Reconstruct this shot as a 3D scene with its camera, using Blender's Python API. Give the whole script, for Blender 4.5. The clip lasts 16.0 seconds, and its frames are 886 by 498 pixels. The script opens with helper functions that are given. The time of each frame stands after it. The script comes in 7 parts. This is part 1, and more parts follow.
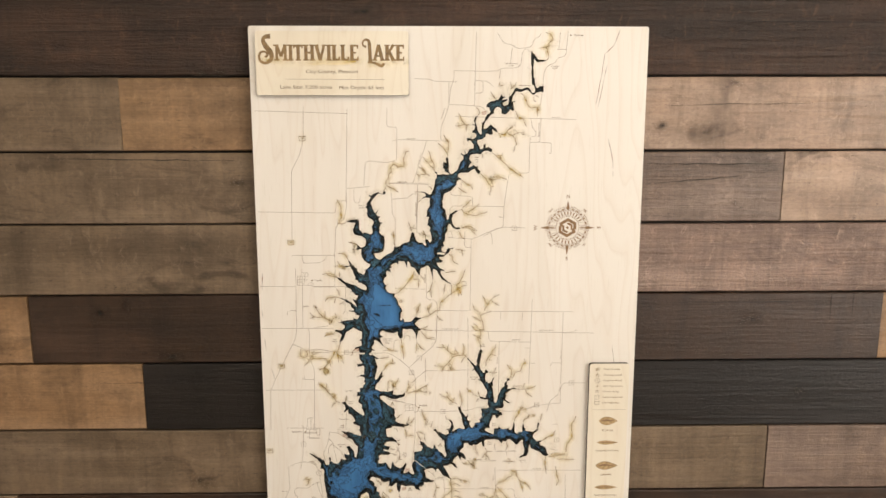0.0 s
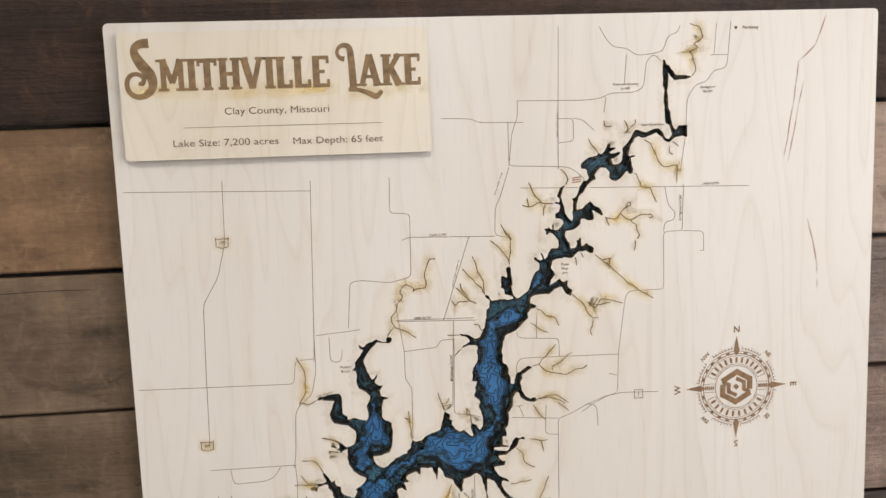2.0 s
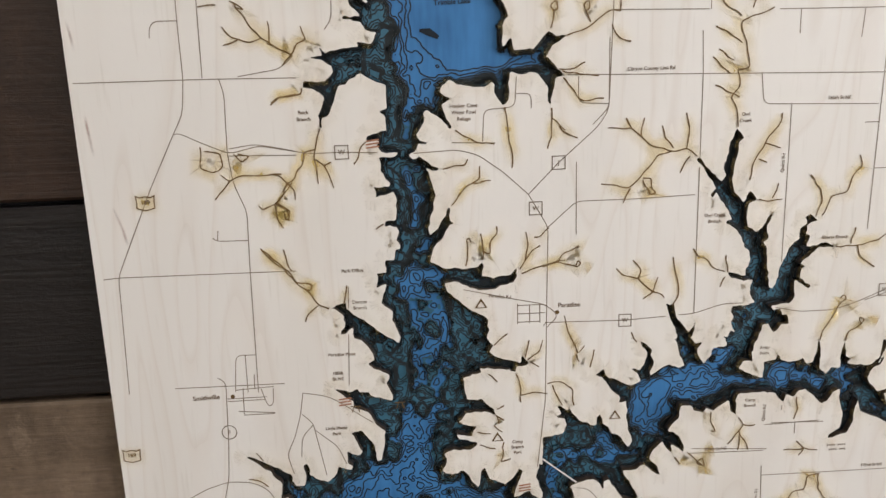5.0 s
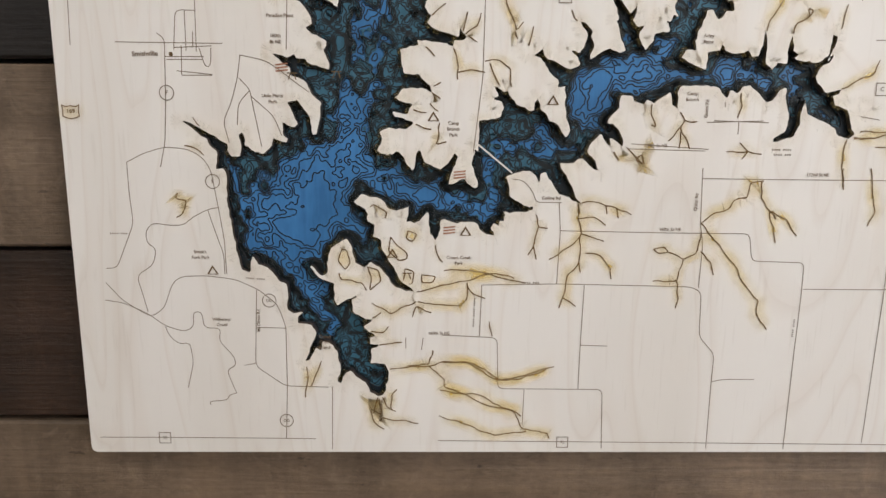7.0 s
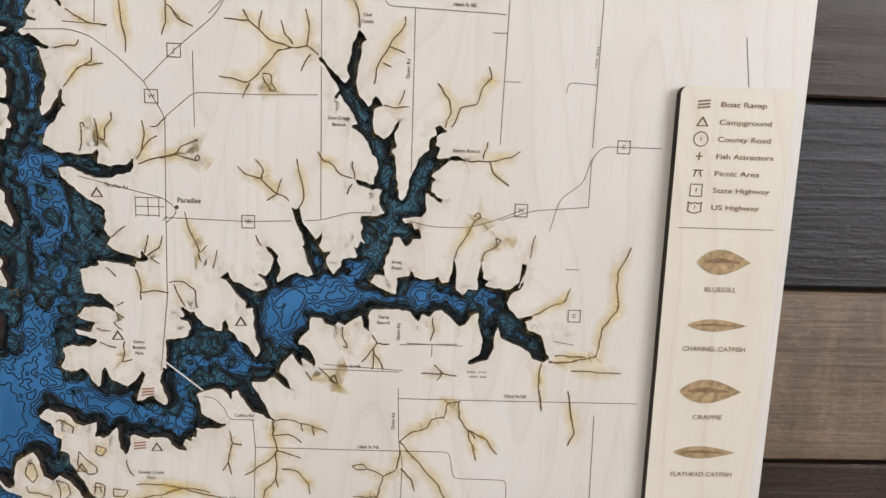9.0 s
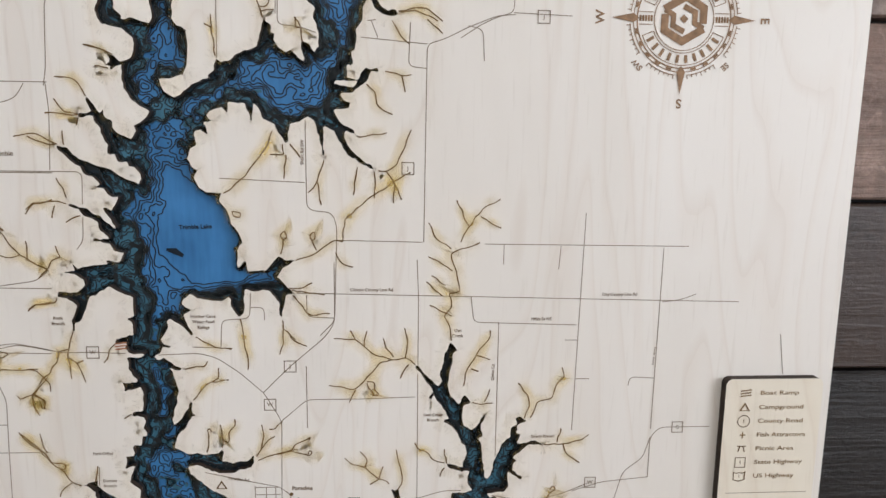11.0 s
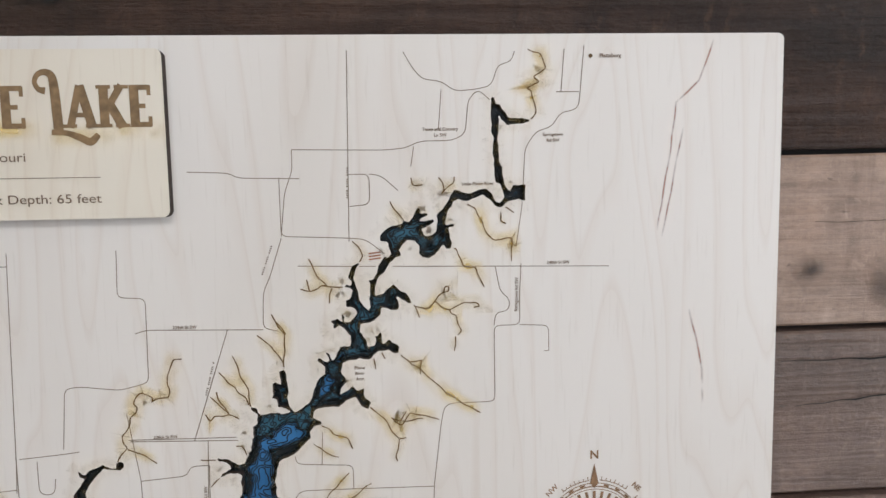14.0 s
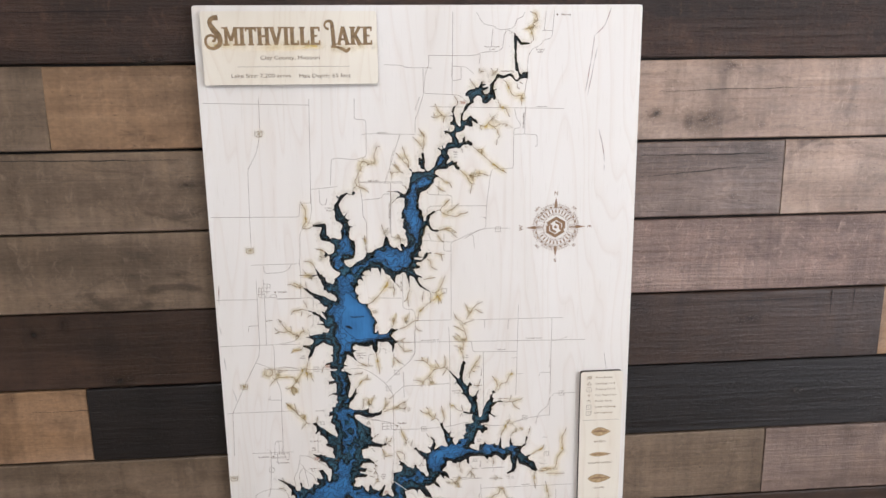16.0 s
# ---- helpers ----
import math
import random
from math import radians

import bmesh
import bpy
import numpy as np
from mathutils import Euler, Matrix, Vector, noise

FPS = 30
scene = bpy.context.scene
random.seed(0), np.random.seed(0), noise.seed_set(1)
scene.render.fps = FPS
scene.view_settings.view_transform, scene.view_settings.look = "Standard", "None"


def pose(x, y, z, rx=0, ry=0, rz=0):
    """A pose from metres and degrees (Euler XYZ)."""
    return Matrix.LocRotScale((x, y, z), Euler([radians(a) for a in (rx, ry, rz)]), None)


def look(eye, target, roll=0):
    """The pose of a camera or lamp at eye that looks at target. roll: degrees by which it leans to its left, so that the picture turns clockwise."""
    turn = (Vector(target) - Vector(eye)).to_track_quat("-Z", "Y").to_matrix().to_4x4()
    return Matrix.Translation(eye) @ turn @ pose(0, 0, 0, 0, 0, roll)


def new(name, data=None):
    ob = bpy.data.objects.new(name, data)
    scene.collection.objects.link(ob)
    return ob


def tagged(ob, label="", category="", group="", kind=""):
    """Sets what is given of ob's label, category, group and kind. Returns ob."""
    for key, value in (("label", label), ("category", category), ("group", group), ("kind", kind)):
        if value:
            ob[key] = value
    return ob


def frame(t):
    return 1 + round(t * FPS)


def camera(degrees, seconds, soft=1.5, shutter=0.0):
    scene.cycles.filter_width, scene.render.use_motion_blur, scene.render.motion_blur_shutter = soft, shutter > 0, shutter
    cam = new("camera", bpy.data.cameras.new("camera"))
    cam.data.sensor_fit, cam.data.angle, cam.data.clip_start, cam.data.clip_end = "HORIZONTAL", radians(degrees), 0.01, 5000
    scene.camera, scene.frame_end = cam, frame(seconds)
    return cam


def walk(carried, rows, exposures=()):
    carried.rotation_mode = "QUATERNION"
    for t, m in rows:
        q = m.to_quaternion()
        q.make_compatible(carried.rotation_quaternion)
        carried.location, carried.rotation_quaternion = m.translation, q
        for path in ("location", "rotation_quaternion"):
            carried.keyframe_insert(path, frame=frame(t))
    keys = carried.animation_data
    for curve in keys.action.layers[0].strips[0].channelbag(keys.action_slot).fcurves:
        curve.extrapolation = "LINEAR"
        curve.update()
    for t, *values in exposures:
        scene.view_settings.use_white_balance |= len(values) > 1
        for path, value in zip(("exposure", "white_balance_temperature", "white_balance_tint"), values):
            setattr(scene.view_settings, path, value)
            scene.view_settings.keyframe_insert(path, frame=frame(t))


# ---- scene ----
cam = camera(67.0, 16.0)
PATH = [
    (0, (0.016, 0.047, 1.59), (0.042, 2.024, 1.288), -0.0),
    (0.5, (0.034, 0.233, 1.614), (0.033, 2.217, 1.355), -0.5),
    (1, (0.026, 0.366, 1.638), (0.054, 2.351, 1.399), -1.0),
    (1.5, (-0.023, 0.468, 1.663), (0.065, 2.456, 1.456), -1.7),
    (2, (-0.053, 0.573, 1.646), (0.083, 2.557, 1.44), -2.1),
    (2.5, (-0.055, 0.67, 1.584), (0.087, 2.653, 1.359), -2.3),
    (3, (-0.059, 0.696, 1.502), (0.04, 2.682, 1.284), -2.5),
    (3.5, (-0.063, 0.726, 1.432), (-0.002, 2.708, 1.172), -2.8),
    (4, (-0.083, 0.744, 1.381), (-0.018, 2.719, 1.074), -3.0),
    (4.5, (-0.096, 0.748, 1.336), (-0.025, 2.718, 1.0), -2.8),
    (5, (-0.093, 0.739, 1.274), (0.004, 2.698, 0.887), -2.0),
    (5.2, (-0.092, 0.734, 1.247), (0.013, 2.691, 0.848), -1.6),
    (7.3, (-0.018, 0.701, 1.077), (0.002, 2.667, 0.709), 0.4),
    (7.5, (0.021, 0.704, 1.085), (0.041, 2.667, 0.705), 0.2),
    (8, (0.088, 0.714, 1.092), (0.138, 2.676, 0.711), 0.6),
    (8.5, (0.121, 0.725, 1.155), (0.218, 2.692, 0.805), 1.6),
    (8.7, (0.129, 0.725, 1.177), (0.213, 2.696, 0.847), 2.0),
    (10.8, (0.058, 0.704, 1.363), (0.185, 2.674, 1.045), 1.0),
    (11, (0.058, 0.7, 1.387), (0.193, 2.671, 1.072), 0.8),
    (11.5, (0.059, 0.708, 1.45), (0.205, 2.679, 1.143), 0.3),
    (12, (0.062, 0.728, 1.496), (0.193, 2.703, 1.206), -0.2),
    (12.5, (0.064, 0.737, 1.557), (0.186, 2.715, 1.289), -0.8),
    (13, (0.073, 0.74, 1.611), (0.2, 2.722, 1.376), -1.4),
    (13.5, (0.106, 0.739, 1.65), (0.259, 2.725, 1.469), -1.6),
    (14, (0.109, 0.705, 1.684), (0.239, 2.692, 1.492), -1.1),
    (14.5, (0.066, 0.598, 1.665), (0.171, 2.58, 1.421), -0.6),
    (15, (0.013, 0.435, 1.658), (0.15, 2.404, 1.336), -0.8),
    (15.5, (0.007, 0.281, 1.641), (0.138, 2.243, 1.278), -1.0),
    (16, (-0.004, 0.154, 1.621), (0.134, 2.112, 1.237), -0.8),
]
EXPOSURES = [
    (0.0, -0.35, 7850, 11.5), (0.6, -0.39, 7350, 11.5), (1.0, -0.43, 7150, 12), (1.8, -0.55, 6880, 12), (2.5, -0.67, 6780, 12), (3.5, -0.74, 6650, 11), (4.2, -0.65, 6600, 11), (8.0, -0.52, 6520, 11),
    (11.0, -0.62, 6320, 11), (13.0, -0.84, 6230, 11), (14.0, -0.80, 6220, 11), (15.0, -0.59, 6150, 12), (16.0, -0.39, 6200, 13),
]
walk(cam, [(t, look(eye, target, roll)) for t, eye, target, roll in PATH], EXPOSURES)

# ---- light ----
world = bpy.data.worlds.new("world")
scene.world = world
world.use_nodes = True
wn = world.node_tree.nodes
sky = wn.new("ShaderNodeTexSky")
sky.sky_type, sky.sun_disc = "NISHITA", False
sky.sun_elevation, sky.sun_rotation = radians(40), radians(120)
world.node_tree.links.new(sky.outputs[0], wn["Background"].inputs[0])
wn["Background"].inputs[1].default_value = 0.05


def area_lamp(name, m, size_x, size_y, watts, color):
    data = bpy.data.lights.new(name, "AREA")
    data.shape, data.size, data.size_y, data.energy, data.color = "RECTANGLE", size_x, size_y, watts, color
    ob = new(name, data)
    ob.matrix_world = m
    return ob


FACE = 1.108            # front of the map board
WALL = FACE + 0.018     # front of the planks
LEFT, TOP, WIDE, HIGH = -0.267, 1.772, 0.613, 0.902
ROOM_L, ROOM_R, ROOM_B, ROOM_H = -2.6, 2.4, -2.8, 2.7

area_lamp("window_light_east", look((ROOM_R - 0.03, -0.95, 1.75), (0.8, 0.9, 1.5)), 2.0, 1.3, 90, (0.92, 0.95, 1.0))
# weak fill light added from behind; no south window is seen
area_lamp("window_light_south", look((-0.9, ROOM_B + 0.03, 1.6), (-0.4, 1.0, 1.5)), 1.8, 1.4, 14, (1.0, 0.97, 0.92))
# unseen overhead lamp, for the soft shadows below the raised plates
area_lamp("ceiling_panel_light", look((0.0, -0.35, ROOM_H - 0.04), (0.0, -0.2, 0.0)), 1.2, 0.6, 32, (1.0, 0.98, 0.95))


# ---- materials ----
def material(name):
    m = bpy.data.materials.new(name)
    m.use_nodes = True
    nt = m.node_tree
    return m, nt.nodes, nt.links, nt.nodes["Principled BSDF"]


def ramp(nodes, *stops):
    r = nodes.new("ShaderNodeValToRGB")
    el = r.color_ramp.elements
    el[0].position, el[0].color = stops[0][0], (*stops[0][1], 1)
    el[1].position, el[1].color = stops[-1][0], (*stops[-1][1], 1)
    for p, c in stops[1:-1]:
        el.new(p).color = (*c, 1)
    return r


def mixer(nodes, blend="MIX", factor=1.0):
    m = nodes.new("ShaderNodeMix")
    m.data_type, m.blend_type = "RGBA", blend
    m.inputs[0].default_value = factor
    return m


def plain(name, color, rough=0.6, wobble=0.12, scale=40.0):
    """A matt surface with a slight change of tone."""
    m, n, l, bsdf = material(name)
    co = n.new("ShaderNodeTexCoord")
    no = n.new("ShaderNodeTexNoise")
    no.inputs["Scale"].default_value, no.inputs["Detail"].default_value = scale, 6
    l.new(co.outputs["Object"], no.inputs["Vector"])
    lo, hi = [tuple(max(0, c * k) for c in color) for k in (1 - wobble, 1 + wobble)]
    r = ramp(n, (0.3, lo), (0.7, hi))
    l.new(no.outputs["Fac"], r.inputs[0])
    l.new(r.outputs[0], bsdf.inputs["Base Color"])
    bsdf.inputs["Roughness"].default_value = rough
    return m


def plank_wood(name, dark, mid, light, gloss=0.45, rough_sawn=0.0):
    """Weathered barn wood: long grain, broad stains, knots and fine saw marks."""
    m, n, l, bsdf = material(name)
    co, info = n.new("ShaderNodeTexCoord"), n.new("ShaderNodeObjectInfo")
    shift = n.new("ShaderNodeVectorMath")
    shift.operation = "MULTIPLY_ADD"
    shift.inputs[1].default_value = (13.0, 0.0, 7.0)
    l.new(info.outputs["Random"], shift.inputs[0])
    l.new(co.outputs["Object"], shift.inputs[2])

    def noise_at(sx, sy, sz, detail, rough=0.6, bend=0.0):
        mp, no = n.new("ShaderNodeMapping"), n.new("ShaderNodeTexNoise")
        mp.inputs["Scale"].default_value = (sx, sy, sz)
        no.inputs["Scale"].default_value, no.inputs["Detail"].default_value = 1, detail
        no.inputs["Roughness"].default_value, no.inputs["Distortion"].default_value = rough, bend
        l.new(shift.outputs[0], mp.inputs[0])
        l.new(mp.outputs[0], no.inputs["Vector"])
        return no.outputs["Fac"]

    grain = noise_at(5, 60, 130, 8, 0.65, 0.6)
    stain = noise_at(2.2, 8, 14, 4, 0.55, 0.4)
    fine = noise_at(130, 240, 250, 5)
    base = ramp(n, (0.28, dark), (0.5, mid), (0.72, light))
    l.new(stain, base.inputs[0])
    streak = ramp(n, (0.30, (0.42, 0.40, 0.38)), (0.47, (0.9, 0.9, 0.9)), (0.62, (1.0, 1.0, 1.0)), (0.8, (1.22, 1.2, 1.18)))
    l.new(grain, streak.inputs[0])
    blotch = ramp(n, (0.3, (0.70, 0.69, 0.68)), (0.5, (1.0, 1.0, 1.0)), (0.75, (1.22, 1.20, 1.16)))
    l.new(noise_at(9, 20, 16, 6, 0.62, 0.8), blotch.inputs[0])
    mulb = mixer(n, "MULTIPLY", 0.95)
    l.new(base.outputs[0], mulb.inputs[6])
    l.new(blotch.outputs[0], mulb.inputs[7])
    saw = ramp(n, (0.36, (0.84, 0.84, 0.84)), (0.5, (1.0, 1.0, 1.0)), (0.72, (1.1, 1.1, 1.1)))
    l.new(noise_at(160, 10, 3, 3), saw.inputs[0])
    muls = mixer(n, "MULTIPLY", 0.45 + 0.4 * rough_sawn)
    l.new(mulb.outputs[2], muls.inputs[6])
    l.new(saw.outputs[0], muls.inputs[7])
    pits = ramp(n, (0.22, (0.25, 0.24, 0.23)), (0.30, (1, 1, 1)), (1.0, (1, 1, 1)))
    l.new(noise_at(75, 90, 190, 2), pits.inputs[0])
    mulp = mixer(n, "MULTIPLY", 0.7)
    l.new(muls.outputs[2], mulp.inputs[6])
    l.new(pits.outputs[0], mulp.inputs[7])
    mul = mixer(n, "MULTIPLY", 0.24)
    l.new(mulp.outputs[2], mul.inputs[6])
    l.new(streak.outputs[0], mul.inputs[7])
    hair = ramp(n, (0.32, (0.62, 0.61, 0.60)), (0.5, (1.0, 1.0, 1.0)), (0.68, (1.25, 1.23, 1.2)))
    l.new(fine, hair.inputs[0])
    mul2 = mixer(n, "MULTIPLY", 0.42)
    l.new(mul.outputs[2], mul2.inputs[6])
    l.new(hair.outputs[0], mul2.inputs[7])
    band = ramp(n, (0.30, (0.66, 0.64, 0.62)), (0.46, (0.96, 0.96, 0.95)), (0.56, (1.04, 1.03, 1.02)), (0.74, (1.30, 1.27, 1.22)))
    l.new(noise_at(17, 4, 3.4, 5, 0.6, 0.7), band.inputs[0])
    mulv = mixer(n, "MULTIPLY", 1.0)
    l.new(mul2.outputs[2], mulv.inputs[6])
    l.new(band.outputs[0], mulv.inputs[7])
    smudge = ramp(n, (0.29, (0.30, 0.28, 0.27)), (0.43, (1, 1, 1)), (1.0, (1, 1, 1)))
    l.new(noise_at(7, 9, 16, 5, 0.6, 1.4), smudge.inputs[0])
    muld = mixer(n, "MULTIPLY", 0.75)
    l.new(mulv.outputs[2], muld.inputs[6])
    l.new(smudge.outputs[0], muld.inputs[7])
    worn = ramp(n, (0.55, (0, 0, 0)), (0.70, (0.30 + 0.35 * rough_sawn,) * 3))
    l.new(noise_at(75, 90, 55, 6, 0.72, 0.8), worn.inputs[0])
    rub = mixer(n, "MIX")
    l.new(worn.outputs[0], rub.inputs[0])
    l.new(muld.outputs[2], rub.inputs[6])
    rub.inputs[7].default_value = (*[min(1.0, 1.5 * c) for c in light], 1)
    l.new(rub.outputs[2], bsdf.inputs["Base Color"])
    bsdf.inputs["Specular IOR Level"].default_value = 0.48
    rr = ramp(n, (0.3, (gloss + 0.25,) * 3), (0.7, (gloss,) * 3))
    l.new(grain, rr.inputs[0])
    l.new(rr.outputs[0], bsdf.inputs["Roughness"])
    add = n.new("ShaderNodeMath")
    add.operation = "MULTIPLY_ADD"
    add.inputs[1].default_value = 0.5
    l.new(fine, add.inputs[0])
    l.new(grain, add.inputs[2])
    bump = n.new("ShaderNodeBump")
    bump.inputs["Strength"].default_value, bump.inputs["Distance"].default_value = 0.6 + 0.4 * rough_sawn, 0.0018 + 0.003 * rough_sawn
    l.new(add.outputs[0], bump.inputs["Height"])
    l.new(bump.outputs[0], bsdf.inputs["Normal"])
    return m


def maple(name, tint=(1, 1, 1), deep=0.0):
    """Pale maple plywood: faint upright figure, pinkish streaks, mineral flecks."""
    m, n, l, bsdf = material(name)
    co = n.new("ShaderNodeTexCoord")

    def noise_at(sx, sz, detail, bend=0.0):
        mp, no = n.new("ShaderNodeMapping"), n.new("ShaderNodeTexNoise")
        mp.inputs["Scale"].default_value = (sx, 1, sz)
        no.inputs["Scale"].default_value, no.inputs["Detail"].default_value, no.inputs["Distortion"].default_value = 1, detail, bend
        l.new(co.outputs["Object"], mp.inputs[0])
        l.new(mp.outputs[0], no.inputs["Vector"])
        return no.outputs["Fac"]

    def t(c):
        return tuple(a * b for a, b in zip(c, tint))

    broad = ramp(n, (0.3, t((0.640, 0.600, 0.540))), (0.5, t((0.690, 0.655, 0.605))), (0.7, t((0.720, 0.690, 0.645))))
    l.new(noise_at(7, 1.3, 3, 0.8), broad.inputs[0])
    # cathedral figure: thin lines where a slow field passes even steps
    steps = n.new("ShaderNodeMath")
    steps.operation = "MULTIPLY"
    steps.inputs[1].default_value = 15.0
    l.new(noise_at(11, 1.5, 2, 0.5), steps.inputs[0])
    saw = n.new("ShaderNodeMath")
    saw.operation = "FRACT"
    l.new(steps.outputs[0], saw.inputs[0])
    figure = ramp(n, (0.0, (0.90, 0.855, 0.82)), (0.14, (1, 1, 1)), (0.70, (1, 1, 1)), (1.0, (0.955, 0.925, 0.90)))
    l.new(saw.outputs[0], figure.inputs[0])
    mul = mixer(n, "MULTIPLY", 0.6)
    l.new(broad.outputs[0], mul.inputs[6])
    l.new(figure.outputs[0], mul.inputs[7])
    fleck = ramp(n, (0.28, (0.80, 0.77, 0.73)), (0.42, (1, 1, 1)), (1, (1, 1, 1)))
    l.new(noise_at(420, 26, 3), fleck.inputs[0])
    mul2 = mixer(n, "MULTIPLY", 0.3)
    l.new(mul.outputs[2], mul2.inputs[6])
    l.new(fleck.outputs[0], mul2.inputs[7])
    l.new(mul2.outputs[2], bsdf.inputs["Base Color"])
    bsdf.inputs["Roughness"].default_value = 0.5
    bump = n.new("ShaderNodeBump")
    bump.inputs["Strength"].default_value, bump.inputs["Distance"].default_value = 0.15, 0.0004
    l.new(fleck.outputs[0], bump.inputs["Height"])
    l.new(bump.outputs[0], bsdf.inputs["Normal"])
    return m


BROWN = plank_wood("brown_barn_wood", (0.064, 0.038, 0.020), (0.108, 0.067, 0.037), (0.151, 0.098, 0.057), 0.38)
DARK = plank_wood("dark_rough_sawn_wood", (0.0138, 0.0066, 0.0038), (0.0315, 0.0147, 0.0084), (0.0611, 0.0303, 0.0182), 0.45, 1.0)
SMOKED = plank_wood("smoked_brown_wood", (0.0163, 0.0081, 0.0044), (0.0312, 0.0156, 0.0088), (0.0505, 0.0270, 0.0175), 0.34)
BLACK = plank_wood("charred_black_wood", (0.0046, 0.0032, 0.0030), (0.0076, 0.0054, 0.0049), (0.0130, 0.0098, 0.0092), 0.32)
GOLD = plank_wood("golden_tan_wood", (0.1811, 0.1023, 0.0520), (0.2462, 0.1446, 0.0763), (0.3041, 0.1905, 0.1128), 0.45)
TAN = plank_wood("tan_barn_wood", (0.1532, 0.08996, 0.04782), (0.2253, 0.1375, 0.07585), (0.2973, 0.1916, 0.1154), 0.42)
GREY = plank_wood("grey_brown_wood", (0.092, 0.063, 0.040), (0.147, 0.103, 0.068), (0.201, 0.145, 0.101), 0.38)
ROSE = plank_wood("rose_grey_worn_wood", (0.118, 0.074, 0.058), (0.205, 0.138, 0.112), (0.31, 0.22, 0.182), 0.36, 0.7)
ROSE_GREY = plank_wood("rose_grey_wood", (0.088, 0.058, 0.044), (0.146, 0.100, 0.078), (0.208, 0.148, 0.120), 0.36, 0.2)
ROSE_TAN = plank_wood("rose_tan_wood", (0.21, 0.138, 0.098), (0.285, 0.196, 0.145), (0.36, 0.262, 0.20), 0.42)
BEHIND = plain("black_underlay", (0.012, 0.011, 0.010), 0.9)
PAINT = plain("white_wall_paint", (0.74, 0.72, 0.68), 0.7, 0.03, 3)
GLASS, _n, _l, _b = material("clear_glass")
_b.inputs["Transmission Weight"].default_value, _b.inputs["Roughness"].default_value = 1.0, 0.02
FLOORING = plain("brown_floor", (0.22, 0.16, 0.11), 0.5, 0.2, 5)
MAPLE = maple("maple_plywood")
PLATE_MAPLE = maple("maple_plate", (1.0, 0.97, 0.88))
BURNT = plain("laser_burnt_edge", (0.030, 0.018, 0.012), 0.8, 0.4, 200)


def stained(name, dark, light, fine=90.0, rough=0.45):
    """Wood stained with colour: streaky tone and grain."""
    m, n, l, bsdf = material(name)
    co, mp, no, big = n.new("ShaderNodeTexCoord"), n.new("ShaderNodeMapping"), n.new("ShaderNodeTexNoise"), n.new("ShaderNodeTexNoise")
    mp.inputs["Scale"].default_value = (1, 1, 0.12)
    no.inputs["Scale"].default_value, no.inputs["Detail"].default_value = fine * 4, 5
    big.inputs["Scale"].default_value, big.inputs["Detail"].default_value = fine * 0.35, 4
    l.new(co.outputs["Object"], mp.inputs[0])
    l.new(mp.outputs[0], no.inputs["Vector"])
    l.new(co.outputs["Object"], big.inputs["Vector"])
    mean = n.new("ShaderNodeMath")
    mean.operation = "MULTIPLY_ADD"
    mean.inputs[1].default_value = 0.35
    l.new(no.outputs["Fac"], mean.inputs[0])
    half = n.new("ShaderNodeMath")
    half.operation = "MULTIPLY"
    half.inputs[1].default_value = 0.65
    l.new(big.outputs["Fac"], half.inputs[0])
    l.new(half.outputs[0], mean.inputs[2])
    r = ramp(n, (0.36, dark), (0.64, light))
    l.new(mean.outputs[0], r.inputs[0])
    l.new(r.outputs[0], bsdf.inputs["Base Color"])
    bsdf.inputs["Roughness"].default_value = rough
    bsdf.inputs["Specular IOR Level"].default_value = 0.3
    return m


def scorch(name, color, strength):
    """Soft tint that fades out across a ribbon and at its ends: yellow-brown smoke, dark burn and edge shade."""
    m, n, l, bsdf = material(name)
    uv, sep, out = n.new("ShaderNodeUVMap"), n.new("ShaderNodeSeparateXYZ"), n["Material Output"]
    uv.uv_map = "across"
    l.new(uv.outputs[0], sep.inputs[0])

    def op(kind, a, b=None):
        x = n.new("ShaderNodeMath")
        x.operation, x.use_clamp = kind, kind in ("SUBTRACT", "DIVIDE")
        for i, val in enumerate((a, b)):
            if val is None:
                continue
            if isinstance(val, (int, float)):
                x.inputs[i].default_value = val
            else:
                l.new(val, x.inputs[i])
        return x.outputs[0]

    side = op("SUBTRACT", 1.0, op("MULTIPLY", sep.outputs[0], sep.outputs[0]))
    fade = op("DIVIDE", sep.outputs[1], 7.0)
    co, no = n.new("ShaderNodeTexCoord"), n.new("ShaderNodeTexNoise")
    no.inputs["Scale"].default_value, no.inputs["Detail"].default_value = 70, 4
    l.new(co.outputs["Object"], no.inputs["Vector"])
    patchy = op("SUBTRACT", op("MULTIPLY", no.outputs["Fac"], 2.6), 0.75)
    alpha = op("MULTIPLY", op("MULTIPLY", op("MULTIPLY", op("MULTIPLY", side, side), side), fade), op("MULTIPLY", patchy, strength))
    bsdf.inputs["Base Color"].default_value = (*color, 1)
    bsdf.inputs["Roughness"].default_value = 0.6
    clear, mix = n.new("ShaderNodeBsdfTransparent"), n.new("ShaderNodeMixShader")
    l.new(alpha, mix.inputs[0])
    l.new(clear.outputs[0], mix.inputs[1])
    l.new(bsdf.outputs[0], mix.inputs[2])
    l.new(mix.outputs[0], out.inputs[0])
    return m


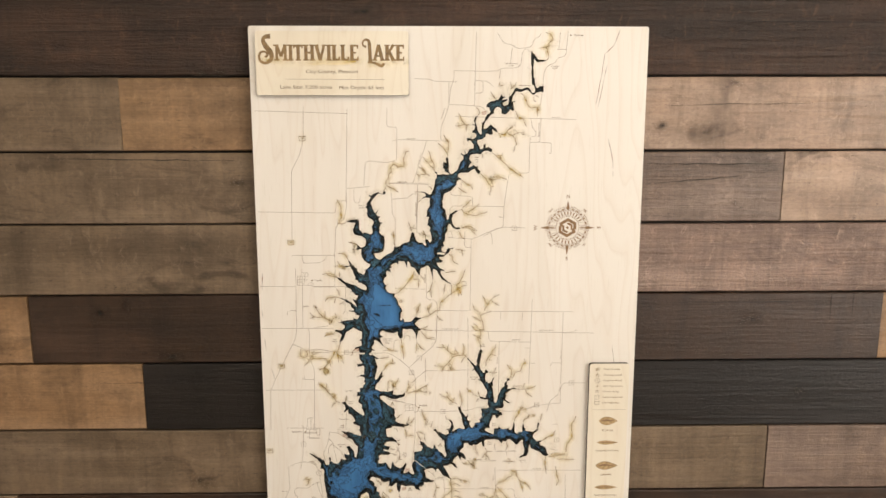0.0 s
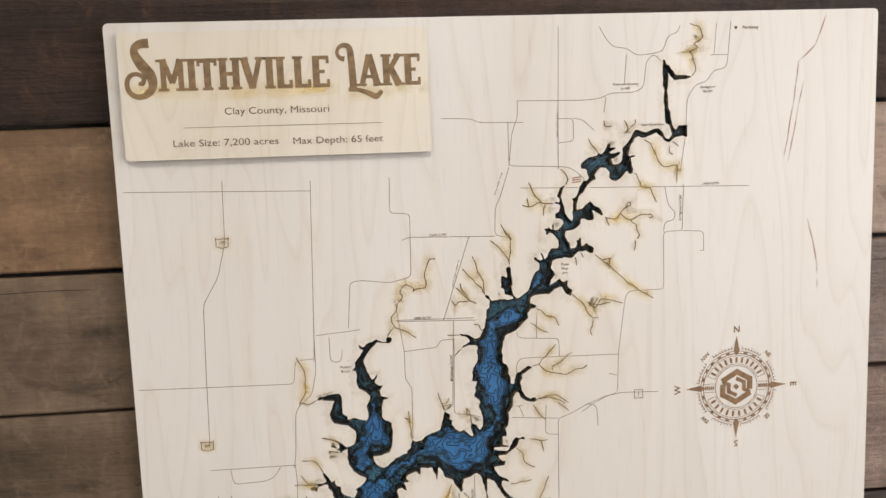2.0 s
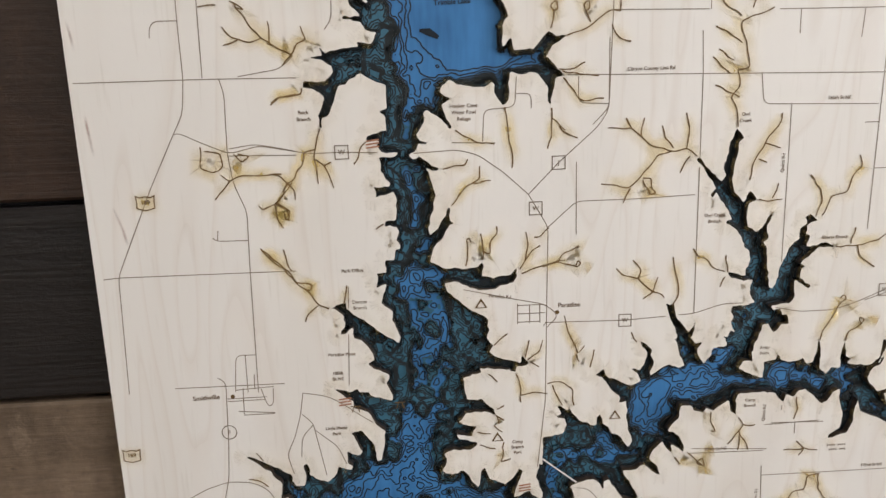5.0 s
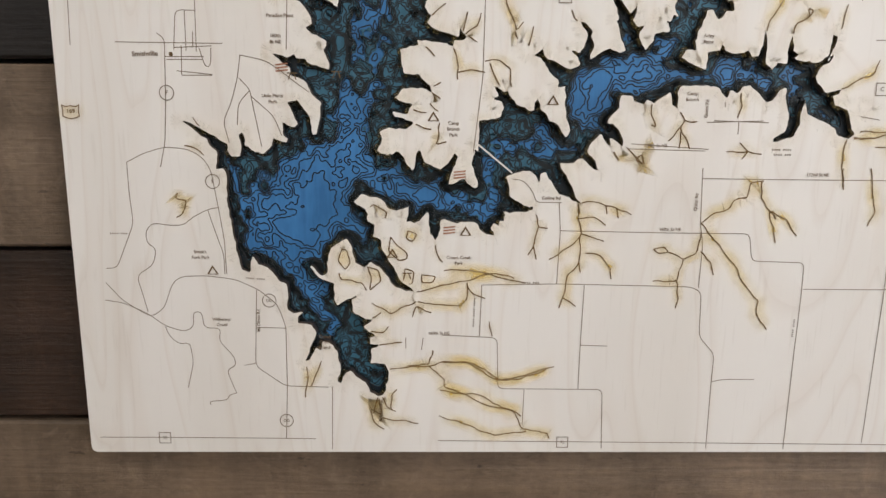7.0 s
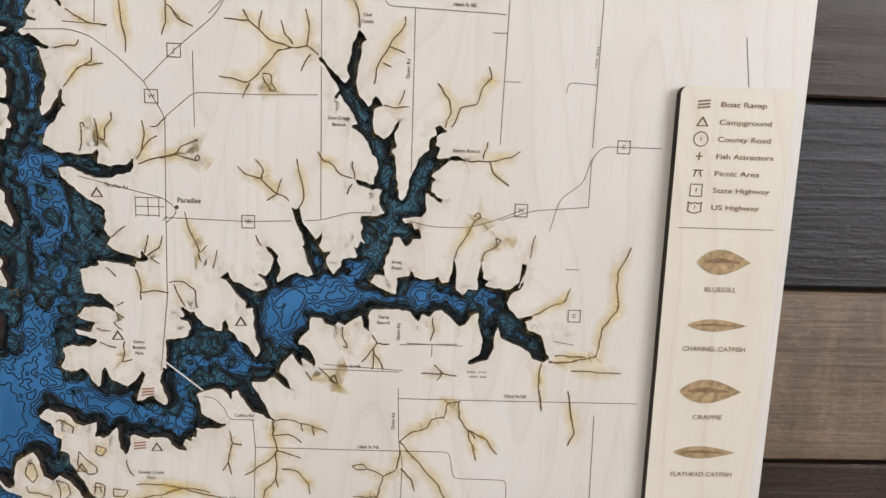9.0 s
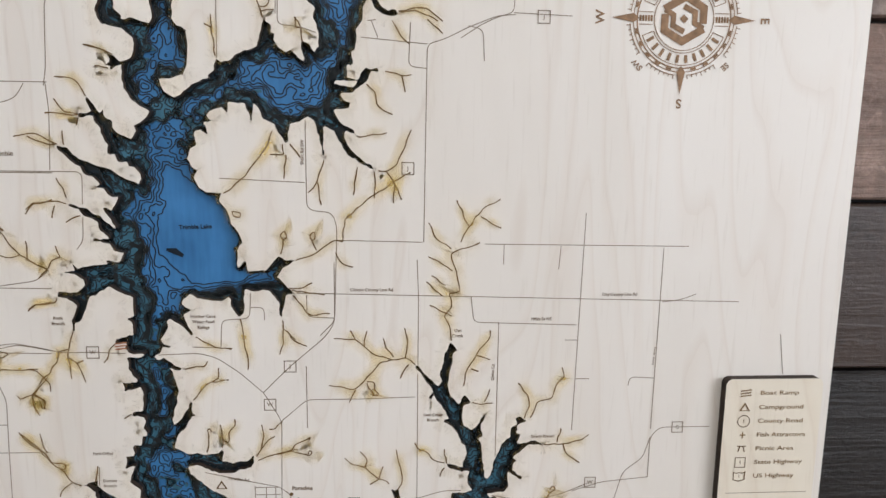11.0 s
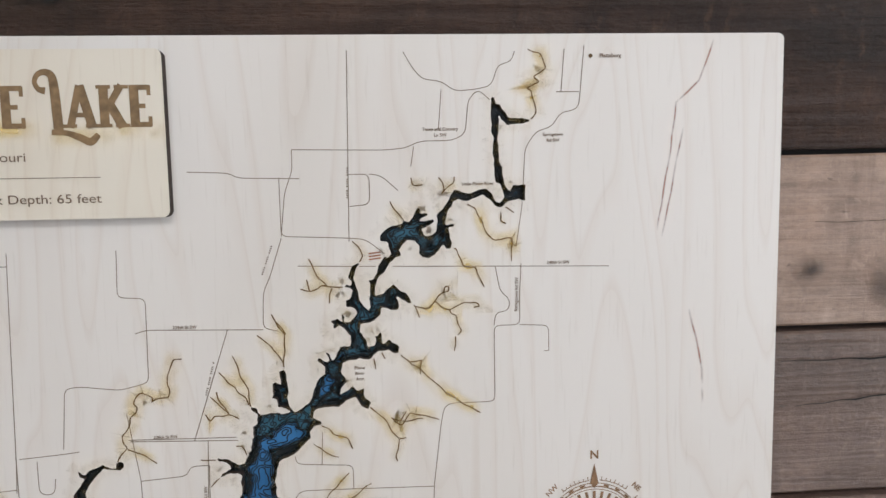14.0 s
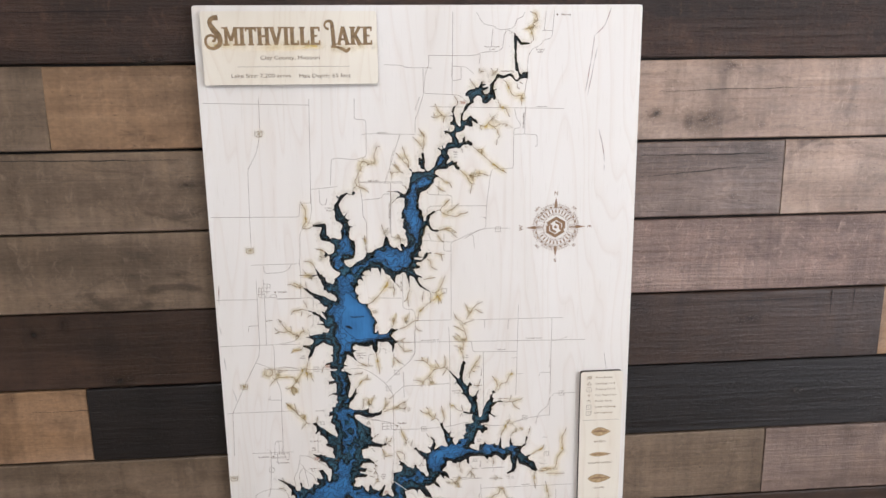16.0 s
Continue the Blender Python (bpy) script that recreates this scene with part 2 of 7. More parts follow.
NAVY = stained("blackish_navy_stain", (0.004, 0.008, 0.014), (0.010, 0.022, 0.034))
TEAL = stained("dark_teal_stain", (0.020, 0.076, 0.112), (0.046, 0.145, 0.215))
BLUE = stained("bright_blue_stain", (0.026, 0.118, 0.268), (0.044, 0.180, 0.400))
LINE = plain("engraved_black_line", (0.004, 0.008, 0.010), 0.7, 0.3, 300)
INK = plain("engraved_grey_brown", (0.185, 0.142, 0.100), 0.7, 0.25, 400)
LABEL_INK = plain("engraved_dark_lettering", (0.150, 0.100, 0.062), 0.7, 0.25, 400)
UMBER = plain("engraved_umber", (0.120, 0.068, 0.022), 0.7, 0.3, 400)
RUST = plain("engraved_rust", (0.30, 0.13, 0.07), 0.7, 0.25, 300)
BROWN_INK = plain("engraved_brown", (0.225, 0.130, 0.066), 0.7, 0.3, 250)
TITLE_INK = plain("engraved_title_brown", (0.21, 0.135, 0.065), 0.7, 0.3, 220)
ENGRAVED = plain("engraved_pale_brown", (0.36, 0.25, 0.13), 0.7, 0.4, 260)
SCORCH = scorch("smoke_scorch", (0.86, 0.63, 0.16), 0.46)
SHORE_SCORCH = scorch("shore_scorch", (0.86, 0.63, 0.20), 0.11)
# dark tint for burnt lines and for shade painted along the cut shore
BURN_AND_SHADE = scorch("burn_and_edge_shade", (0.006, 0.012, 0.014), 0.95)
STREAK = scorch("mineral_streak", (0.46, 0.24, 0.17), 0.9)
KNOT = scorch("knot_halo", (0.040, 0.026, 0.016), 0.45)
KNOT_HEART = scorch("knot_heart", (0.008, 0.006, 0.005), 0.85)


# ---- building helpers ----
def part(name, bm, mat, parent=None, label=""):
    me = bpy.data.meshes.new(name)
    bm.to_mesh(me)
    bm.free()
    for m in (mat if isinstance(mat, (list, tuple)) else [mat]):
        me.materials.append(m)
    ob = new(name, me)
    ob.parent = parent
    if label:
        tagged(ob, label)
    return ob


def box(x0, x1, y0, y1, z0, z1, bevel=0.0):
    bm = bmesh.new()
    bmesh.ops.create_cube(bm, size=1, matrix=Matrix.LocRotScale(((x0 + x1) / 2, (y0 + y1) / 2, (z0 + z1) / 2), None, (x1 - x0, y1 - y0, z1 - z0)))
    if bevel:
        bmesh.ops.bevel(bm, geom=bm.edges[:], offset=bevel, segments=1, affect="EDGES")
    return bm


def structure(name, bm, mat, label, category):
    return tagged(part(name, bm, mat), label, category, kind="structure")


# ---- room ----
structure("floor", box(ROOM_L - 0.1, ROOM_R + 0.1, ROOM_B - 0.1, WALL + 0.12, -0.05, 0), FLOORING, "plain brown floor of the room", "floor")
structure("ceiling", box(ROOM_L - 0.1, ROOM_R + 0.1, ROOM_B - 0.1, WALL + 0.12, ROOM_H, ROOM_H + 0.05), PAINT, "plain white painted ceiling", "ceiling")
structure("wall_west", box(ROOM_L - 0.1, ROOM_L, ROOM_B, WALL, 0, ROOM_H), PAINT, "plain white painted side wall", "wall")


def wall_with_opening(name, fixed0, fixed1, a0, a1, o0, o1, z0, z1, along):
    """A wall with one window opening through it; along: 'x' or 'y'."""
    def piece(p0, p1, q0, q1):
        return box(p0, p1, fixed0, fixed1, q0, q1) if along == "x" else box(fixed0, fixed1, p0, p1, q0, q1)
    out = bmesh.new()
    for p0, p1, q0, q1 in ((a0, o0, 0, ROOM_H), (o1, a1, 0, ROOM_H), (o0, o1, 0, z0), (o0, o1, z1, ROOM_H)):
        bm = piece(p0, p1, q0, q1)
        me = bpy.data.meshes.new("piece")
        bm.to_mesh(me)
        bm.free()
        out.from_mesh(me)
        bpy.data.meshes.remove(me)
    structure(name, out, PAINT, "plain white painted wall with a window opening", "wall")
    mid = (fixed0 + fixed1) / 2
    win = tagged(new("window_1" if along == "y" else "added_window_2"), "unseen plain white framed window with clear glass", "window", kind="structure")
    for k, (p0, p1, q0, q1) in enumerate(((o0, o0 + 0.05, z0, z1), (o1 - 0.05, o1, z0, z1), (o0 + 0.05, o1 - 0.05, z0, z0 + 0.05), (o0 + 0.05, o1 - 0.05, z1 - 0.05, z1))):
        bm = box(p0, p1, mid, mid + 0.04, q0, q1) if along == "x" else box(mid, mid + 0.04, p0, p1, q0, q1)
        part("window_frame", bm, PAINT, win)
    bm = box(o0 + 0.05, o1 - 0.05, mid + 0.01, mid + 0.016, z0 + 0.05, z1 - 0.05) if along == "x" else box(mid + 0.01, mid + 0.016, o0 + 0.05, o1 - 0.05, z0 + 0.05, z1 - 0.05)
    part("pane", bm, GLASS, win).visible_shadow = False


wall_with_opening("wall_east", ROOM_R, ROOM_R + 0.1, ROOM_B, WALL, -1.95, 0.05, 1.1, 2.4, "y")
# the south window is unseen, added to hold the fill light
wall_with_opening("wall_south", ROOM_B - 0.1, ROOM_B, ROOM_L - 0.1, ROOM_R + 0.1, -1.8, 0.0, 0.9, 2.3, "x")
# frame added round the overhead lamp; no such fixture is in view
panel = tagged(new("unseen_ceiling_light"), "unseen flat white light panel added in the ceiling", "ceiling light", kind="structure")
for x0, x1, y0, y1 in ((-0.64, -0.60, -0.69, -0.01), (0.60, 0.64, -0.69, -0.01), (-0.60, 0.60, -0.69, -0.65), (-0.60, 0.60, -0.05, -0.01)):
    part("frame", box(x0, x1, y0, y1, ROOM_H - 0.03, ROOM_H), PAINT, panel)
wall = structure("wall_north", box(ROOM_L - 0.1, ROOM_R + 0.1, WALL + 0.016, WALL + 0.12, 0, ROOM_H), BEHIND, "wall clad in mixed reclaimed barn wood planks", "wall")

PITCH, SEAM, SLOPE = 0.1163, 1.2342, 0.0026


def plank(row, x0, x1, mat, proud=0.0, label=""):
    """One board of the cladding, with eased and slightly wavy edges."""
    z0 = SEAM + row * PITCH
    rng = random.Random(row * 101 + int(x0 * 1000))
    n = max(2, int((x1 - x0) / 0.06))
    gap, tilt, lean = rng.uniform(0.0008, 0.0017), rng.uniform(-0.0012, 0.0012), rng.uniform(-0.0015, 0.0015)
    low = [z0 + gap + rng.uniform(0, 0.0007) for _ in range(n + 1)]
    high = [z0 + PITCH - gap - rng.uniform(0, 0.0007) for _ in range(n + 1)]
    ease, front, back = 0.0016, WALL - proud, WALL + 0.016
    bm = bmesh.new()
    rows = []
    for i in range(n + 1):
        x = x0 + 0.0007 + (x1 - x0 - 0.0014) * i / n
        y = front + tilt * (i / n - 0.5)
        ring_pts = ((back, low[i]), (y + ease, low[i]), (y, low[i] + ease), (y, high[i] - ease), (y + ease, high[i]), (back, high[i]))
        rows.append([bm.verts.new((x + lean * (z - z0) / PITCH, yy, z + SLOPE * x)) for yy, z in ring_pts])
    for p, q in zip(rows, rows[1:]):
        for k in range(5):
            bm.faces.new((p[k], q[k], q[k + 1], p[k + 1]))
    bm.faces.new(rows[0])
    bm.faces.new(rows[-1][::-1])
    bmesh.ops.recalc_face_normals(bm, faces=bm.faces)
    return part("plank", bm, mat, wall, label)


ROWS = {
    5: [(-2.7, 0.21, GREY), (0.21, 1.5, GREY), (1.5, 2.5, TAN)],
    4: [(-2.7, -0.9, TAN), (-0.9, 0.95, DARK), (0.95, 2.5, DARK)],
    3: [(-2.7, -1.4, DARK), (-1.4, -0.477, GREY), (-0.477, 0.1, TAN), (0.1, 1.3, ROSE_TAN), (1.3, 2.5, BROWN)],
    2: [(-2.7, -0.9, TAN), (-0.9, 0.1, GREY), (0.1, 0.580, ROSE_GREY), (0.580, 1.6, ROSE_TAN), (1.6, 2.5, DARK)],
    1: [(-2.7, -0.95, BROWN), (-0.95, 0.0, GREY), (0.0, 0.9, ROSE), (0.9, 2.5, ROSE)],
    0: [(-2.7, -0.650, GOLD), (-0.650, 0.1, SMOKED), (0.1, 0.762, SMOKED), (0.762, 2.5, GOLD)],
    -1: [(-2.7, -0.470, GOLD), (-0.470, 0.2, BLACK), (0.2, 1.1, BLACK), (1.1, 2.5, BROWN)],
    -2: [(-2.7, -0.9, DARK), (-0.9, 0.0, GREY), (0.0, 0.586, GREY), (0.586, 2.5, ROSE_GREY)],
    -3: [(-2.7, -0.7, GREY), (-0.7, -0.05, SMOKED), (-0.05, 0.9, SMOKED), (0.9, 2.5, TAN)],
    -4: [(-2.7, -0.8, BROWN), (-0.8, 1.0, GREY), (1.0, 2.5, DARK)],
}
for row in range(-11, 13):
    spans = ROWS.get(row)
    if spans is None:
        a = -0.9 + 0.37 * ((row * 7) % 5)
        spans = [(-2.7, a, (BROWN, GREY, TAN)[row % 3]), (a, a + 1.1, (GREY, DARK, BROWN)[row % 3]), (a + 1.1, 2.5, (TAN, BROWN, GREY)[row % 3])]
    for x0, x1, mat in spans:
        plank(row, x0, x1, mat, random.uniform(-0.001, 0.0015))


# ---- flat drawing helpers: millimetres, right and down from the board's top left corner ----
def strip(points, widths, lift, closed=False, uv=False):
    """A ribbon along a line, lying lift millimetres in front of the board."""
    bm = bmesh.new()
    layer = bm.loops.layers.uv.new("across") if uv else None
    p = [Vector((a, b)) for a, b in points]
    n = len(p)
    run, total = [0.0], 0.0
    for a, b in zip(p, p[1:]):
        total += (b - a).length
        run.append(total)
    rows = []
    for i in range(n):
        before, after = p[i - 1] if i or closed else p[i], p[(i + 1) % n] if i < n - 1 or closed else p[i]
        d0, d1 = p[i] - before, after - p[i]
        d0 = d0.normalized() if d0.length > 1e-9 else d1.normalized()
        d1 = d1.normalized() if d1.length > 1e-9 else d0
        t = (d0 + d1).normalized() if (d0 + d1).length > 1e-6 else d1
        side = Vector((-t.y, t.x)) / max(0.5, abs(t.dot(d1)))
        w = widths if isinstance(widths, (int, float)) else widths[i]
        rows.append([bm.verts.new(((p[i] + side * w * s).x / 1000, -lift / 1000, -(p[i] + side * w * s).y / 1000)) for s in (-0.5, 0.5)])
    last = n if closed else n - 1
    for i in range(last):
        j = (i + 1) % n
        (a, b), (c, d) = rows[i], rows[j]
        f = bm.faces.new((a, c, d, b))
        if uv:
            for loop, u, k in zip(f.loops, (-1, -1, 1, 1), (i, j, j, i)):
                loop[layer].uv = (u, min(run[k], total - run[k]))
    bmesh.ops.recalc_face_normals(bm, faces=bm.faces)
    if bm.faces and sum(f.normal.y for f in bm.faces) > 0:
        bmesh.ops.reverse_faces(bm, faces=bm.faces)
    return bm


def eased(points, widths, n=6):
    """A smooth curve through the points, with its widths."""
    pts, wid = [], []
    q = [points[0], *points, points[-1]]
    for i in range(1, len(q) - 2):
        for k in range(n):
            t = k / n
            pts.append(tuple(0.5 * (2 * b + (c - a) * t + (2 * a - 5 * b + 4 * c - d) * t * t + (3 * b - a - 3 * c + d) * t ** 3) for a, b, c, d in zip(q[i - 1], q[i], q[i + 1], q[i + 2])))
            wid.append(widths[i - 1] + (widths[i] - widths[i - 1]) * t)
    return pts + [points[-1]], wid + [widths[-1]]


def patch(outline, lift):
    bm = bmesh.new()
    f = bm.faces.new([bm.verts.new((a / 1000, -lift / 1000, -b / 1000)) for a, b in outline])
    f.normal_update()
    if f.normal.y > 0:
        f.normal_flip()
    bmesh.ops.triangulate(bm, faces=bm.faces)
    return bm


def joined(*meshes):
    out = bmesh.new()
    for bm in meshes:
        me = bpy.data.meshes.new("piece")
        bm.to_mesh(me)
        bm.free()
        out.from_mesh(me)
        bpy.data.meshes.remove(me)
    return out


def ring(u, v, r, w, lift, a0=0, a1=360):
    n = max(6, int(abs(a1 - a0) / 8))
    closed = abs(a1 - a0) >= 360
    pts = [(u + r * math.sin(radians(a0 + (a1 - a0) * i / n)), v - r * math.cos(radians(a0 + (a1 - a0) * i / n))) for i in range(n + (0 if closed else 1))]
    return strip(pts, w, lift, closed)


def lettering(text, u, v, cap, mat, parent, turn=0.0, bold=0.0, lift=0.25, align="CENTER", width=0.0, name="lettering"):
    """Words in the built-in font; cap is the height of a capital, width stretches the line to that many millimetres."""
    data = bpy.data.curves.new("words", "FONT")
    data.body, data.size, data.align_x, data.align_y, data.offset = text, cap / 0.73, align, "CENTER", bold * cap
    data.space_line = 0.85
    tmp = new("words", data)
    me = bpy.data.meshes.new_from_object(tmp)
    bpy.data.objects.remove(tmp)
    bpy.data.curves.remove(data)
    xs = [w.co.x for w in me.vertices]
    stretch = width / (max(xs) - min(xs)) if width else 1.0
    me.transform(Matrix.Translation((u / 1000, -lift / 1000, -v / 1000)) @ pose(0, 0, 0, 90) @ pose(0, 0, 0, 0, 0, turn) @ Matrix.Diagonal((stretch / 1000, 0.001, 0.001, 1)))
    me.materials.clear()
    me.materials.append(mat)
    ob = new(name, me)
    ob.parent = parent
    return ob


def wander(points, step, sway, rng):
    """A line bent at random between its given points, as creeks run."""
    out = [points[0]]
    for (a, b), (c, d) in zip(points, points[1:]):
        long = math.hypot(c - a, d - b)
        n = max(1, int(long / step))
        nx, ny = (b - d) / max(long, 1e-6), (c - a) / max(long, 1e-6)
        for i in range(1, n):
            k, s = i / n, rng.uniform(-sway, sway)
            out.append((a + (c - a) * k + nx * s, b + (d - b) * k + ny * s))
        out.append((c, d))
    return out


# ---- the lake as a height field on the board ----
CELL = 0.75
U0, V0, U1, V1 = 40.0, 15.0, 545.0, 885.0
GU, GV = int((U1 - U0) / CELL), int((V1 - V0) / CELL)
grid_u, grid_v = U0 + CELL * np.arange(GU), V0 + CELL * np.arange(GV)
shore = np.full((GV, GU), 60.0)


def arm(*nodes):
    for (ax, ay, aw), (bx, by, bw) in zip(nodes, nodes[1:]):
        reach = max(aw, bw) + 28
        i0, i1 = [int(np.clip((c - U0) / CELL, 0, GU)) for c in (min(ax, bx) - reach, max(ax, bx) + reach)]
        j0, j1 = [int(np.clip((c - V0) / CELL, 0, GV)) for c in (min(ay, by) - reach, max(ay, by) + reach)]
        if i1 <= i0 or j1 <= j0:
            continue
        uu, vv = np.meshgrid(grid_u[i0:i1], grid_v[j0:j1])
        dx, dy = bx - ax, by - ay
        k = np.clip(((uu - ax) * dx + (vv - ay) * dy) / max(dx * dx + dy * dy, 1e-6), 0, 1)
        w = aw + (bw - aw) * k
        d = np.hypot(uu - ax - k * dx, vv - ay - k * dy) - w
        old = shore[j0:j1, i0:i1]
        shore[j0:j1, i0:i1] = np.minimum(d, old)


stretch = []


def bank(*points):
    """The next stretch of the shoreline, in millimetres."""
    stretch.extend(points)


def flood():
    """Closes the shoreline given so far and lets the water in."""
    us, vs = [p[0] for p in stretch], [p[1] for p in stretch]
    i0, i1 = [int(np.clip((c - U0) / CELL, 0, GU)) for c in (min(us) - 20, max(us) + 20)]
    j0, j1 = [int(np.clip((c - V0) / CELL, 0, GV)) for c in (min(vs) - 20, max(vs) + 20)]
    uu, vv = np.meshgrid(grid_u[i0:i1], grid_v[j0:j1])
    d, within = np.full(uu.shape, 99.0), np.zeros(uu.shape, bool)
    for (ax, ay), (bx, by) in zip(stretch, stretch[1:] + stretch[:1]):
        dx, dy = bx - ax, by - ay
        k = np.clip(((uu - ax) * dx + (vv - ay) * dy) / max(dx * dx + dy * dy, 1e-6), 0, 1)
        d = np.minimum(d, np.hypot(uu - ax - k * dx, vv - ay - k * dy))
        if dy:
            within ^= ((ay > vv) != (by > vv)) & (uu < ax + (vv - ay) * dx / dy)
    d = np.where(within, -d, d)
    shore[j0:j1, i0:i1] = np.minimum(d, shore[j0:j1, i0:i1])
    stretch.clear()


def ripple(size, seed):
    """Smooth random values in -1..1 over the field, with bumps about size millimetres apart."""
    rng = np.random.RandomState(seed)
    nu, nv = int((U1 - U0) / size) + 3, int((V1 - V0) / size) + 3
    lattice = rng.uniform(-1, 1, (nv, nu))
    x, y = (grid_u - U0) / size, (grid_v - V0) / size
    xi, yi = x.astype(int), y.astype(int)
    fx, fy = x - xi, y - yi
    fx, fy = fx * fx * (3 - 2 * fx), fy * fy * (3 - 2 * fy)
    top = lattice[yi][:, xi] * (1 - fx) + lattice[yi][:, xi + 1] * fx
    low = lattice[yi + 1][:, xi] * (1 - fx) + lattice[yi + 1][:, xi + 1] * fx
    return top * (1 - fy[:, None]) + low * fy[:, None]


# the lake: thin coves as (right, down, half width), banks as (right, down), in millimetres from the board's top left corner
arm((434, 38, 1.5), (435, 44, 2.8), (435, 63, 1.6), (436, 76, 1.8), (437, 86, 2.1))
arm((436, 43, 2.7), (443, 51, 2), (455, 51, 1))
arm((145, 300, 1.2), (152, 298, 1.6), (158, 298, 2.0))
arm((95, 705, 3), (84, 697, 2), (72, 690, 0.6))
bank((436.7, 77.7), (439.1, 77.7), (439.7, 83.8), (441.0, 89.2), (443.4, 92.8), (445.8, 89.3), (453.0, 89.2), (453.1, 98.9), (448.2, 97.8), (442.6, 98.5), (440.2, 102.0), (437.7, 103.0), (434.1, 101.4), (431.3, 97.5))
bank((427.3, 94.7), (422.5, 95.9), (417.7, 98.9), (415.3, 98.6), (412.2, 97.3), (409.7, 98.8), (406.5, 104.1), (404.9, 108.0), (404.5, 111.8), (409.0, 112.4), (409.0, 113.6), (405.3, 113.8), (406.4, 118.0), (407.9, 123.5))
bank((407.1, 126.3), (404.6, 126.6), (402.7, 124.7), (401.4, 126.5), (398.2, 130.4), (393.4, 132.2), (389.4, 131.0), (387.8, 128.6), (387.7, 124.7), (385.6, 121.9), (380.8, 121.5), (377.9, 123.8), (375.9, 126.8), (376.3, 130.7))
bank((372.6, 131.9), (370.2, 134.5), (366.1, 139.9), (362.0, 144.5), (360.3, 149.2), (361.3, 153.9), (365.8, 153.2), (367.4, 150.9), (371.5, 148.3), (374.6, 150.3), (378.6, 152.7), (381.7, 156.0), (382.8, 159.2), (380.8, 159.9))
bank((376.9, 157.5), (373.7, 155.8), (375.2, 161.4), (374.3, 163.3), (370.3, 162.9), (367.2, 161.7), (364.0, 161.9), (363.1, 165.9), (360.6, 169.0), (357.3, 170.8), (353.3, 170.7), (350.9, 171.1), (351.5, 178.3), (344.3, 178.1))
bank((342.1, 174.1), (338.1, 172.4), (334.1, 175.4), (333.3, 174.6), (335.8, 170.7), (333.5, 169.1), (337.5, 167.6), (339.8, 169.2), (340.8, 165.3), (342.2, 169.3), (344.6, 170.1), (347.9, 167.1), (350.3, 164.7), (348.0, 162.3))
bank((343.3, 160.6), (342.6, 156.7), (345.8, 155.9), (346.8, 150.5), (345.2, 149.2), (340.5, 148.4), (343.7, 147.3), (346.1, 147.3), (346.9, 145.0), (344.6, 142.6), (345.5, 139.5), (347.2, 135.6), (351.2, 133.7), (352.0, 134.9))
bank((349.5, 138.0), (347.7, 144.2), (350.7, 150.5), (351.3, 156.9), (353.6, 160.9), (356.4, 163.3), (357.6, 161.0), (357.0, 153.8), (357.9, 149.1), (357.2, 145.2), (360.4, 143.7), (362.2, 138.3), (364.7, 133.6), (367.1, 130.6))
bank((368.7, 132.2), (371.1, 129.1), (369.6, 124.4), (368.9, 122.1), (365.0, 120.5), (364.3, 117.4), (366.7, 114.3), (371.5, 112.1), (377.8, 111.9), (378.7, 108.4), (381.8, 109.9), (384.2, 107.7), (386.7, 102.3), (388.3, 101.6))
bank((389.0, 104.7), (393.8, 104.4), (394.6, 101.7), (391.5, 97.0), (392.1, 92.5), (390.9, 88.7), (389.3, 87.9), (391.7, 86.7), (394.3, 91.0), (395.2, 96.3), (397.0, 98.6), (401.1, 93.8), (401.9, 94.4), (398.6, 100.2))
bank((397.0, 103.2), (393.7, 107.0), (390.6, 107.8), (388.2, 109.3), (396.9, 108.9), (397.2, 110.2), (393.7, 112.4), (390.4, 114.7), (391.2, 117.8), (394.4, 118.9), (398.4, 116.4), (399.3, 110.2), (398.5, 106.3), (401.8, 102.5))
bank((406.6, 97.2), (409.8, 91.9), (413.0, 91.5), (416.2, 93.5), (420.2, 93.6), (424.2, 91.3), (429.0, 90.6), (432.1, 93.7), (434.5, 98.4), (437.8, 99.2), (439.4, 96.1), (438.2, 89.9), (437.0, 83.8))
flood()
bank((352.1, 169.7), (350.1, 173.3), (353.6, 180.9), (355.3, 185.6), (359.1, 184.8), (360.2, 181.1), (359.3, 178.2), (361.1, 179.6), (363.1, 177.4), (363.9, 181.2), (364.8, 184.0), (368.6, 182.2), (374.2, 186.2), (374.1, 189.9))
bank((371.2, 190.8), (367.5, 187.8), (362.8, 188.7), (359.0, 190.4), (356.1, 193.2), (349.5, 193.0), (344.8, 193.8), (340.1, 195.5), (338.0, 200.2), (340.7, 204.0), (342.0, 206.9), (338.6, 211.5), (337.6, 214.4), (342.4, 212.6))
bank((345.2, 210.2), (348.9, 212.8), (351.8, 212.0), (352.6, 217.7), (355.9, 220.7), (354.3, 224.5), (350.6, 222.5), (346.9, 217.5), (342.2, 218.3), (337.4, 221.0), (336.4, 222.9), (328.8, 222.6), (321.3, 224.3), (320.5, 229.0))
bank((325.7, 231.2), (325.7, 233.1), (320.9, 234.4), (318.5, 237.6), (318.7, 241.5), (314.8, 245.2), (309.0, 249.8), (304.2, 251.6), (298.4, 256.2), (297.1, 262.9), (295.0, 267.7), (296.7, 271.7), (295.5, 277.6), (300.2, 279.7))
bank((301.9, 283.8), (300.8, 286.7), (303.4, 293.8), (270.6, 292.2), (271.7, 283.3), (275.8, 275.7), (276.3, 265.9), (274.6, 262.0), (270.0, 260.8), (264.3, 263.8), (264.4, 261.9), (270.1, 258.9), (271.2, 257.0), (267.6, 253.9))
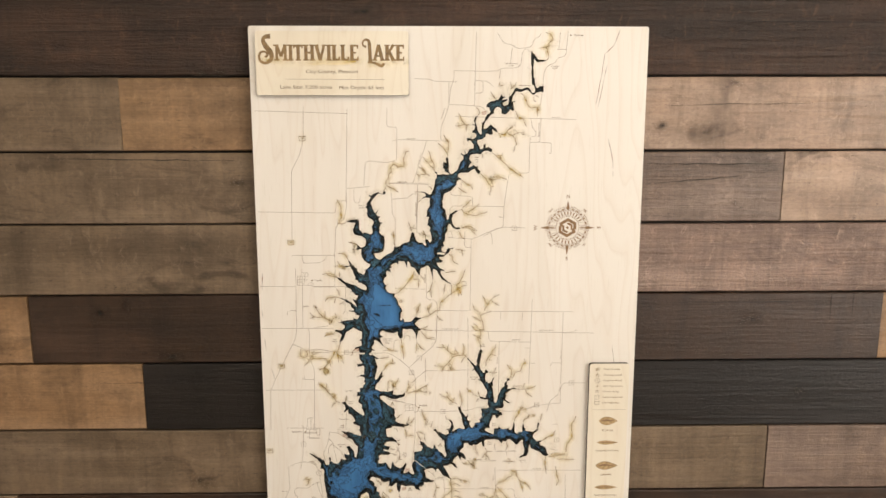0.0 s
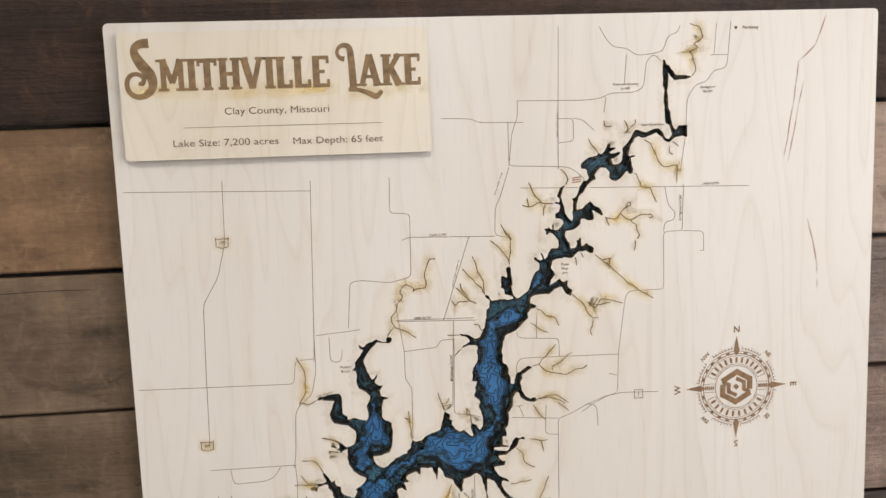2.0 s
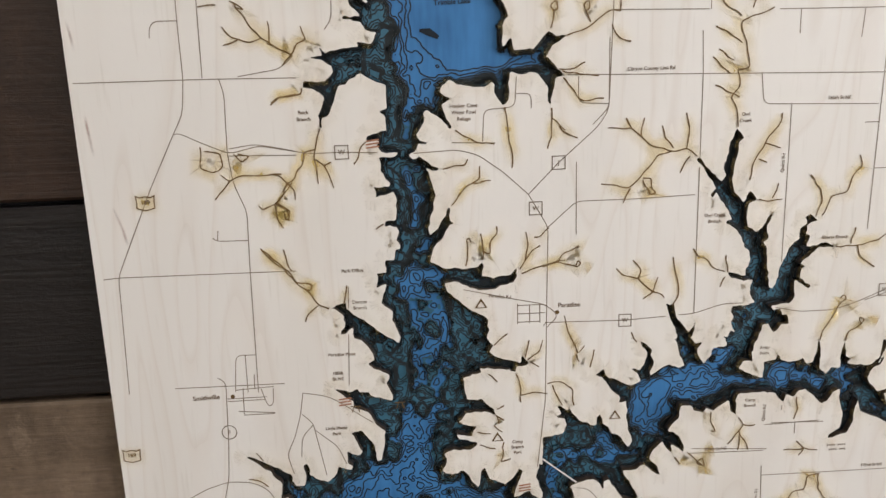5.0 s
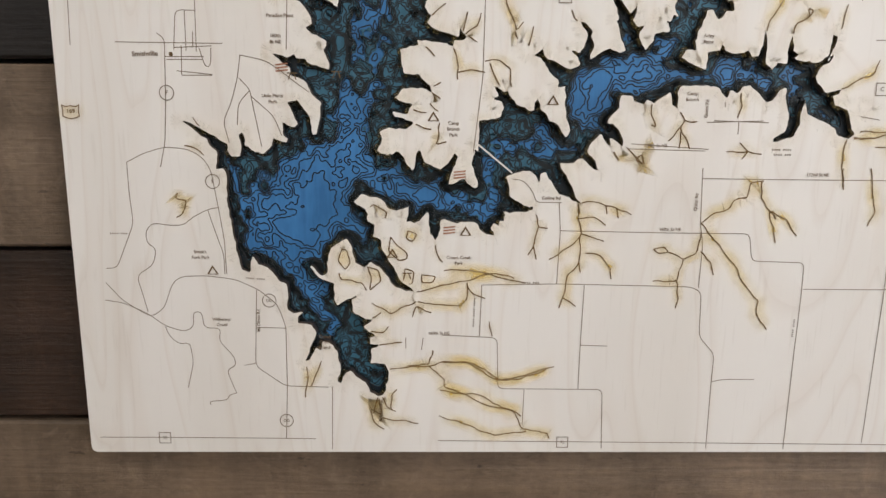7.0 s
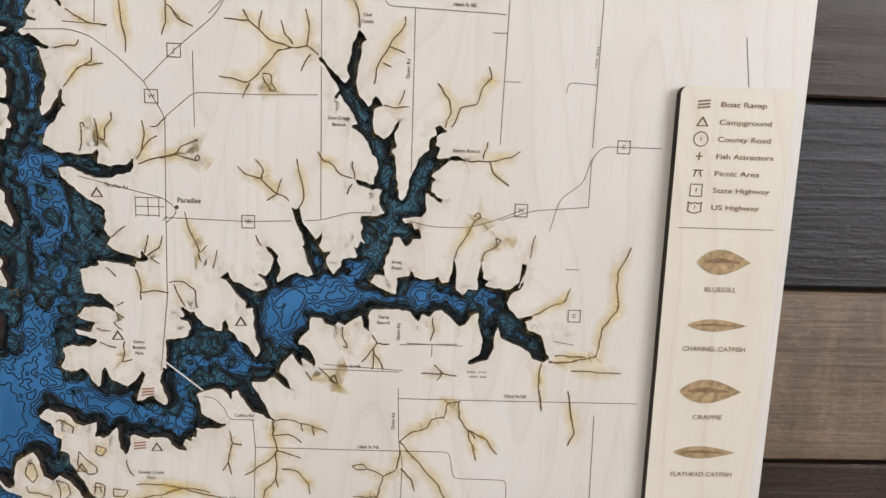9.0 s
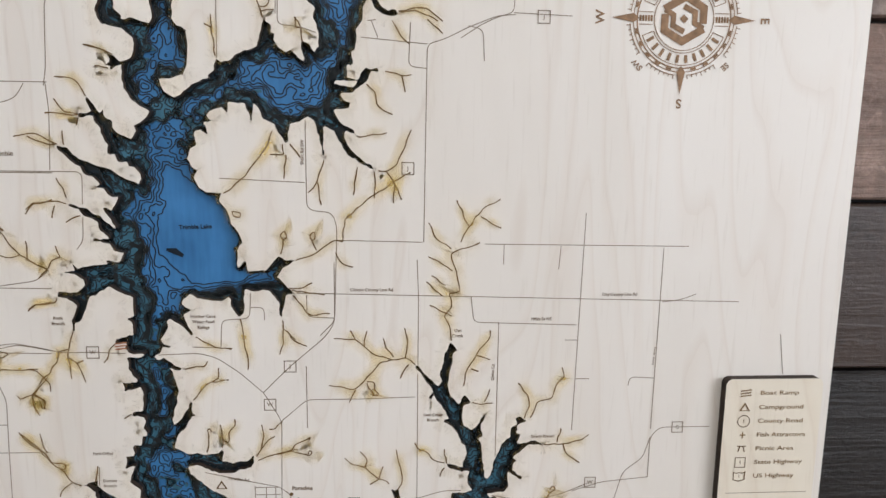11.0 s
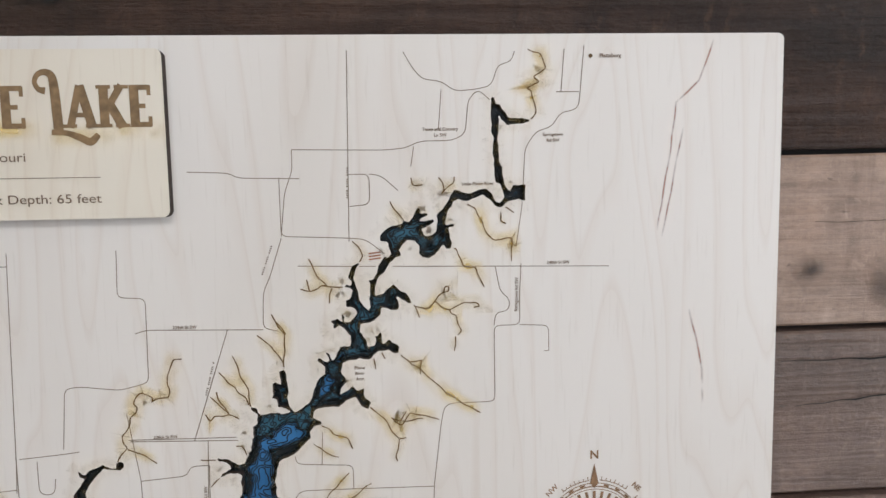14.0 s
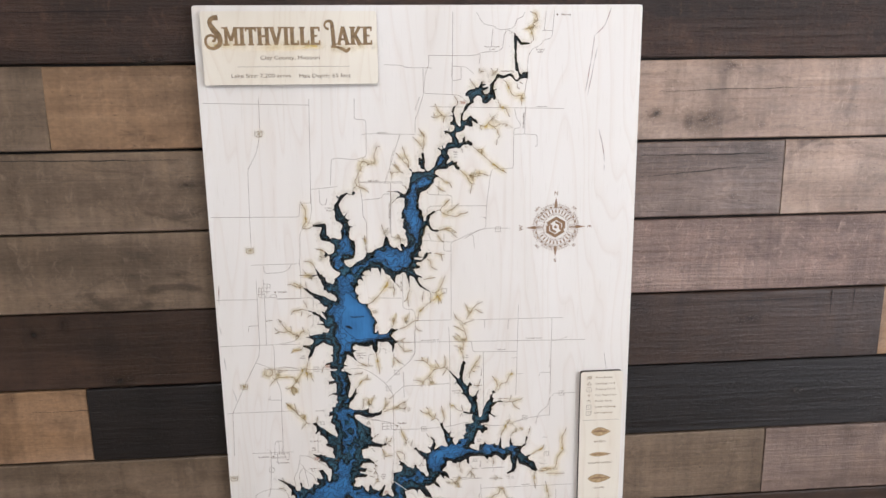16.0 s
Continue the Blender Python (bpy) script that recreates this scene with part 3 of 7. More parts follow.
bank((262.9, 254.1), (263.0, 252.7), (268.6, 253.6), (274.0, 256.5), (277.6, 258.2), (280.7, 253.5), (280.0, 248.6), (283.8, 246.9), (284.2, 239.2), (284.1, 233.4), (279.9, 231.4), (275.3, 230.2), (276.4, 227.8), (281.0, 228.5))
bank((284.5, 232.5), (286.5, 230.6), (286.7, 225.9), (283.2, 222.0), (283.3, 219.7), (286.9, 222.1), (289.5, 225.0), (296.0, 224.7), (303.4, 226.1), (307.2, 224.7), (304.5, 221.8), (299.9, 220.7), (299.2, 216.8), (295.5, 215.8))
bank((297.5, 213.0), (296.5, 206.4), (298.7, 205.5), (302.4, 207.5), (301.8, 199.0), (304.3, 197.8), (305.8, 200.1), (305.3, 204.8), (307.0, 208.6), (305.7, 215.2), (306.4, 221.8), (310.0, 224.8), (314.8, 222.1), (318.6, 219.4))
bank((321.7, 213.8), (322.7, 210.1), (324.8, 203.5), (328.6, 201.7), (329.7, 197.1), (325.2, 193.2), (325.3, 191.7), (329.8, 194.2), (331.7, 193.4), (330.0, 188.6), (331.9, 189.2), (333.6, 193.4), (336.6, 188.8), (338.5, 185.1))
bank((344.2, 184.4), (345.3, 178.8), (344.6, 171.3), (343.7, 169.5))
flood()
bank((206.4, 252.2), (206.5, 254.9), (204.0, 257.0), (198.6, 256.0), (194.7, 255.7), (189.7, 259.7), (184.6, 266.0), (182.7, 270.0), (183.9, 275.6), (187.4, 282.1), (188.7, 286.1), (190.7, 285.3), (193.0, 281.0), (193.4, 282.9))
bank((191.5, 287.7), (193.9, 291.8), (198.0, 290.7), (197.0, 292.6), (193.7, 295.1), (195.8, 300.0), (201.3, 301.7), (201.2, 303.0), (197.2, 303.3), (195.9, 310.7), (196.3, 317.3), (198.5, 320.7), (201.6, 322.0), (202.2, 325.7))
bank((200.4, 328.2), (202.4, 335.8), (203.1, 342.6), (200.8, 348.8), (167.6, 348.3), (167.1, 343.7), (171.4, 340.4), (174.1, 335.4), (173.0, 328.7), (167.0, 323.6), (161.5, 322.2), (156.8, 321.0), (153.8, 318.5), (152.7, 312.7))
bank((155.5, 307.8), (157.5, 302.1), (151.3, 301.3), (148.1, 302.0), (148.3, 298.8), (154.1, 295.9), (161.1, 296.5), (163.6, 298.9), (162.7, 307.1), (164.5, 313.7), (167.5, 316.2), (167.0, 318.6), (172.3, 316.7), (178.5, 318.8))
bank((182.5, 319.6), (184.2, 317.2), (183.3, 307.3), (186.0, 302.4), (186.3, 299.1), (182.5, 295.8), (177.1, 293.3), (176.3, 287.7), (176.7, 278.0), (173.6, 277.2), (176.1, 275.1), (175.6, 270.8), (179.9, 266.0), (181.8, 261.3))
bank((179.5, 259.7), (179.4, 256.5), (182.7, 258.6), (189.3, 254.2), (194.1, 252.6), (198.7, 254.9), (202.1, 255.4), (202.0, 251.8), (204.4, 251.0))
flood()
bank((317.6, 242.1), (308.5, 250.9), (299.4, 255.7), (297.3, 260.6), (296.6, 268.7), (296.9, 278.5), (293.9, 277.6), (296.3, 279.8), (300.4, 280.1), (301.2, 284.2), (299.5, 285.9), (302.7, 290.0), (303.4, 295.8), (305.8, 295.9))
bank((305.1, 292.5), (308.5, 287.6), (313.5, 284.3), (317.7, 281.5), (320.2, 283.5), (316.8, 285.1), (312.6, 290.1), (310.8, 295.9), (312.4, 301.7), (314.8, 306.8), (318.9, 309.4), (324.0, 308.6), (325.6, 311.9), (323.1, 312.8))
bank((315.5, 311.8), (310.6, 308.4), (309.0, 304.2), (306.5, 304.2), (304.4, 308.4), (303.8, 315.1), (300.3, 320.1), (300.2, 325.2), (299.2, 332.0), (295.8, 334.6), (298.2, 338.9), (297.3, 341.4), (294.8, 340.5), (292.9, 347.4))
bank((300.4, 349.3), (302.2, 347.6), (306.5, 342.4), (313.3, 342.9), (313.2, 344.3), (309.0, 344.5), (306.4, 347.6), (304.6, 350.5), (213.9, 349.0), (218.1, 346.2), (219.4, 337.7), (220.9, 340.3), (225.0, 341.5), (231.0, 336.2))
bank((237.7, 333.2), (243.5, 332.1), (245.6, 322.9), (247.5, 315.4), (249.8, 319.6), (249.9, 317.1), (251.8, 319.6), (251.2, 324.6), (255.9, 331.5), (259.1, 333.5), (264.9, 335.0), (269.7, 338.5), (268.4, 329.1), (270.9, 328.3))
bank((276.6, 333.4), (279.1, 331.8), (278.6, 321.6), (275.5, 314.8), (276.5, 309.8), (272.6, 304.7), (272.8, 297.3), (274.6, 293.2), (271.5, 288.2), (271.1, 284.9), (275.2, 275.1), (275.6, 263.8), (274.0, 262.2), (269.2, 261.8))
bank((263.5, 263.4), (268.4, 260.5), (270.1, 258.6), (267.8, 254.9), (262.3, 252.8), (262.3, 252.2), (268.7, 253.3), (274.2, 256.5), (278.3, 255.7), (280.1, 250.9), (282.5, 249.3), (282.8, 239.8), (317.6, 239.7))
flood()
bank((288.4, 324.1), (299.7, 324.3), (297.4, 332.6), (298.3, 339.9), (295.2, 340.9), (295.0, 347.3), (288.7, 350.3), (287.7, 351.4), (297.9, 353.7), (302.2, 347.4), (305.5, 342.1), (312.7, 342.3), (312.7, 343.7), (308.5, 344.7))
bank((306.3, 350.6), (303.1, 352.7), (297.9, 356.9), (291.6, 357.4), (292.6, 361.0), (296.7, 362.2), (296.0, 365.4), (289.3, 366.3), (287.2, 367.4), (290.2, 373.9), (298.4, 378.4), (299.4, 380.6), (294.2, 379.4), (293.0, 383.7))
bank((297.1, 390.3), (305.3, 397.1), (311.6, 401.2), (309.4, 402.2), (302.1, 398.1), (294.9, 392.9), (290.9, 386.9), (286.9, 379.2), (280.8, 375.8), (280.5, 385.6), (281.2, 394.3), (279.8, 393.2), (278.4, 383.3), (274.6, 373.5))
bank((271.6, 371.3), (266.3, 374.4), (261.1, 375.4), (259.7, 386.2), (258.0, 387.2), (256.7, 383.9), (253.7, 380.6), (251.8, 375.9), (245.8, 372.9), (242.0, 366.5), (240.5, 364.3), (238.5, 374.9), (237.4, 368.5), (235.0, 364.2))
bank((229.9, 364.1), (225.8, 364.0), (224.6, 369.3), (221.7, 366.1), (215.5, 368.1), (213.3, 371.2), (216.2, 374.5), (211.0, 375.4), (213.7, 382.9), (208.8, 379.6), (205.7, 380.6), (206.2, 388.1), (203.1, 390.2), (200.7, 396.6))
bank((203.5, 401.0), (206.4, 403.3), (204.1, 407.6), (206.9, 413.1), (210.8, 415.9), (220.0, 416.8), (218.4, 421.1), (222.6, 426.8), (225.3, 434.7), (229.2, 441.5), (231.0, 447.2), (227.6, 451.6), (228.2, 461.8), (232.6, 457.5))
bank((233.8, 464.3), (244.0, 463.6), (252.8, 454.8), (257.0, 457.2), (262.9, 457.4), (254.6, 462.8), (251.2, 468.4), (256.2, 476.7), (139.1, 472.1), (136.4, 467.5), (124.3, 465.9), (125.5, 464.3), (131.6, 463.9), (130.1, 458.2))
bank((133.8, 462.4), (144.1, 461.0), (151.4, 460.1), (150.5, 457.9), (158.6, 459.3), (160.7, 453.7), (155.1, 451.3), (153.3, 447.9), (143.3, 446.0), (144.4, 444.7), (152.6, 444.5), (148.8, 440.0), (146.2, 434.4), (139.4, 430.8))
bank((136.7, 427.5), (130.8, 425.1), (131.9, 424.0), (140.8, 426.5), (149.4, 432.3), (157.1, 438.7), (153.6, 431.3), (150.9, 426.8), (152.0, 425.7), (155.8, 428.1), (159.9, 419.4), (156.4, 420.4), (153.6, 418.1), (151.8, 414.8))
bank((146.8, 414.0), (150.0, 412.2), (146.3, 408.2), (141.4, 406.9), (138.7, 402.6), (133.1, 398.1), (126.7, 391.6), (125.5, 389.4), (131.8, 390.6), (135.4, 395.0), (145.0, 399.5), (154.7, 403.0), (166.3, 409.8), (172.2, 412.1))
bank((173.6, 406.7), (169.9, 401.2), (166.9, 401.8), (166.1, 399.0), (161.1, 398.9), (159.4, 394.5), (154.4, 394.4), (155.8, 389.1), (153.0, 385.8), (151.5, 379.4), (148.1, 373.0), (140.1, 373.5), (140.3, 371.8), (147.3, 369.8))
bank((144.9, 363.5), (145.1, 361.4), (149.6, 366.7), (152.2, 371.0), (154.3, 368.9), (155.0, 373.2), (158.8, 375.4), (159.5, 379.6), (163.2, 382.9), (169.1, 385.1), (172.4, 380.9), (170.6, 377.7), (176.8, 374.7), (180.2, 369.5))
bank((175.3, 367.3), (169.8, 361.9), (166.2, 356.6), (165.9, 346.2), (166.2, 343.1), (162.1, 345.1), (157.8, 349.2), (160.2, 344.1), (151.3, 345.0), (159.3, 342.6), (158.8, 337.3), (162.6, 337.9), (165.3, 341.5), (171.3, 340.1))
bank((173.7, 335.0), (175.1, 328.9), (176.5, 322.8), (203.1, 323.1), (203.8, 333.4), (202.0, 341.6), (199.5, 348.9), (192.4, 350.8), (186.4, 350.7), (189.0, 357.0), (194.8, 360.9), (198.9, 359.3), (204.2, 354.2), (210.4, 351.1))
bank((218.6, 348.1), (219.0, 339.8), (221.0, 340.9), (227.1, 339.9), (231.2, 336.9), (239.5, 332.8), (244.6, 331.9), (245.9, 323.6), (253.0, 323.7), (253.6, 332.0), (257.6, 334.1), (262.7, 333.2), (269.6, 339.5), (269.0, 328.0))
bank((272.0, 329.1), (275.9, 333.3), (280.1, 330.3), (281.3, 324.0))
flood()
bank((252.0, 468.0), (256.0, 472.8), (260.0, 476.7), (260.8, 478.3), (256.8, 479.7), (255.2, 486.7), (253.5, 492.9), (251.9, 491.3), (251.9, 483.5), (249.5, 479.5), (246.4, 475.5), (244.0, 474.2), (241.5, 476.9), (236.7, 477.6))
bank((231.9, 475.9), (231.1, 479.7), (231.0, 486.7), (230.1, 490.6), (227.6, 493.9), (226.0, 492.0), (222.9, 486.4), (223.0, 482.6), (221.4, 480.2), (217.4, 483.1), (212.6, 482.7), (204.7, 481.2), (198.3, 479.5), (194.3, 480.9))
bank((193.4, 484.7), (199.6, 488.8), (196.4, 490.2), (193.9, 491.7), (199.2, 503.7), (198.3, 504.9), (195.2, 501.2), (190.6, 497.1), (186.7, 493.8), (184.2, 496.1), (184.5, 501.6), (180.5, 507.0), (181.2, 510.2), (185.5, 511.4))
bank((185.2, 512.4), (181.1, 512.5), (179.4, 515.7), (176.1, 518.0), (177.6, 519.6), (180.9, 518.6), (184.0, 520.7), (187.9, 524.0), (193.6, 526.2), (190.3, 527.0), (184.6, 525.5), (187.6, 532.1), (189.3, 540.4), (187.0, 550.2))
bank((185.0, 558.4), (185.7, 561.8), (190.0, 558.6), (194.3, 552.1), (196.1, 547.2), (197.2, 548.1), (196.7, 554.7), (199.1, 556.8), (195.8, 557.2), (194.0, 562.1), (189.7, 567.0), (187.9, 570.3), (185.2, 575.3), (185.1, 578.7))
bank((188.3, 581.4), (196.6, 583.0), (211.8, 582.5), (214.4, 578.3), (214.9, 580.1), (214.3, 583.5), (212.5, 587.7), (221.8, 588.7), (230.3, 587.3), (233.7, 584.7), (234.2, 587.9), (231.9, 592.3), (158.8, 588.7), (156.4, 585.9))
bank((152.4, 583.1), (159.9, 583.5), (160.9, 580.1), (159.4, 575.8), (166.0, 576.1), (168.1, 567.7), (166.6, 564.3), (167.7, 559.3), (167.0, 556.8), (161.2, 556.0), (161.0, 554.4), (166.3, 552.6), (167.7, 541.1), (166.2, 537.8))
bank((162.1, 538.4), (155.5, 541.4), (156.5, 538.2), (154.6, 534.1), (159.9, 535.1), (164.0, 534.4), (164.9, 532.8), (161.0, 529.4), (159.5, 526.2), (159.6, 518.9), (167.2, 518.1), (168.9, 516.9), (160.1, 515.8), (157.9, 511.7))
bank((158.8, 510.1), (152.8, 509.1), (153.4, 506.8), (159.0, 505.1), (163.9, 504.0), (163.4, 497.7), (160.4, 493.7), (164.5, 492.3), (164.3, 480.7), (158.9, 478.7), (154.3, 475.8), (151.3, 474.2), (147.2, 476.3), (143.1, 479.3))
bank((139.2, 479.9), (137.1, 487.5), (134.3, 494.4), (131.9, 495.9), (130.2, 496.6), (129.4, 502.0), (127.5, 501.9), (127.2, 494.9), (128.9, 493.4), (131.8, 485.8), (129.6, 482.7), (120.5, 480.1), (120.7, 476.3), (132.3, 477.4))
bank((135.7, 473.7), (137.6, 469.2), (128.5, 465.9), (128.6, 464.4))
flood()
bank((184.4, 570.2), (185.1, 577.9), (192.5, 581.7), (205.7, 582.7), (212.9, 582.1), (214.4, 576.4), (215.2, 581.3), (213.2, 588.5), (220.8, 589.7), (229.4, 588.2), (233.3, 584.4), (234.2, 587.0), (229.3, 592.7), (221.6, 595.2))
bank((213.0, 595.8), (205.4, 593.5), (198.8, 590.2), (193.1, 591.5), (193.9, 594.9), (198.5, 600.0), (205.1, 606.3), (215.5, 611.8), (217.4, 613.9), (216.2, 624.9), (220.0, 629.2), (217.0, 633.1), (221.8, 636.4), (235.5, 641.3))
bank((236.5, 636.6), (238.5, 639.4), (241.4, 640.6), (239.4, 642.5), (233.5, 643.2), (232.5, 647.3), (228.6, 644.4), (211.9, 643.5), (212.8, 646.2), (207.9, 646.9), (201.9, 648.7), (201.8, 653.9), (203.6, 661.3), (212.4, 662.8))
bank((219.2, 668.5), (220.1, 672.8), (213.2, 670.3), (203.3, 670.7), (198.2, 675.7), (203.1, 678.2), (209.0, 679.6), (205.9, 684.8), (196.9, 684.2), (197.9, 686.8), (208.8, 690.3), (204.7, 694.4), (194.7, 693.7), (189.6, 696.2))
bank((190.4, 701.1), (185.1, 709.5), (192.1, 711.0), (195.2, 707.9), (200.1, 712.6), (207.1, 717.5), (209.0, 723.2), (212.4, 708.0), (214.3, 713.6), (219.3, 718.4), (222.3, 719.0), (225.3, 722.8), (230.5, 719.1), (233.6, 711.6))
bank((234.6, 715.0), (231.5, 722.5), (230.4, 727.8), (90.9, 718.2), (91.6, 709.7), (83.7, 698.4), (82.0, 696.1), (85.8, 697.5), (91.3, 701.1), (94.9, 705.6), (102.2, 712.6), (105.3, 711.8), (105.7, 705.3), (105.3, 697.7))
bank((107.4, 695.7), (109.1, 704.4), (114.4, 708.0), (119.3, 709.4), (124.3, 708.7), (125.8, 700.1), (133.5, 702.8), (133.7, 700.6), (130.9, 698.3), (131.3, 690.8), (138.1, 693.3), (140.1, 691.3), (135.7, 682.5), (135.0, 679.3))
bank((140.0, 677.5), (144.5, 683.0), (148.1, 689.7), (148.7, 698.3), (151.1, 697.4), (153.2, 687.9), (154.6, 679.4), (149.9, 674.9), (144.5, 666.1), (136.9, 663.6), (136.2, 659.4), (126.0, 651.5), (126.1, 650.1), (135.6, 653.1))
bank((139.5, 651.3), (141.3, 653.5), (146.2, 653.7), (147.0, 655.9), (150.8, 657.1), (159.5, 659.7), (159.6, 656.6), (157.1, 649.2), (158.3, 644.1), (151.7, 640.7), (145.2, 636.2), (150.1, 634.5), (149.4, 629.4), (144.1, 622.0))
bank((139.4, 620.8), (138.8, 614.8), (134.9, 617.6), (131.0, 618.7), (135.1, 613.6), (134.5, 607.6), (131.9, 604.5), (126.4, 602.3), (136.0, 599.2), (136.7, 602.8), (143.9, 609.1), (149.4, 613.3), (154.8, 617.6), (165.9, 626.2))
bank((166.1, 621.2), (161.9, 611.0), (162.1, 606.1), (155.7, 600.8), (159.1, 590.2), (154.4, 591.0), (154.7, 584.2), (152.0, 582.1), (160.3, 584.5), (158.8, 576.7), (164.5, 576.0), (165.7, 569.4))
flood()
bank((357.5, 512.4), (358.2, 508.7), (360.3, 511.5), (362.4, 515.3), (360.6, 518.0), (358.9, 529.1), (357.8, 538.5), (359.2, 546.1), (364.4, 552.1), (366.2, 549.3), (367.5, 544.6), (365.2, 538.8), (367.2, 538.9), (368.9, 545.6))
bank((373.1, 550.2), (368.3, 552.3), (366.7, 558.0), (368.1, 565.8), (373.2, 568.9), (377.0, 566.2), (380.5, 558.6), (382.4, 558.1), (381.6, 561.5), (379.0, 567.2), (379.8, 573.1), (377.5, 575.0), (379.8, 580.0), (381.2, 586.1))
bank((381.7, 594.1), (382.2, 602.2), (384.2, 603.3), (386.1, 600.3), (387.6, 592.3), (391.1, 584.5), (392.7, 578.7), (398.3, 574.0), (398.9, 568.1), (402.7, 565.3), (401.4, 561.4), (404.3, 560.1), (408.5, 563.6), (403.7, 566.4))
bank((402.1, 571.2), (405.2, 572.3), (403.6, 578.2), (407.6, 578.3), (414.5, 576.7), (420.7, 578.9), (419.8, 580.5), (411.7, 579.9), (407.0, 583.3), (403.2, 586.1), (401.4, 589.0), (404.6, 591.1), (401.6, 592.0), (401.0, 597.0))
bank((404.3, 601.2), (408.4, 602.4), (406.5, 603.7), (398.1, 598.9), (397.3, 602.9), (398.8, 609.1), (395.0, 613.4), (387.9, 613.0), (383.9, 613.4), (386.1, 616.6), (390.1, 615.8), (391.4, 620.0), (395.5, 620.2), (395.8, 625.4))
bank((391.7, 625.1), (386.9, 630.1), (384.7, 626.8), (381.4, 622.5), (379.6, 626.6), (377.0, 634.8), (374.2, 638.8), (375.7, 647.9), (349.0, 646.4), (348.9, 643.7), (350.7, 637.5), (357.8, 636.9), (359.8, 635.9), (353.4, 630.4))
bank((358.6, 632.7), (360.4, 627.6), (364.5, 628.9), (360.9, 617.4), (361.2, 612.3), (364.7, 614.5), (368.7, 613.7), (372.0, 611.8), (374.6, 610.9), (371.3, 605.7), (371.0, 600.6), (372.5, 597.7), (368.8, 597.5), (366.9, 598.4))
bank((357.7, 593.9), (357.6, 591.9), (363.6, 593.2), (367.7, 594.4), (368.5, 590.4), (370.2, 585.6), (368.8, 579.6), (365.8, 577.4), (363.5, 571.4), (359.2, 565.4), (354.2, 563.8), (355.1, 561.3), (358.0, 561.1), (355.8, 555.6))
bank((350.6, 549.6), (348.5, 544.8), (346.7, 549.5), (345.0, 546.5), (348.4, 542.9), (345.2, 538.0), (340.1, 531.2), (336.5, 526.4), (337.0, 524.6), (340.0, 527.5), (346.0, 534.3), (351.1, 539.2), (352.9, 535.5), (351.6, 528.8))
bank((354.2, 523.3), (354.9, 517.8))
flood()
bank((320.5, 609.2), (321.8, 608.3), (323.5, 610.4), (325.5, 609.5), (326.5, 610.5), (327.7, 617.7), (331.9, 623.1), (336.1, 627.4), (338.9, 622.8), (339.1, 626.5), (337.2, 630.6), (339.4, 634.8), (344.0, 633.6), (341.6, 638.1))
bank((342.9, 646.1), (332.7, 645.5), (330.6, 641.6), (327.8, 631.1), (330.2, 631.2), (331.4, 636.5), (326.9, 623.8), (323.7, 617.5))
flood()
bank((248.1, 689.1), (260.7, 687.0), (262.4, 681.4), (261.5, 677.5), (257.1, 676.7), (256.2, 675.3), (259.8, 674.6), (257.1, 669.7), (258.9, 668.9), (263.3, 672.0), (265.1, 670.2), (265.6, 674.0), (271.4, 679.1), (276.8, 682.3))
bank((280.4, 682.5), (281.2, 677.8), (283.0, 676.4), (284.9, 681.8), (288.5, 684.9), (290.4, 688.9), (295.9, 692.1), (300.5, 698.2), (302.3, 694.4), (300.3, 686.6), (299.2, 677.0), (299.0, 668.4), (294.6, 669.1), (295.4, 666.3))
bank((290.9, 662.3), (286.3, 656.5), (283.6, 652.6), (277.4, 650.4), (271.2, 643.6), (272.1, 642.2), (277.4, 647.6), (280.9, 650.0), (285.0, 647.1), (287.2, 651.9), (294.3, 656.0), (301.5, 658.3), (306.8, 655.8), (305.9, 652.0))
bank((299.5, 647.0), (306.7, 649.3), (309.3, 645.7), (310.9, 638.4), (308.1, 634.6), (307.2, 632.4), (310.7, 633.8), (313.5, 637.7), (314.6, 646.9), (313.0, 653.3), (317.4, 649.9), (324.4, 646.5), (329.9, 648.7), (333.4, 648.0))
bank((330.5, 640.4), (327.5, 631.1), (329.3, 632.1), (325.3, 619.2), (322.5, 613.7), (325.1, 612.0), (328.9, 621.2), (334.5, 627.8), (338.7, 622.6), (338.9, 626.2), (337.3, 630.7), (339.2, 635.4), (343.6, 633.8), (341.2, 639.2))
bank((345.1, 647.7), (349.4, 643.3), (353.1, 645.4), (354.8, 643.6), (353.7, 638.9), (355.4, 637.2), (359.2, 641.1), (358.8, 633.7), (353.3, 629.7), (358.7, 630.9), (360.3, 627.4), (363.0, 628.4), (360.9, 622.8), (362.2, 612.1))
bank((380.9, 613.0), (382.1, 618.5), (389.4, 620.7), (394.7, 619.1), (394.9, 622.8), (389.7, 624.3), (387.3, 629.7), (383.4, 624.9), (379.0, 625.6), (376.7, 632.8), (375.4, 642.0), (369.4, 647.2), (366.9, 651.7), (371.6, 654.8))
bank((381.8, 658.2), (382.2, 648.8), (389.3, 647.4), (390.0, 643.1), (392.6, 647.5), (398.5, 648.8), (403.9, 648.2), (406.5, 646.4), (408.7, 651.2), (412.3, 649.6), (414.4, 642.2), (414.9, 635.8), (417.3, 644.2), (417.2, 654.5))
bank((421.1, 657.6), (423.6, 653.9), (429.1, 654.3), (429.4, 646.8), (431.3, 636.6), (433.1, 647.0), (437.0, 649.1), (434.4, 651.7), (443.9, 654.1), (453.9, 652.8), (457.0, 646.4), (457.8, 647.4), (455.8, 653.9), (448.8, 657.2))
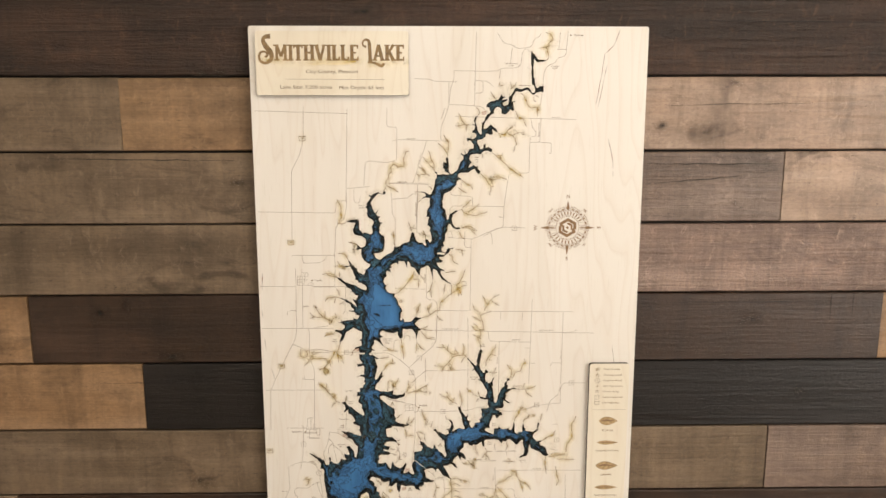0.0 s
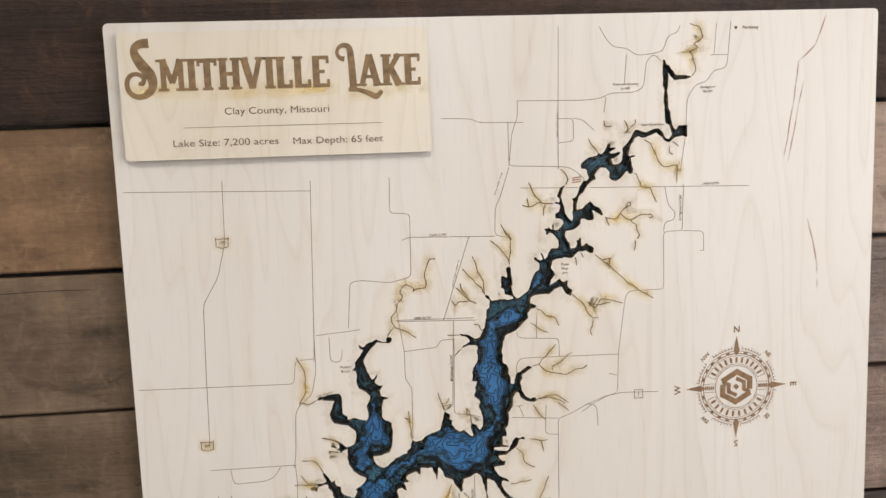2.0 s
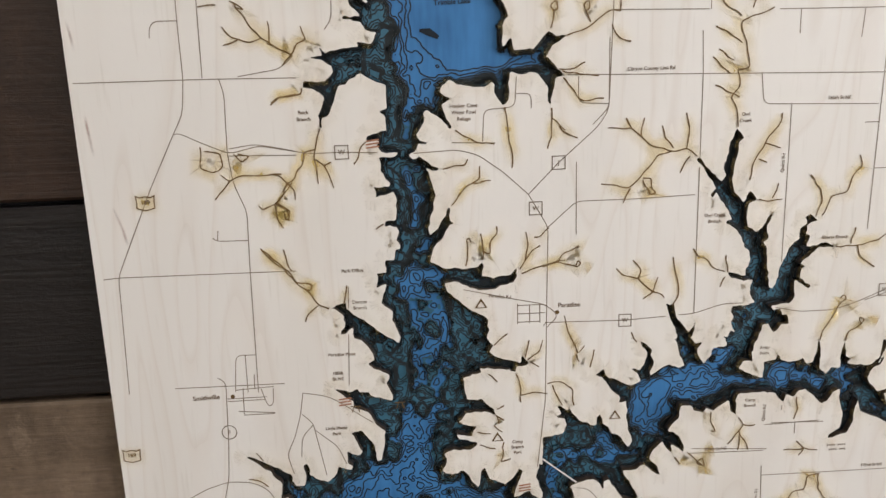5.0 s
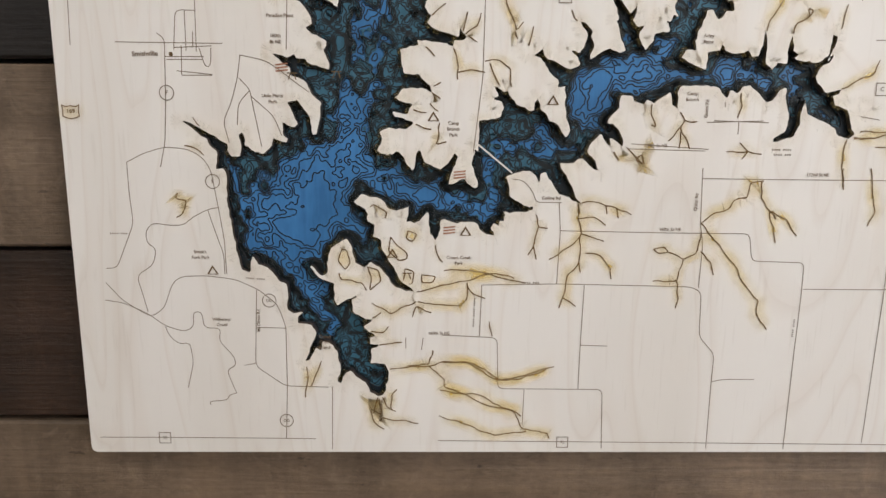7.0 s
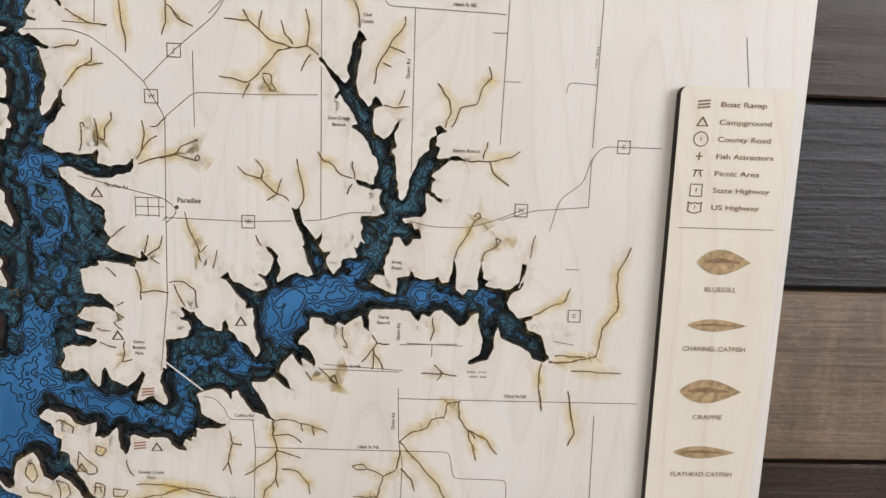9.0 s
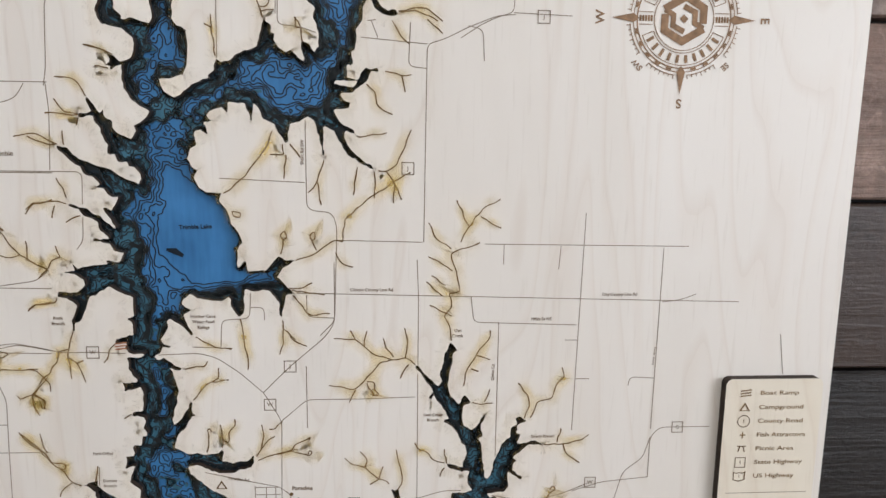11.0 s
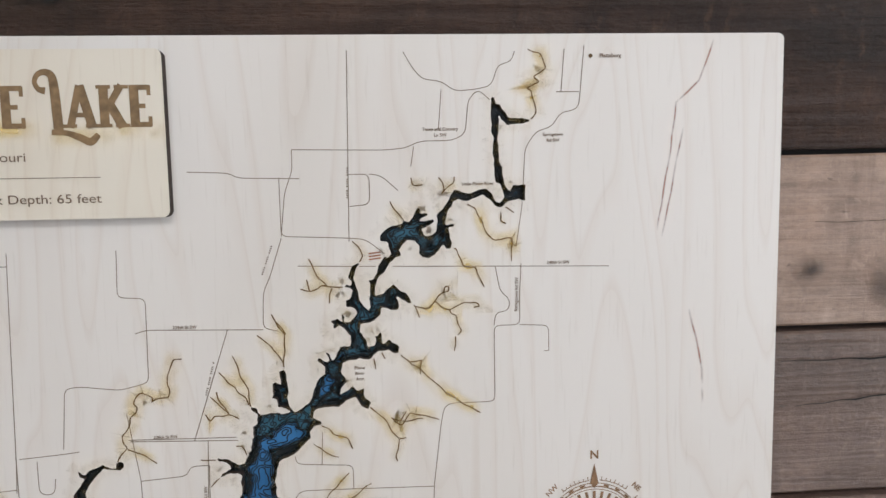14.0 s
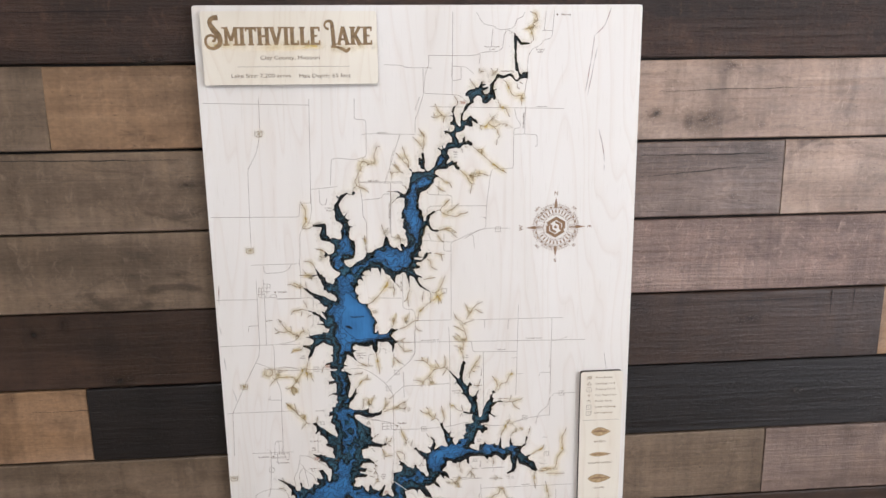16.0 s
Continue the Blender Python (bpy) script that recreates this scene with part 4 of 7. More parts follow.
bank((448.3, 662.0), (449.5, 665.8), (453.6, 669.9), (460.4, 674.1), (461.9, 689.7), (455.2, 686.4), (447.4, 683.0), (443.8, 674.1), (441.5, 679.8), (441.4, 689.5), (437.4, 697.0), (428.2, 700.4), (426.2, 698.3), (433.4, 694.8))
bank((435.4, 685.2), (432.9, 677.3), (431.2, 668.6), (426.7, 670.3), (423.5, 675.8), (419.9, 677.5), (414.9, 672.4), (409.0, 667.3), (405.3, 668.1), (401.9, 671.7), (397.2, 670.4), (396.7, 676.1), (393.8, 674.1), (390.7, 669.1))
bank((385.1, 667.8), (374.2, 668.1), (367.8, 667.8), (366.1, 671.5), (366.6, 681.1), (363.8, 679.0), (361.6, 671.2), (356.3, 674.7), (352.8, 678.3), (348.1, 676.1), (346.4, 678.9), (340.9, 677.6), (338.0, 673.6), (332.5, 673.3))
bank((331.9, 680.9), (327.5, 685.4), (325.8, 689.1), (331.4, 692.4), (335.4, 701.4), (334.5, 703.3), (329.8, 700.1), (326.1, 697.9), (328.1, 703.9), (326.2, 702.8), (321.5, 696.6), (316.1, 701.1), (314.4, 706.9), (318.2, 712.1))
bank((321.6, 718.2), (319.3, 718.1), (314.6, 713.8), (310.9, 710.6), (304.5, 714.1), (298.1, 713.7), (297.2, 717.6), (301.0, 721.8), (303.0, 728.9), (307.7, 733.2), (297.5, 732.5), (293.7, 727.3), (289.0, 720.0), (286.3, 720.8))
bank((285.4, 724.7), (282.6, 720.6), (278.9, 718.3), (266.1, 721.4), (264.3, 727.3), (260.7, 730.0), (247.9, 729.1))
flood()
bank((105.7, 711.0), (118.9, 709.1), (126.8, 703.5), (138.2, 701.6), (151.3, 699.7), (179.6, 694.0), (186.6, 702.3), (185.4, 706.9), (193.7, 709.7), (199.4, 706.9), (203.9, 710.6), (206.4, 718.1), (209.2, 719.0), (210.6, 708.7))
bank((213.0, 705.3), (216.0, 714.3), (225.3, 718.0), (230.1, 714.2), (234.0, 708.6), (235.3, 710.5), (231.8, 719.9), (228.7, 727.4), (240.2, 723.6), (242.0, 726.4), (247.6, 729.3), (248.6, 727.4), (245.9, 720.7), (244.2, 716.0))
bank((245.4, 704.8), (250.0, 707.6), (256.5, 712.2), (263.9, 719.7), (266.7, 726.3), (264.7, 727.3), (265.6, 734.9), (271.3, 736.8), (274.1, 741.6), (281.7, 740.6), (278.8, 743.5), (268.3, 744.5), (264.5, 742.6), (262.5, 748.4))
bank((261.4, 752.9), (256.7, 750.4), (252.9, 748.5), (243.3, 748.5), (235.6, 750.5), (228.0, 748.5), (222.2, 750.5), (217.7, 742.8), (212.7, 749.5), (205.0, 749.6), (206.3, 740.9), (198.6, 743.8), (193.9, 742.8), (189.4, 736.7))
bank((178.2, 733.3), (173.3, 737.5), (180.6, 742.9), (180.9, 753.1), (98.9, 753.4), (98.4, 739.3), (97.0, 724.1), (94.0, 716.6), (98.2, 711.0))
flood()
bank((96.1, 732.8), (96.9, 744.3), (98.5, 757.8), (100.3, 769.5), (103.1, 780.4), (107.8, 782.4), (110.0, 772.5), (113.0, 777.4), (118.7, 778.4), (122.2, 782.4), (125.6, 788.4), (130.4, 789.3), (130.9, 795.4), (130.1, 805.5))
bank((133.8, 808.6), (140.8, 806.5), (136.6, 810.6), (136.3, 814.7), (145.0, 815.7), (147.6, 820.9), (144.1, 828.1), (141.6, 836.5), (140.4, 839.6), (143.4, 838.6), (146.9, 831.2), (150.2, 832.3), (151.1, 827.1), (155.1, 827.1))
bank((159.7, 832.3), (162.1, 840.7), (162.8, 845.9), (160.4, 853.4), (162.3, 854.4), (165.7, 847.0), (168.8, 845.9), (173.5, 851.2), (178.4, 853.4), (181.0, 860.8), (185.9, 863.6), (189.5, 863.0), (193.4, 852.3), (193.1, 847.0))
bank((191.0, 841.7), (184.0, 840.7), (182.0, 840.7), (182.5, 832.3), (186.6, 829.1), (181.7, 828.1), (181.0, 824.0), (184.4, 822.9), (180.2, 819.8), (178.4, 816.7), (182.5, 812.6), (178.7, 811.6), (171.1, 806.5), (170.6, 799.4))
bank((173.0, 797.3), (167.6, 799.4), (161.6, 802.8), (159.8, 800.4), (159.5, 789.3), (153.8, 787.3), (149.2, 784.3), (145.7, 778.3), (147.6, 779.3), (152.1, 784.3), (155.1, 782.3), (156.8, 771.4), (158.1, 766.5), (163.1, 763.5))
bank((168.0, 761.5), (171.5, 766.4), (172.9, 776.3), (178.5, 779.3), (182.6, 775.3), (188.2, 779.2), (193.7, 786.2), (197.3, 791.2), (208.9, 794.2), (208.0, 792.2), (201.4, 787.2), (197.8, 780.2), (192.5, 771.3), (189.8, 767.4))
bank((189.1, 761.5), (184.4, 759.5), (185.8, 751.7), (180.2, 749.8), (180.6, 742.1), (173.2, 738.3), (177.3, 734.1), (184.8, 734.0), (190.4, 736.3), (194.9, 742.1), (198.7, 742.0), (205.4, 740.1), (206.0, 748.8), (209.7, 750.7))
bank((217.7, 743.9), (219.1, 757.5), (222.7, 762.4), (224.9, 755.5), (226.1, 747.7), (231.0, 745.8), (237.5, 749.6), (247.1, 750.6), (249.9, 755.4), (258.5, 758.4), (256.6, 753.5), (259.6, 748.6), (265.3, 750.5), (264.5, 743.8))
bank((272.2, 741.8), (276.9, 743.7), (281.7, 741.8), (275.1, 738.9), (268.4, 734.1), (266.7, 722.7), (255.4, 720.9), (253.3, 728.5), (236.3, 728.5), (225.0, 724.8), (206.3, 721.1), (188.0, 709.9), (169.8, 702.5), (132.5, 702.7))
bank((97.2, 721.5))
flood()
bank((429.9, 657.4), (435.6, 653.5), (442.8, 655.4), (448.7, 654.4), (453.4, 649.6), (455.5, 638.1), (457.6, 639.1), (457.1, 645.8), (453.7, 653.4), (449.0, 658.3), (447.2, 661.2), (448.6, 666.1), (455.0, 670.9), (463.9, 668.9))
bank((463.1, 671.8), (457.3, 674.8), (461.7, 678.7), (468.9, 680.7), (471.5, 687.6), (474.2, 695.6), (471.4, 698.2), (465.1, 696.6), (461.6, 691.6), (452.1, 686.7), (444.8, 683.8), (443.3, 676.9), (440.0, 672.9), (439.5, 680.8))
bank((436.0, 688.8), (435.4, 695.8), (428.5, 699.8), (425.5, 700.4), (426.3, 697.8), (432.2, 693.8), (433.8, 686.8), (431.0, 675.0))
flood()
bank((467.9, 680.7), (469.7, 677.7), (477.7, 676.3), (485.2, 680.6), (481.2, 681.6), (475.9, 678.7), (471.1, 682.6))
flood()
bank((285.9, 707.5), (288.0, 703.4), (296.1, 707.4), (299.1, 717.6), (305.3, 727.8), (310.5, 738.1), (307.4, 737.1), (298.1, 730.9), (295.0, 723.7), (292.0, 715.6), (286.8, 719.6), (285.8, 722.7), (283.4, 718.6))
flood()


def crossings(field):
    """Where a field passes zero: points in millimetres and the short edges between them."""
    inside = field < 0
    points, ids, edges = [], {}, []

    def cut(j, i, down):
        key = (j, i, down)
        if key not in ids:
            a, b = field[j, i], field[j + 1, i] if down else field[j, i + 1]
            k = min(0.97, max(0.03, a / (a - b)))
            points.append((grid_u[i] + (0 if down else k * CELL), grid_v[j] + (k * CELL if down else 0)))
            ids[key] = len(points) - 1
        return ids[key]

    code = inside[:-1, :-1] * 1 + inside[:-1, 1:] * 2 + inside[1:, 1:] * 4 + inside[1:, :-1] * 8
    sides = {1: "lt", 2: "tr", 3: "lr", 4: "rb", 6: "tb", 7: "lb", 8: "bl", 9: "tb", 11: "rb", 12: "lr", 13: "tr", 14: "lt", 5: "ltrb", 10: "trbl"}
    for j, i in zip(*np.nonzero((code > 0) & (code < 15))):
        j, i = int(j), int(i)
        at = {"t": (j, i, False), "b": (j + 1, i, False), "l": (j, i, True), "r": (j, i + 1, True)}
        s = sides[int(code[j, i])]
        for a, b in zip(s[::2], s[1::2]):
            edges.append((cut(*at[a]), cut(*at[b])))
    return points, edges


def value_at(field, u, v):
    i, j = int(np.clip((u - U0) / CELL, 0, GU - 1)), int(np.clip((v - V0) / CELL, 0, GV - 1))
    return field[j, i]


def rounded(u0, v0, u1, v1, r, n=5):
    out = []
    for cu, cv, a in ((u1 - r, v0 + r, 0), (u1 - r, v1 - r, 90), (u0 + r, v1 - r, 180), (u0 + r, v0 + r, 270)):
        for i in range(n + 1):
            k = radians(a + 90 * i / n)
            out.append((cu + r * math.sin(k), cv - r * math.cos(k)))
    return out


def cut_sheet(outline, field, front, back):
    """A flat sheet with the part cut out where the field is below zero; depths in millimetres behind the board's face."""
    from mathutils.geometry import delaunay_2d_cdt
    pts, edges = crossings(field)
    n = len(pts)
    rim = [(n + i, n + (i + 1) % len(outline)) for i in range(len(outline))]
    co, ed, faces, *_ = delaunay_2d_cdt([Vector(p) for p in pts + outline], edges + rim, [], 0, 1e-7)
    bm = bmesh.new()
    vf = [bm.verts.new((p.x / 1000, front / 1000, -p.y / 1000)) for p in co]
    vb = [bm.verts.new((p.x / 1000, back / 1000, -p.y / 1000)) for p in co]
    half = set()
    box_u, box_v = [p[0] for p in outline], [p[1] for p in outline]
    for f in faces:
        cu, cv = sum(co[k].x for k in f) / 3, sum(co[k].y for k in f) / 3
        if U0 < cu < U1 and V0 < cv < V1 and centre_value(field, cu, cv) < 0:
            continue
        if not (min(box_u) < cu < max(box_u) and min(box_v) < cv < max(box_v)):
            continue
        a, b, c = f
        if (co[b] - co[a]).cross(co[c] - co[a]) < 0:
            a, b, c = c, b, a
        bm.faces.new((vf[c], vf[b], vf[a])).material_index = 0
        half.update(((a, b), (b, c), (c, a)))
    for a, b in half:
        if (b, a) not in half:
            bm.faces.new((vf[a], vf[b], vb[b], vb[a])).material_index = 1
    for f in bm.faces:
        f.smooth = False
    bmesh.ops.delete(bm, geom=[v for v in bm.verts if not v.link_faces], context="VERTS")
    bmesh.ops.recalc_face_normals(bm, faces=[f for f in bm.faces if f.material_index == 1])
    for f in bm.faces:
        f.normal_update()
        if f.material_index == 0 and f.normal.y > 0:
            f.normal_flip()
    return bm


def centre_value(field, u, v):
    x, y = (u - U0) / CELL, (v - V0) / CELL
    i, j = int(np.clip(x, 0, GU - 2)), int(np.clip(y, 0, GV - 2))
    a, b = x - i, y - j
    return (field[j, i] * (1 - a) + field[j, i + 1] * a) * (1 - b) + (field[j + 1, i] * (1 - a) + field[j + 1, i + 1] * a) * b


shore = shore + 0.55 * ripple(4.2, 2) + 0.45 * ripple(2.2, 4) + 0.1


def main_water(field):
    """Keeps the water that hangs together, and fills stray puddles."""
    wet = field < 0
    seen = np.zeros(wet.shape, bool)
    j, i = np.unravel_index(np.argmin(field), field.shape)
    seen[j, i] = True
    while True:
        grown = seen.copy()
        for _ in range(40):
            g = grown.copy()
            g[1:] |= grown[:-1]
            g[:-1] |= grown[1:]
            g[:, 1:] |= grown[:, :-1]
            g[:, :-1] |= grown[:, 1:]
            grown = g & wet
        if (grown == seen).all():
            break
        seen = grown
    return np.where(wet & ~seen, 0.4, field)


shore = main_water(shore)


def spread(field, reach):
    """The mean of a field over a square window."""
    n = max(1, int(reach / CELL))
    for axis in (0, 1):
        total = np.cumsum(np.concatenate([np.repeat(np.take(field, [0], axis), n + 1, axis), field, np.repeat(np.take(field, [-1], axis), n, axis)], axis), axis)
        size = field.shape[axis]
        field = (np.take(total, range(2 * n + 1, 2 * n + 1 + size), axis) - np.take(total, range(size), axis)) / (2 * n + 1)
    return field


def inland(wet):
    """How far each wet cell lies from the shore, in millimetres."""
    reach = np.zeros(wet.shape)
    left_over = wet.copy()
    for k in range(44):
        reach += left_over * CELL * (1.0 if k % 2 else 0.9)
        g = left_over.copy()
        g[1:] &= left_over[:-1]
        g[:-1] &= left_over[1:]
        g[:, 1:] &= left_over[:, :-1]
        g[:, :-1] &= left_over[:, 1:]
        if k % 3 == 2:
            g[1:, 1:] &= left_over[:-1, :-1]
            g[:-1, :-1] &= left_over[1:, 1:]
            g[1:, :-1] &= left_over[:-1, 1:]
            g[:-1, 1:] &= left_over[1:, :-1]
        left_over = g
    return reach


def lit(u, v, ru, rv):
    return np.exp(-((grid_u[None, :] - u) / ru) ** 2 - ((grid_v[:, None] - v) / rv) ** 2)


wet = shore < 0
far = spread(inland(wet), 1.2)
broad = spread(wet * 1.0, 11.0)
narrow = np.clip((0.61 - broad) / 0.26, 0, 1) * (1 - 0.4 * np.clip((300 - grid_v[:, None]) / 60, 0, 1))
open_water = np.clip(1.3 * lit(216, 432, 26, 30) + lit(226, 455, 24, 14), 0, 1)
shelf = np.maximum(0.4 + 5.0 * narrow - far + 0.7 * ripple(6.0, 5) + 0.4 * ripple(2.6, 6) - 1.2 * open_water, shore + 0.5)
# where the bed runs deep and blue, and where the shallows reach far out
deep = 7.0 * lit(290, 275, 14, 36) + 6.0 * lit(255, 350, 30, 14) + 5.0 * lit(190, 470, 20, 60) + 6.0 * lit(345, 665, 60, 14) + 5.0 * lit(305, 690, 24, 24) + 8.0 * lit(150, 745, 60, 40) + 7.0 * lit(225, 736, 40, 12)
deep -= 5.0 * lit(175, 635, 40, 45) + 1.0 * lit(165, 530, 16, 50) + 6.0 * lit(165, 465, 14, 50) + 4.0 * lit(175, 825, 20, 40) + 5.0 * lit(275, 695, 22, 16) + 5.0 * lit(110, 720, 22, 20)
rough_bed = 5.4 * ripple(18.0, 7) + 4.4 * ripple(8.5, 8) + 3.2 * ripple(4.6, 10) + 1.4 * ripple(2.4, 12)
bed = 7.8 - 0.9 * np.minimum(far, 13) - deep * np.clip(far / 5, 0, 1) + rough_bed * (1 - 0.8 * open_water) - 34.0 * open_water * np.clip(far / 3, 0, 1)
drop = np.maximum(bed, shelf + 0.9)
TOP_DEEP, SHELF_DEEP, DROP_DEEP = 4.2, 5.2, 6.2

wood_map = tagged(new("wood_map"), "pale maple wall map with a cut-out blue lake, hung on planks", "wall map")
wood_map.location = (LEFT, FACE, TOP)
outline = rounded(0, 0, WIDE * 1000, HIGH * 1000, 4)
board = part("board", cut_sheet(outline, shore, 0, TOP_DEEP), [MAPLE, BURNT], wood_map, "pale maple plywood with laser engraving")
inner = rounded(1.2, 1.2, WIDE * 1000 - 1.2, HIGH * 1000 - 1.2, 4)
part("shallow_layer", cut_sheet(inner, shelf, TOP_DEEP, SHELF_DEEP), [NAVY, BURNT], wood_map, "blackish navy stained shallow layer")
part("middle_layer", cut_sheet(inner, drop, SHELF_DEEP, DROP_DEEP), [TEAL, BURNT], wood_map, "dark teal stained middle layer")
back = box(0.0012, WIDE - 0.0012, DROP_DEEP / 1000, 0.018, -HIGH + 0.0012, -0.0012)
for f in back.faces:
    f.material_index = 0 if f.normal.y < -0.5 else 1
lake_bed = part("lake_bed", back, [BLUE, BURNT], wood_map, "bright blue stained lake bed")


def depth_at(u, v):
    if centre_value(drop, u, v) < 0:
        return DROP_DEEP
    return SHELF_DEEP if centre_value(shelf, u, v) < 0 else TOP_DEEP


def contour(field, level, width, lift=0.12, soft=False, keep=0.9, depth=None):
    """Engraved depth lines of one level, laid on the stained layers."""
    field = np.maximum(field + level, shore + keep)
    pts, edges = crossings(field)
    bm = bmesh.new()
    layer = bm.loops.layers.uv.new("across") if soft else None
    normals = {}
    for a, b in edges:
        (ua, va), (ub, vb) = pts[a], pts[b]
        long = math.hypot(ub - ua, vb - va)
        if long < 1e-6:
            continue
        nx, ny = (va - vb) / long, (ub - ua) / long
        for k in (a, b):
            ox, oy = normals.get(k, (0.0, 0.0))
            if ox * nx + oy * ny < 0:
                normals[k] = (ox - nx, oy - ny)
            else:
                normals[k] = (ox + nx, oy + ny)
    made = {}
    for k, (nx, ny) in normals.items():
        u, v = pts[k]
        long = math.hypot(nx, ny) or 1.0
        d = depth - 0.07 if depth is not None else depth_at(u, v) - lift
        made[k] = [bm.verts.new(((u + s * nx / long) / 1000, d / 1000, -(v + s * ny / long) / 1000)) for s in (-width / 2, width / 2)]
    for a, b in edges:
        if a in made and b in made:
            (p, q), (r, s) = made[a], made[b]
            if abs(p.co.y - r.co.y) > 1e-6:
                continue
            if (r.co - p.co).dot(s.co - q.co) < 0:
                r, s = s, r
            f = bm.faces.new((p, r, s, q))
            if soft:
                for loop in f.loops:
                    loop[layer].uv = (-1 if loop.vert in (p, r) else 1, 7)
    return bm


# burn and the shade inside the cut edge, painted as one soft band
tagged(part("burnt_shaded_shore", contour(shore, 1.0, 4.2, 0.25, True, 0.2), BURN_AND_SHADE, lake_bed), kind="stuff")
tagged(part("burnt_contour", contour(bed, -0.9, 4.6, 0.2, True), BURN_AND_SHADE, lake_bed), kind="stuff")
for level in (-11.5, -9.8, -8.2, -6.7, -5.2, -3.8, -2.4, -0.7, 1.2, 3.2, 5.6, 8.6, 12.0):
    tagged(part("depth_contour", contour(bed, level, 0.78), LINE, lake_bed), kind="stuff")
tagged(part("depth_contour", contour(shelf, 1.4, 0.6), LINE, lake_bed), kind="stuff")
tagged(part("scorch_mark", contour(shore, -2.2, 9.0, -0.03, True, -9.0, 0.0), SHORE_SCORCH, board), kind="stuff")

# a small dark island ring and the name on the widest water
part("island", joined(strip([(184, 452), (189, 453), (194, 456)], [1.5, 4.0, 2.0], -DROP_DEEP + 0.2)), NAVY, lake_bed)
lettering("Trimble Lake", 202, 438, 2.7, LINE, lake_bed, 2, 0.03, lift=-DROP_DEEP + 0.35)

creek_rng = random.Random(5)


def on_land(line):
    """The stretches of a line that lie on the board and not over the cut-out water."""
    runs, run = [], []
    for p in line:
        inside = U0 < p[0] < U1 and V0 < p[1] < V1
        if inside and value_at(shore, *p) < 0.3:
            if len(run) > 1:
                runs.append(run)
            run = []
        else:
            run.append(p)
    if len(run) > 1:
        runs.append(run)
    return runs


def softened(points, reach):
    """A line with its corners rounded off."""
    out = [points[0]]
    for a, b, c in zip(points, points[1:], points[2:]):
        la, lc = math.dist(a, b), math.dist(b, c)
        k, m = min(reach, la * 0.45) / max(la, 1e-6), min(reach, lc * 0.45) / max(lc, 1e-6)
        p, q = [(b[i] + (a[i] - b[i]) * k) for i in (0, 1)], [(b[i] + (c[i] - b[i]) * m) for i in (0, 1)]
        for t in (0, 0.25, 0.5, 0.75, 1):
            out.append(tuple(p[i] * (1 - t) ** 2 + 2 * b[i] * t * (1 - t) + q[i] * t * t for i in (0, 1)))
    return out + [points[-1]]


def road(*points):
    for run in on_land(wander(softened(points, 4.0), 2.5, 0.0, creek_rng)):
        part("engraved_road", strip(run, 0.5, 0.12 + 0.04 * creek_rng.random()), INK, board)


def creek(*points):
    """A thin burnt line that wriggles, in a wide yellow halo of smoke."""
    looped = points[0] == points[-1]
    length = sum(math.dist(a, b) for a, b in zip(points, points[1:]))
    line = softened(wander(points, 3.2, 0.0 if looped else 0.75, creek_rng), 1.6)
    for run in on_land(line):
        part("engraved_creek", strip(run, [0.5 + 0.4 * creek_rng.random() for _ in run], 0.3 + 0.05 * creek_rng.random()), UMBER, board)
    if looped:
        halo(sum(p[0] for p in points[1:]) / (len(points) - 1), sum(p[1] for p in points[1:]) / (len(points) - 1), 8)
        return
    for run in on_land(wander(points, 3.0, 0.0, creek_rng)):
        wide = min(15.0, 8.0 + 0.16 * length)
        part("scorch_mark", strip(run, wide + 2.0 * creek_rng.random(), 0.05 + 0.05 * creek_rng.random(), uv=True), SCORCH, board)


def causeway(*points):
    """A narrow bridge of board left standing across the water."""
    part("causeway", joined(strip(points, 1.0, -0.3), strip(points, 0.4, -0.2)), MAPLE, board)


def label(text, u, v, cap, turn=0.0, bold=0.02):
    for i, line in enumerate(text.split("\n")):
        k = i - (text.count("\n")) / 2
        lettering(line, u, v + k * cap * 1.75, cap, LABEL_INK, board, turn, bold, lift=0.4)


def unread(u, v, count, cap, turn=0.0):
    """Words too small to read, as plain bars."""
    c, s = math.cos(radians(turn)), math.sin(radians(turn))
    pieces = []
    for i in range(int(count)):
        a = (i - (count - 1) / 2) * cap * 0.75
        if i % 5 == 4:
            continue
        pieces.append(strip([(u + a * c - 0.5 * s, v - a * s - 0.5 * c), (u + a * c + 0.5 * s, v - a * s + 0.5 * c)], cap * 0.42, 0.3))
    part("small_print", joined(*pieces), INK, board)


def halo(u, v, r):
    part("scorch_mark", strip([(u - r, v), (u, v), (u + r, v)], 2 * r, 0.06, uv=True), SCORCH, board)


def route_box(u, v, text, parent=None, size=3.6):
    part("road_sign", strip([(u - size, v - size), (u + size, v - size), (u + size, v + size), (u - size, v + size)], 0.55, 0.35, True), INK, parent or board)
    lettering(text, u, v, 2.5 if len(text) == 1 else 2.0, INK, parent or board, 0, 0.03, 0.4)


def route_circle(u, v, text, parent=None, size=4.2):
    part("road_sign", ring(u, v, size, 0.55, 0.35), INK, parent or board)
    lettering(text, u, v, 2.4 if len(text) == 1 else 1.9, INK, parent or board, 0, 0.03, 0.4)


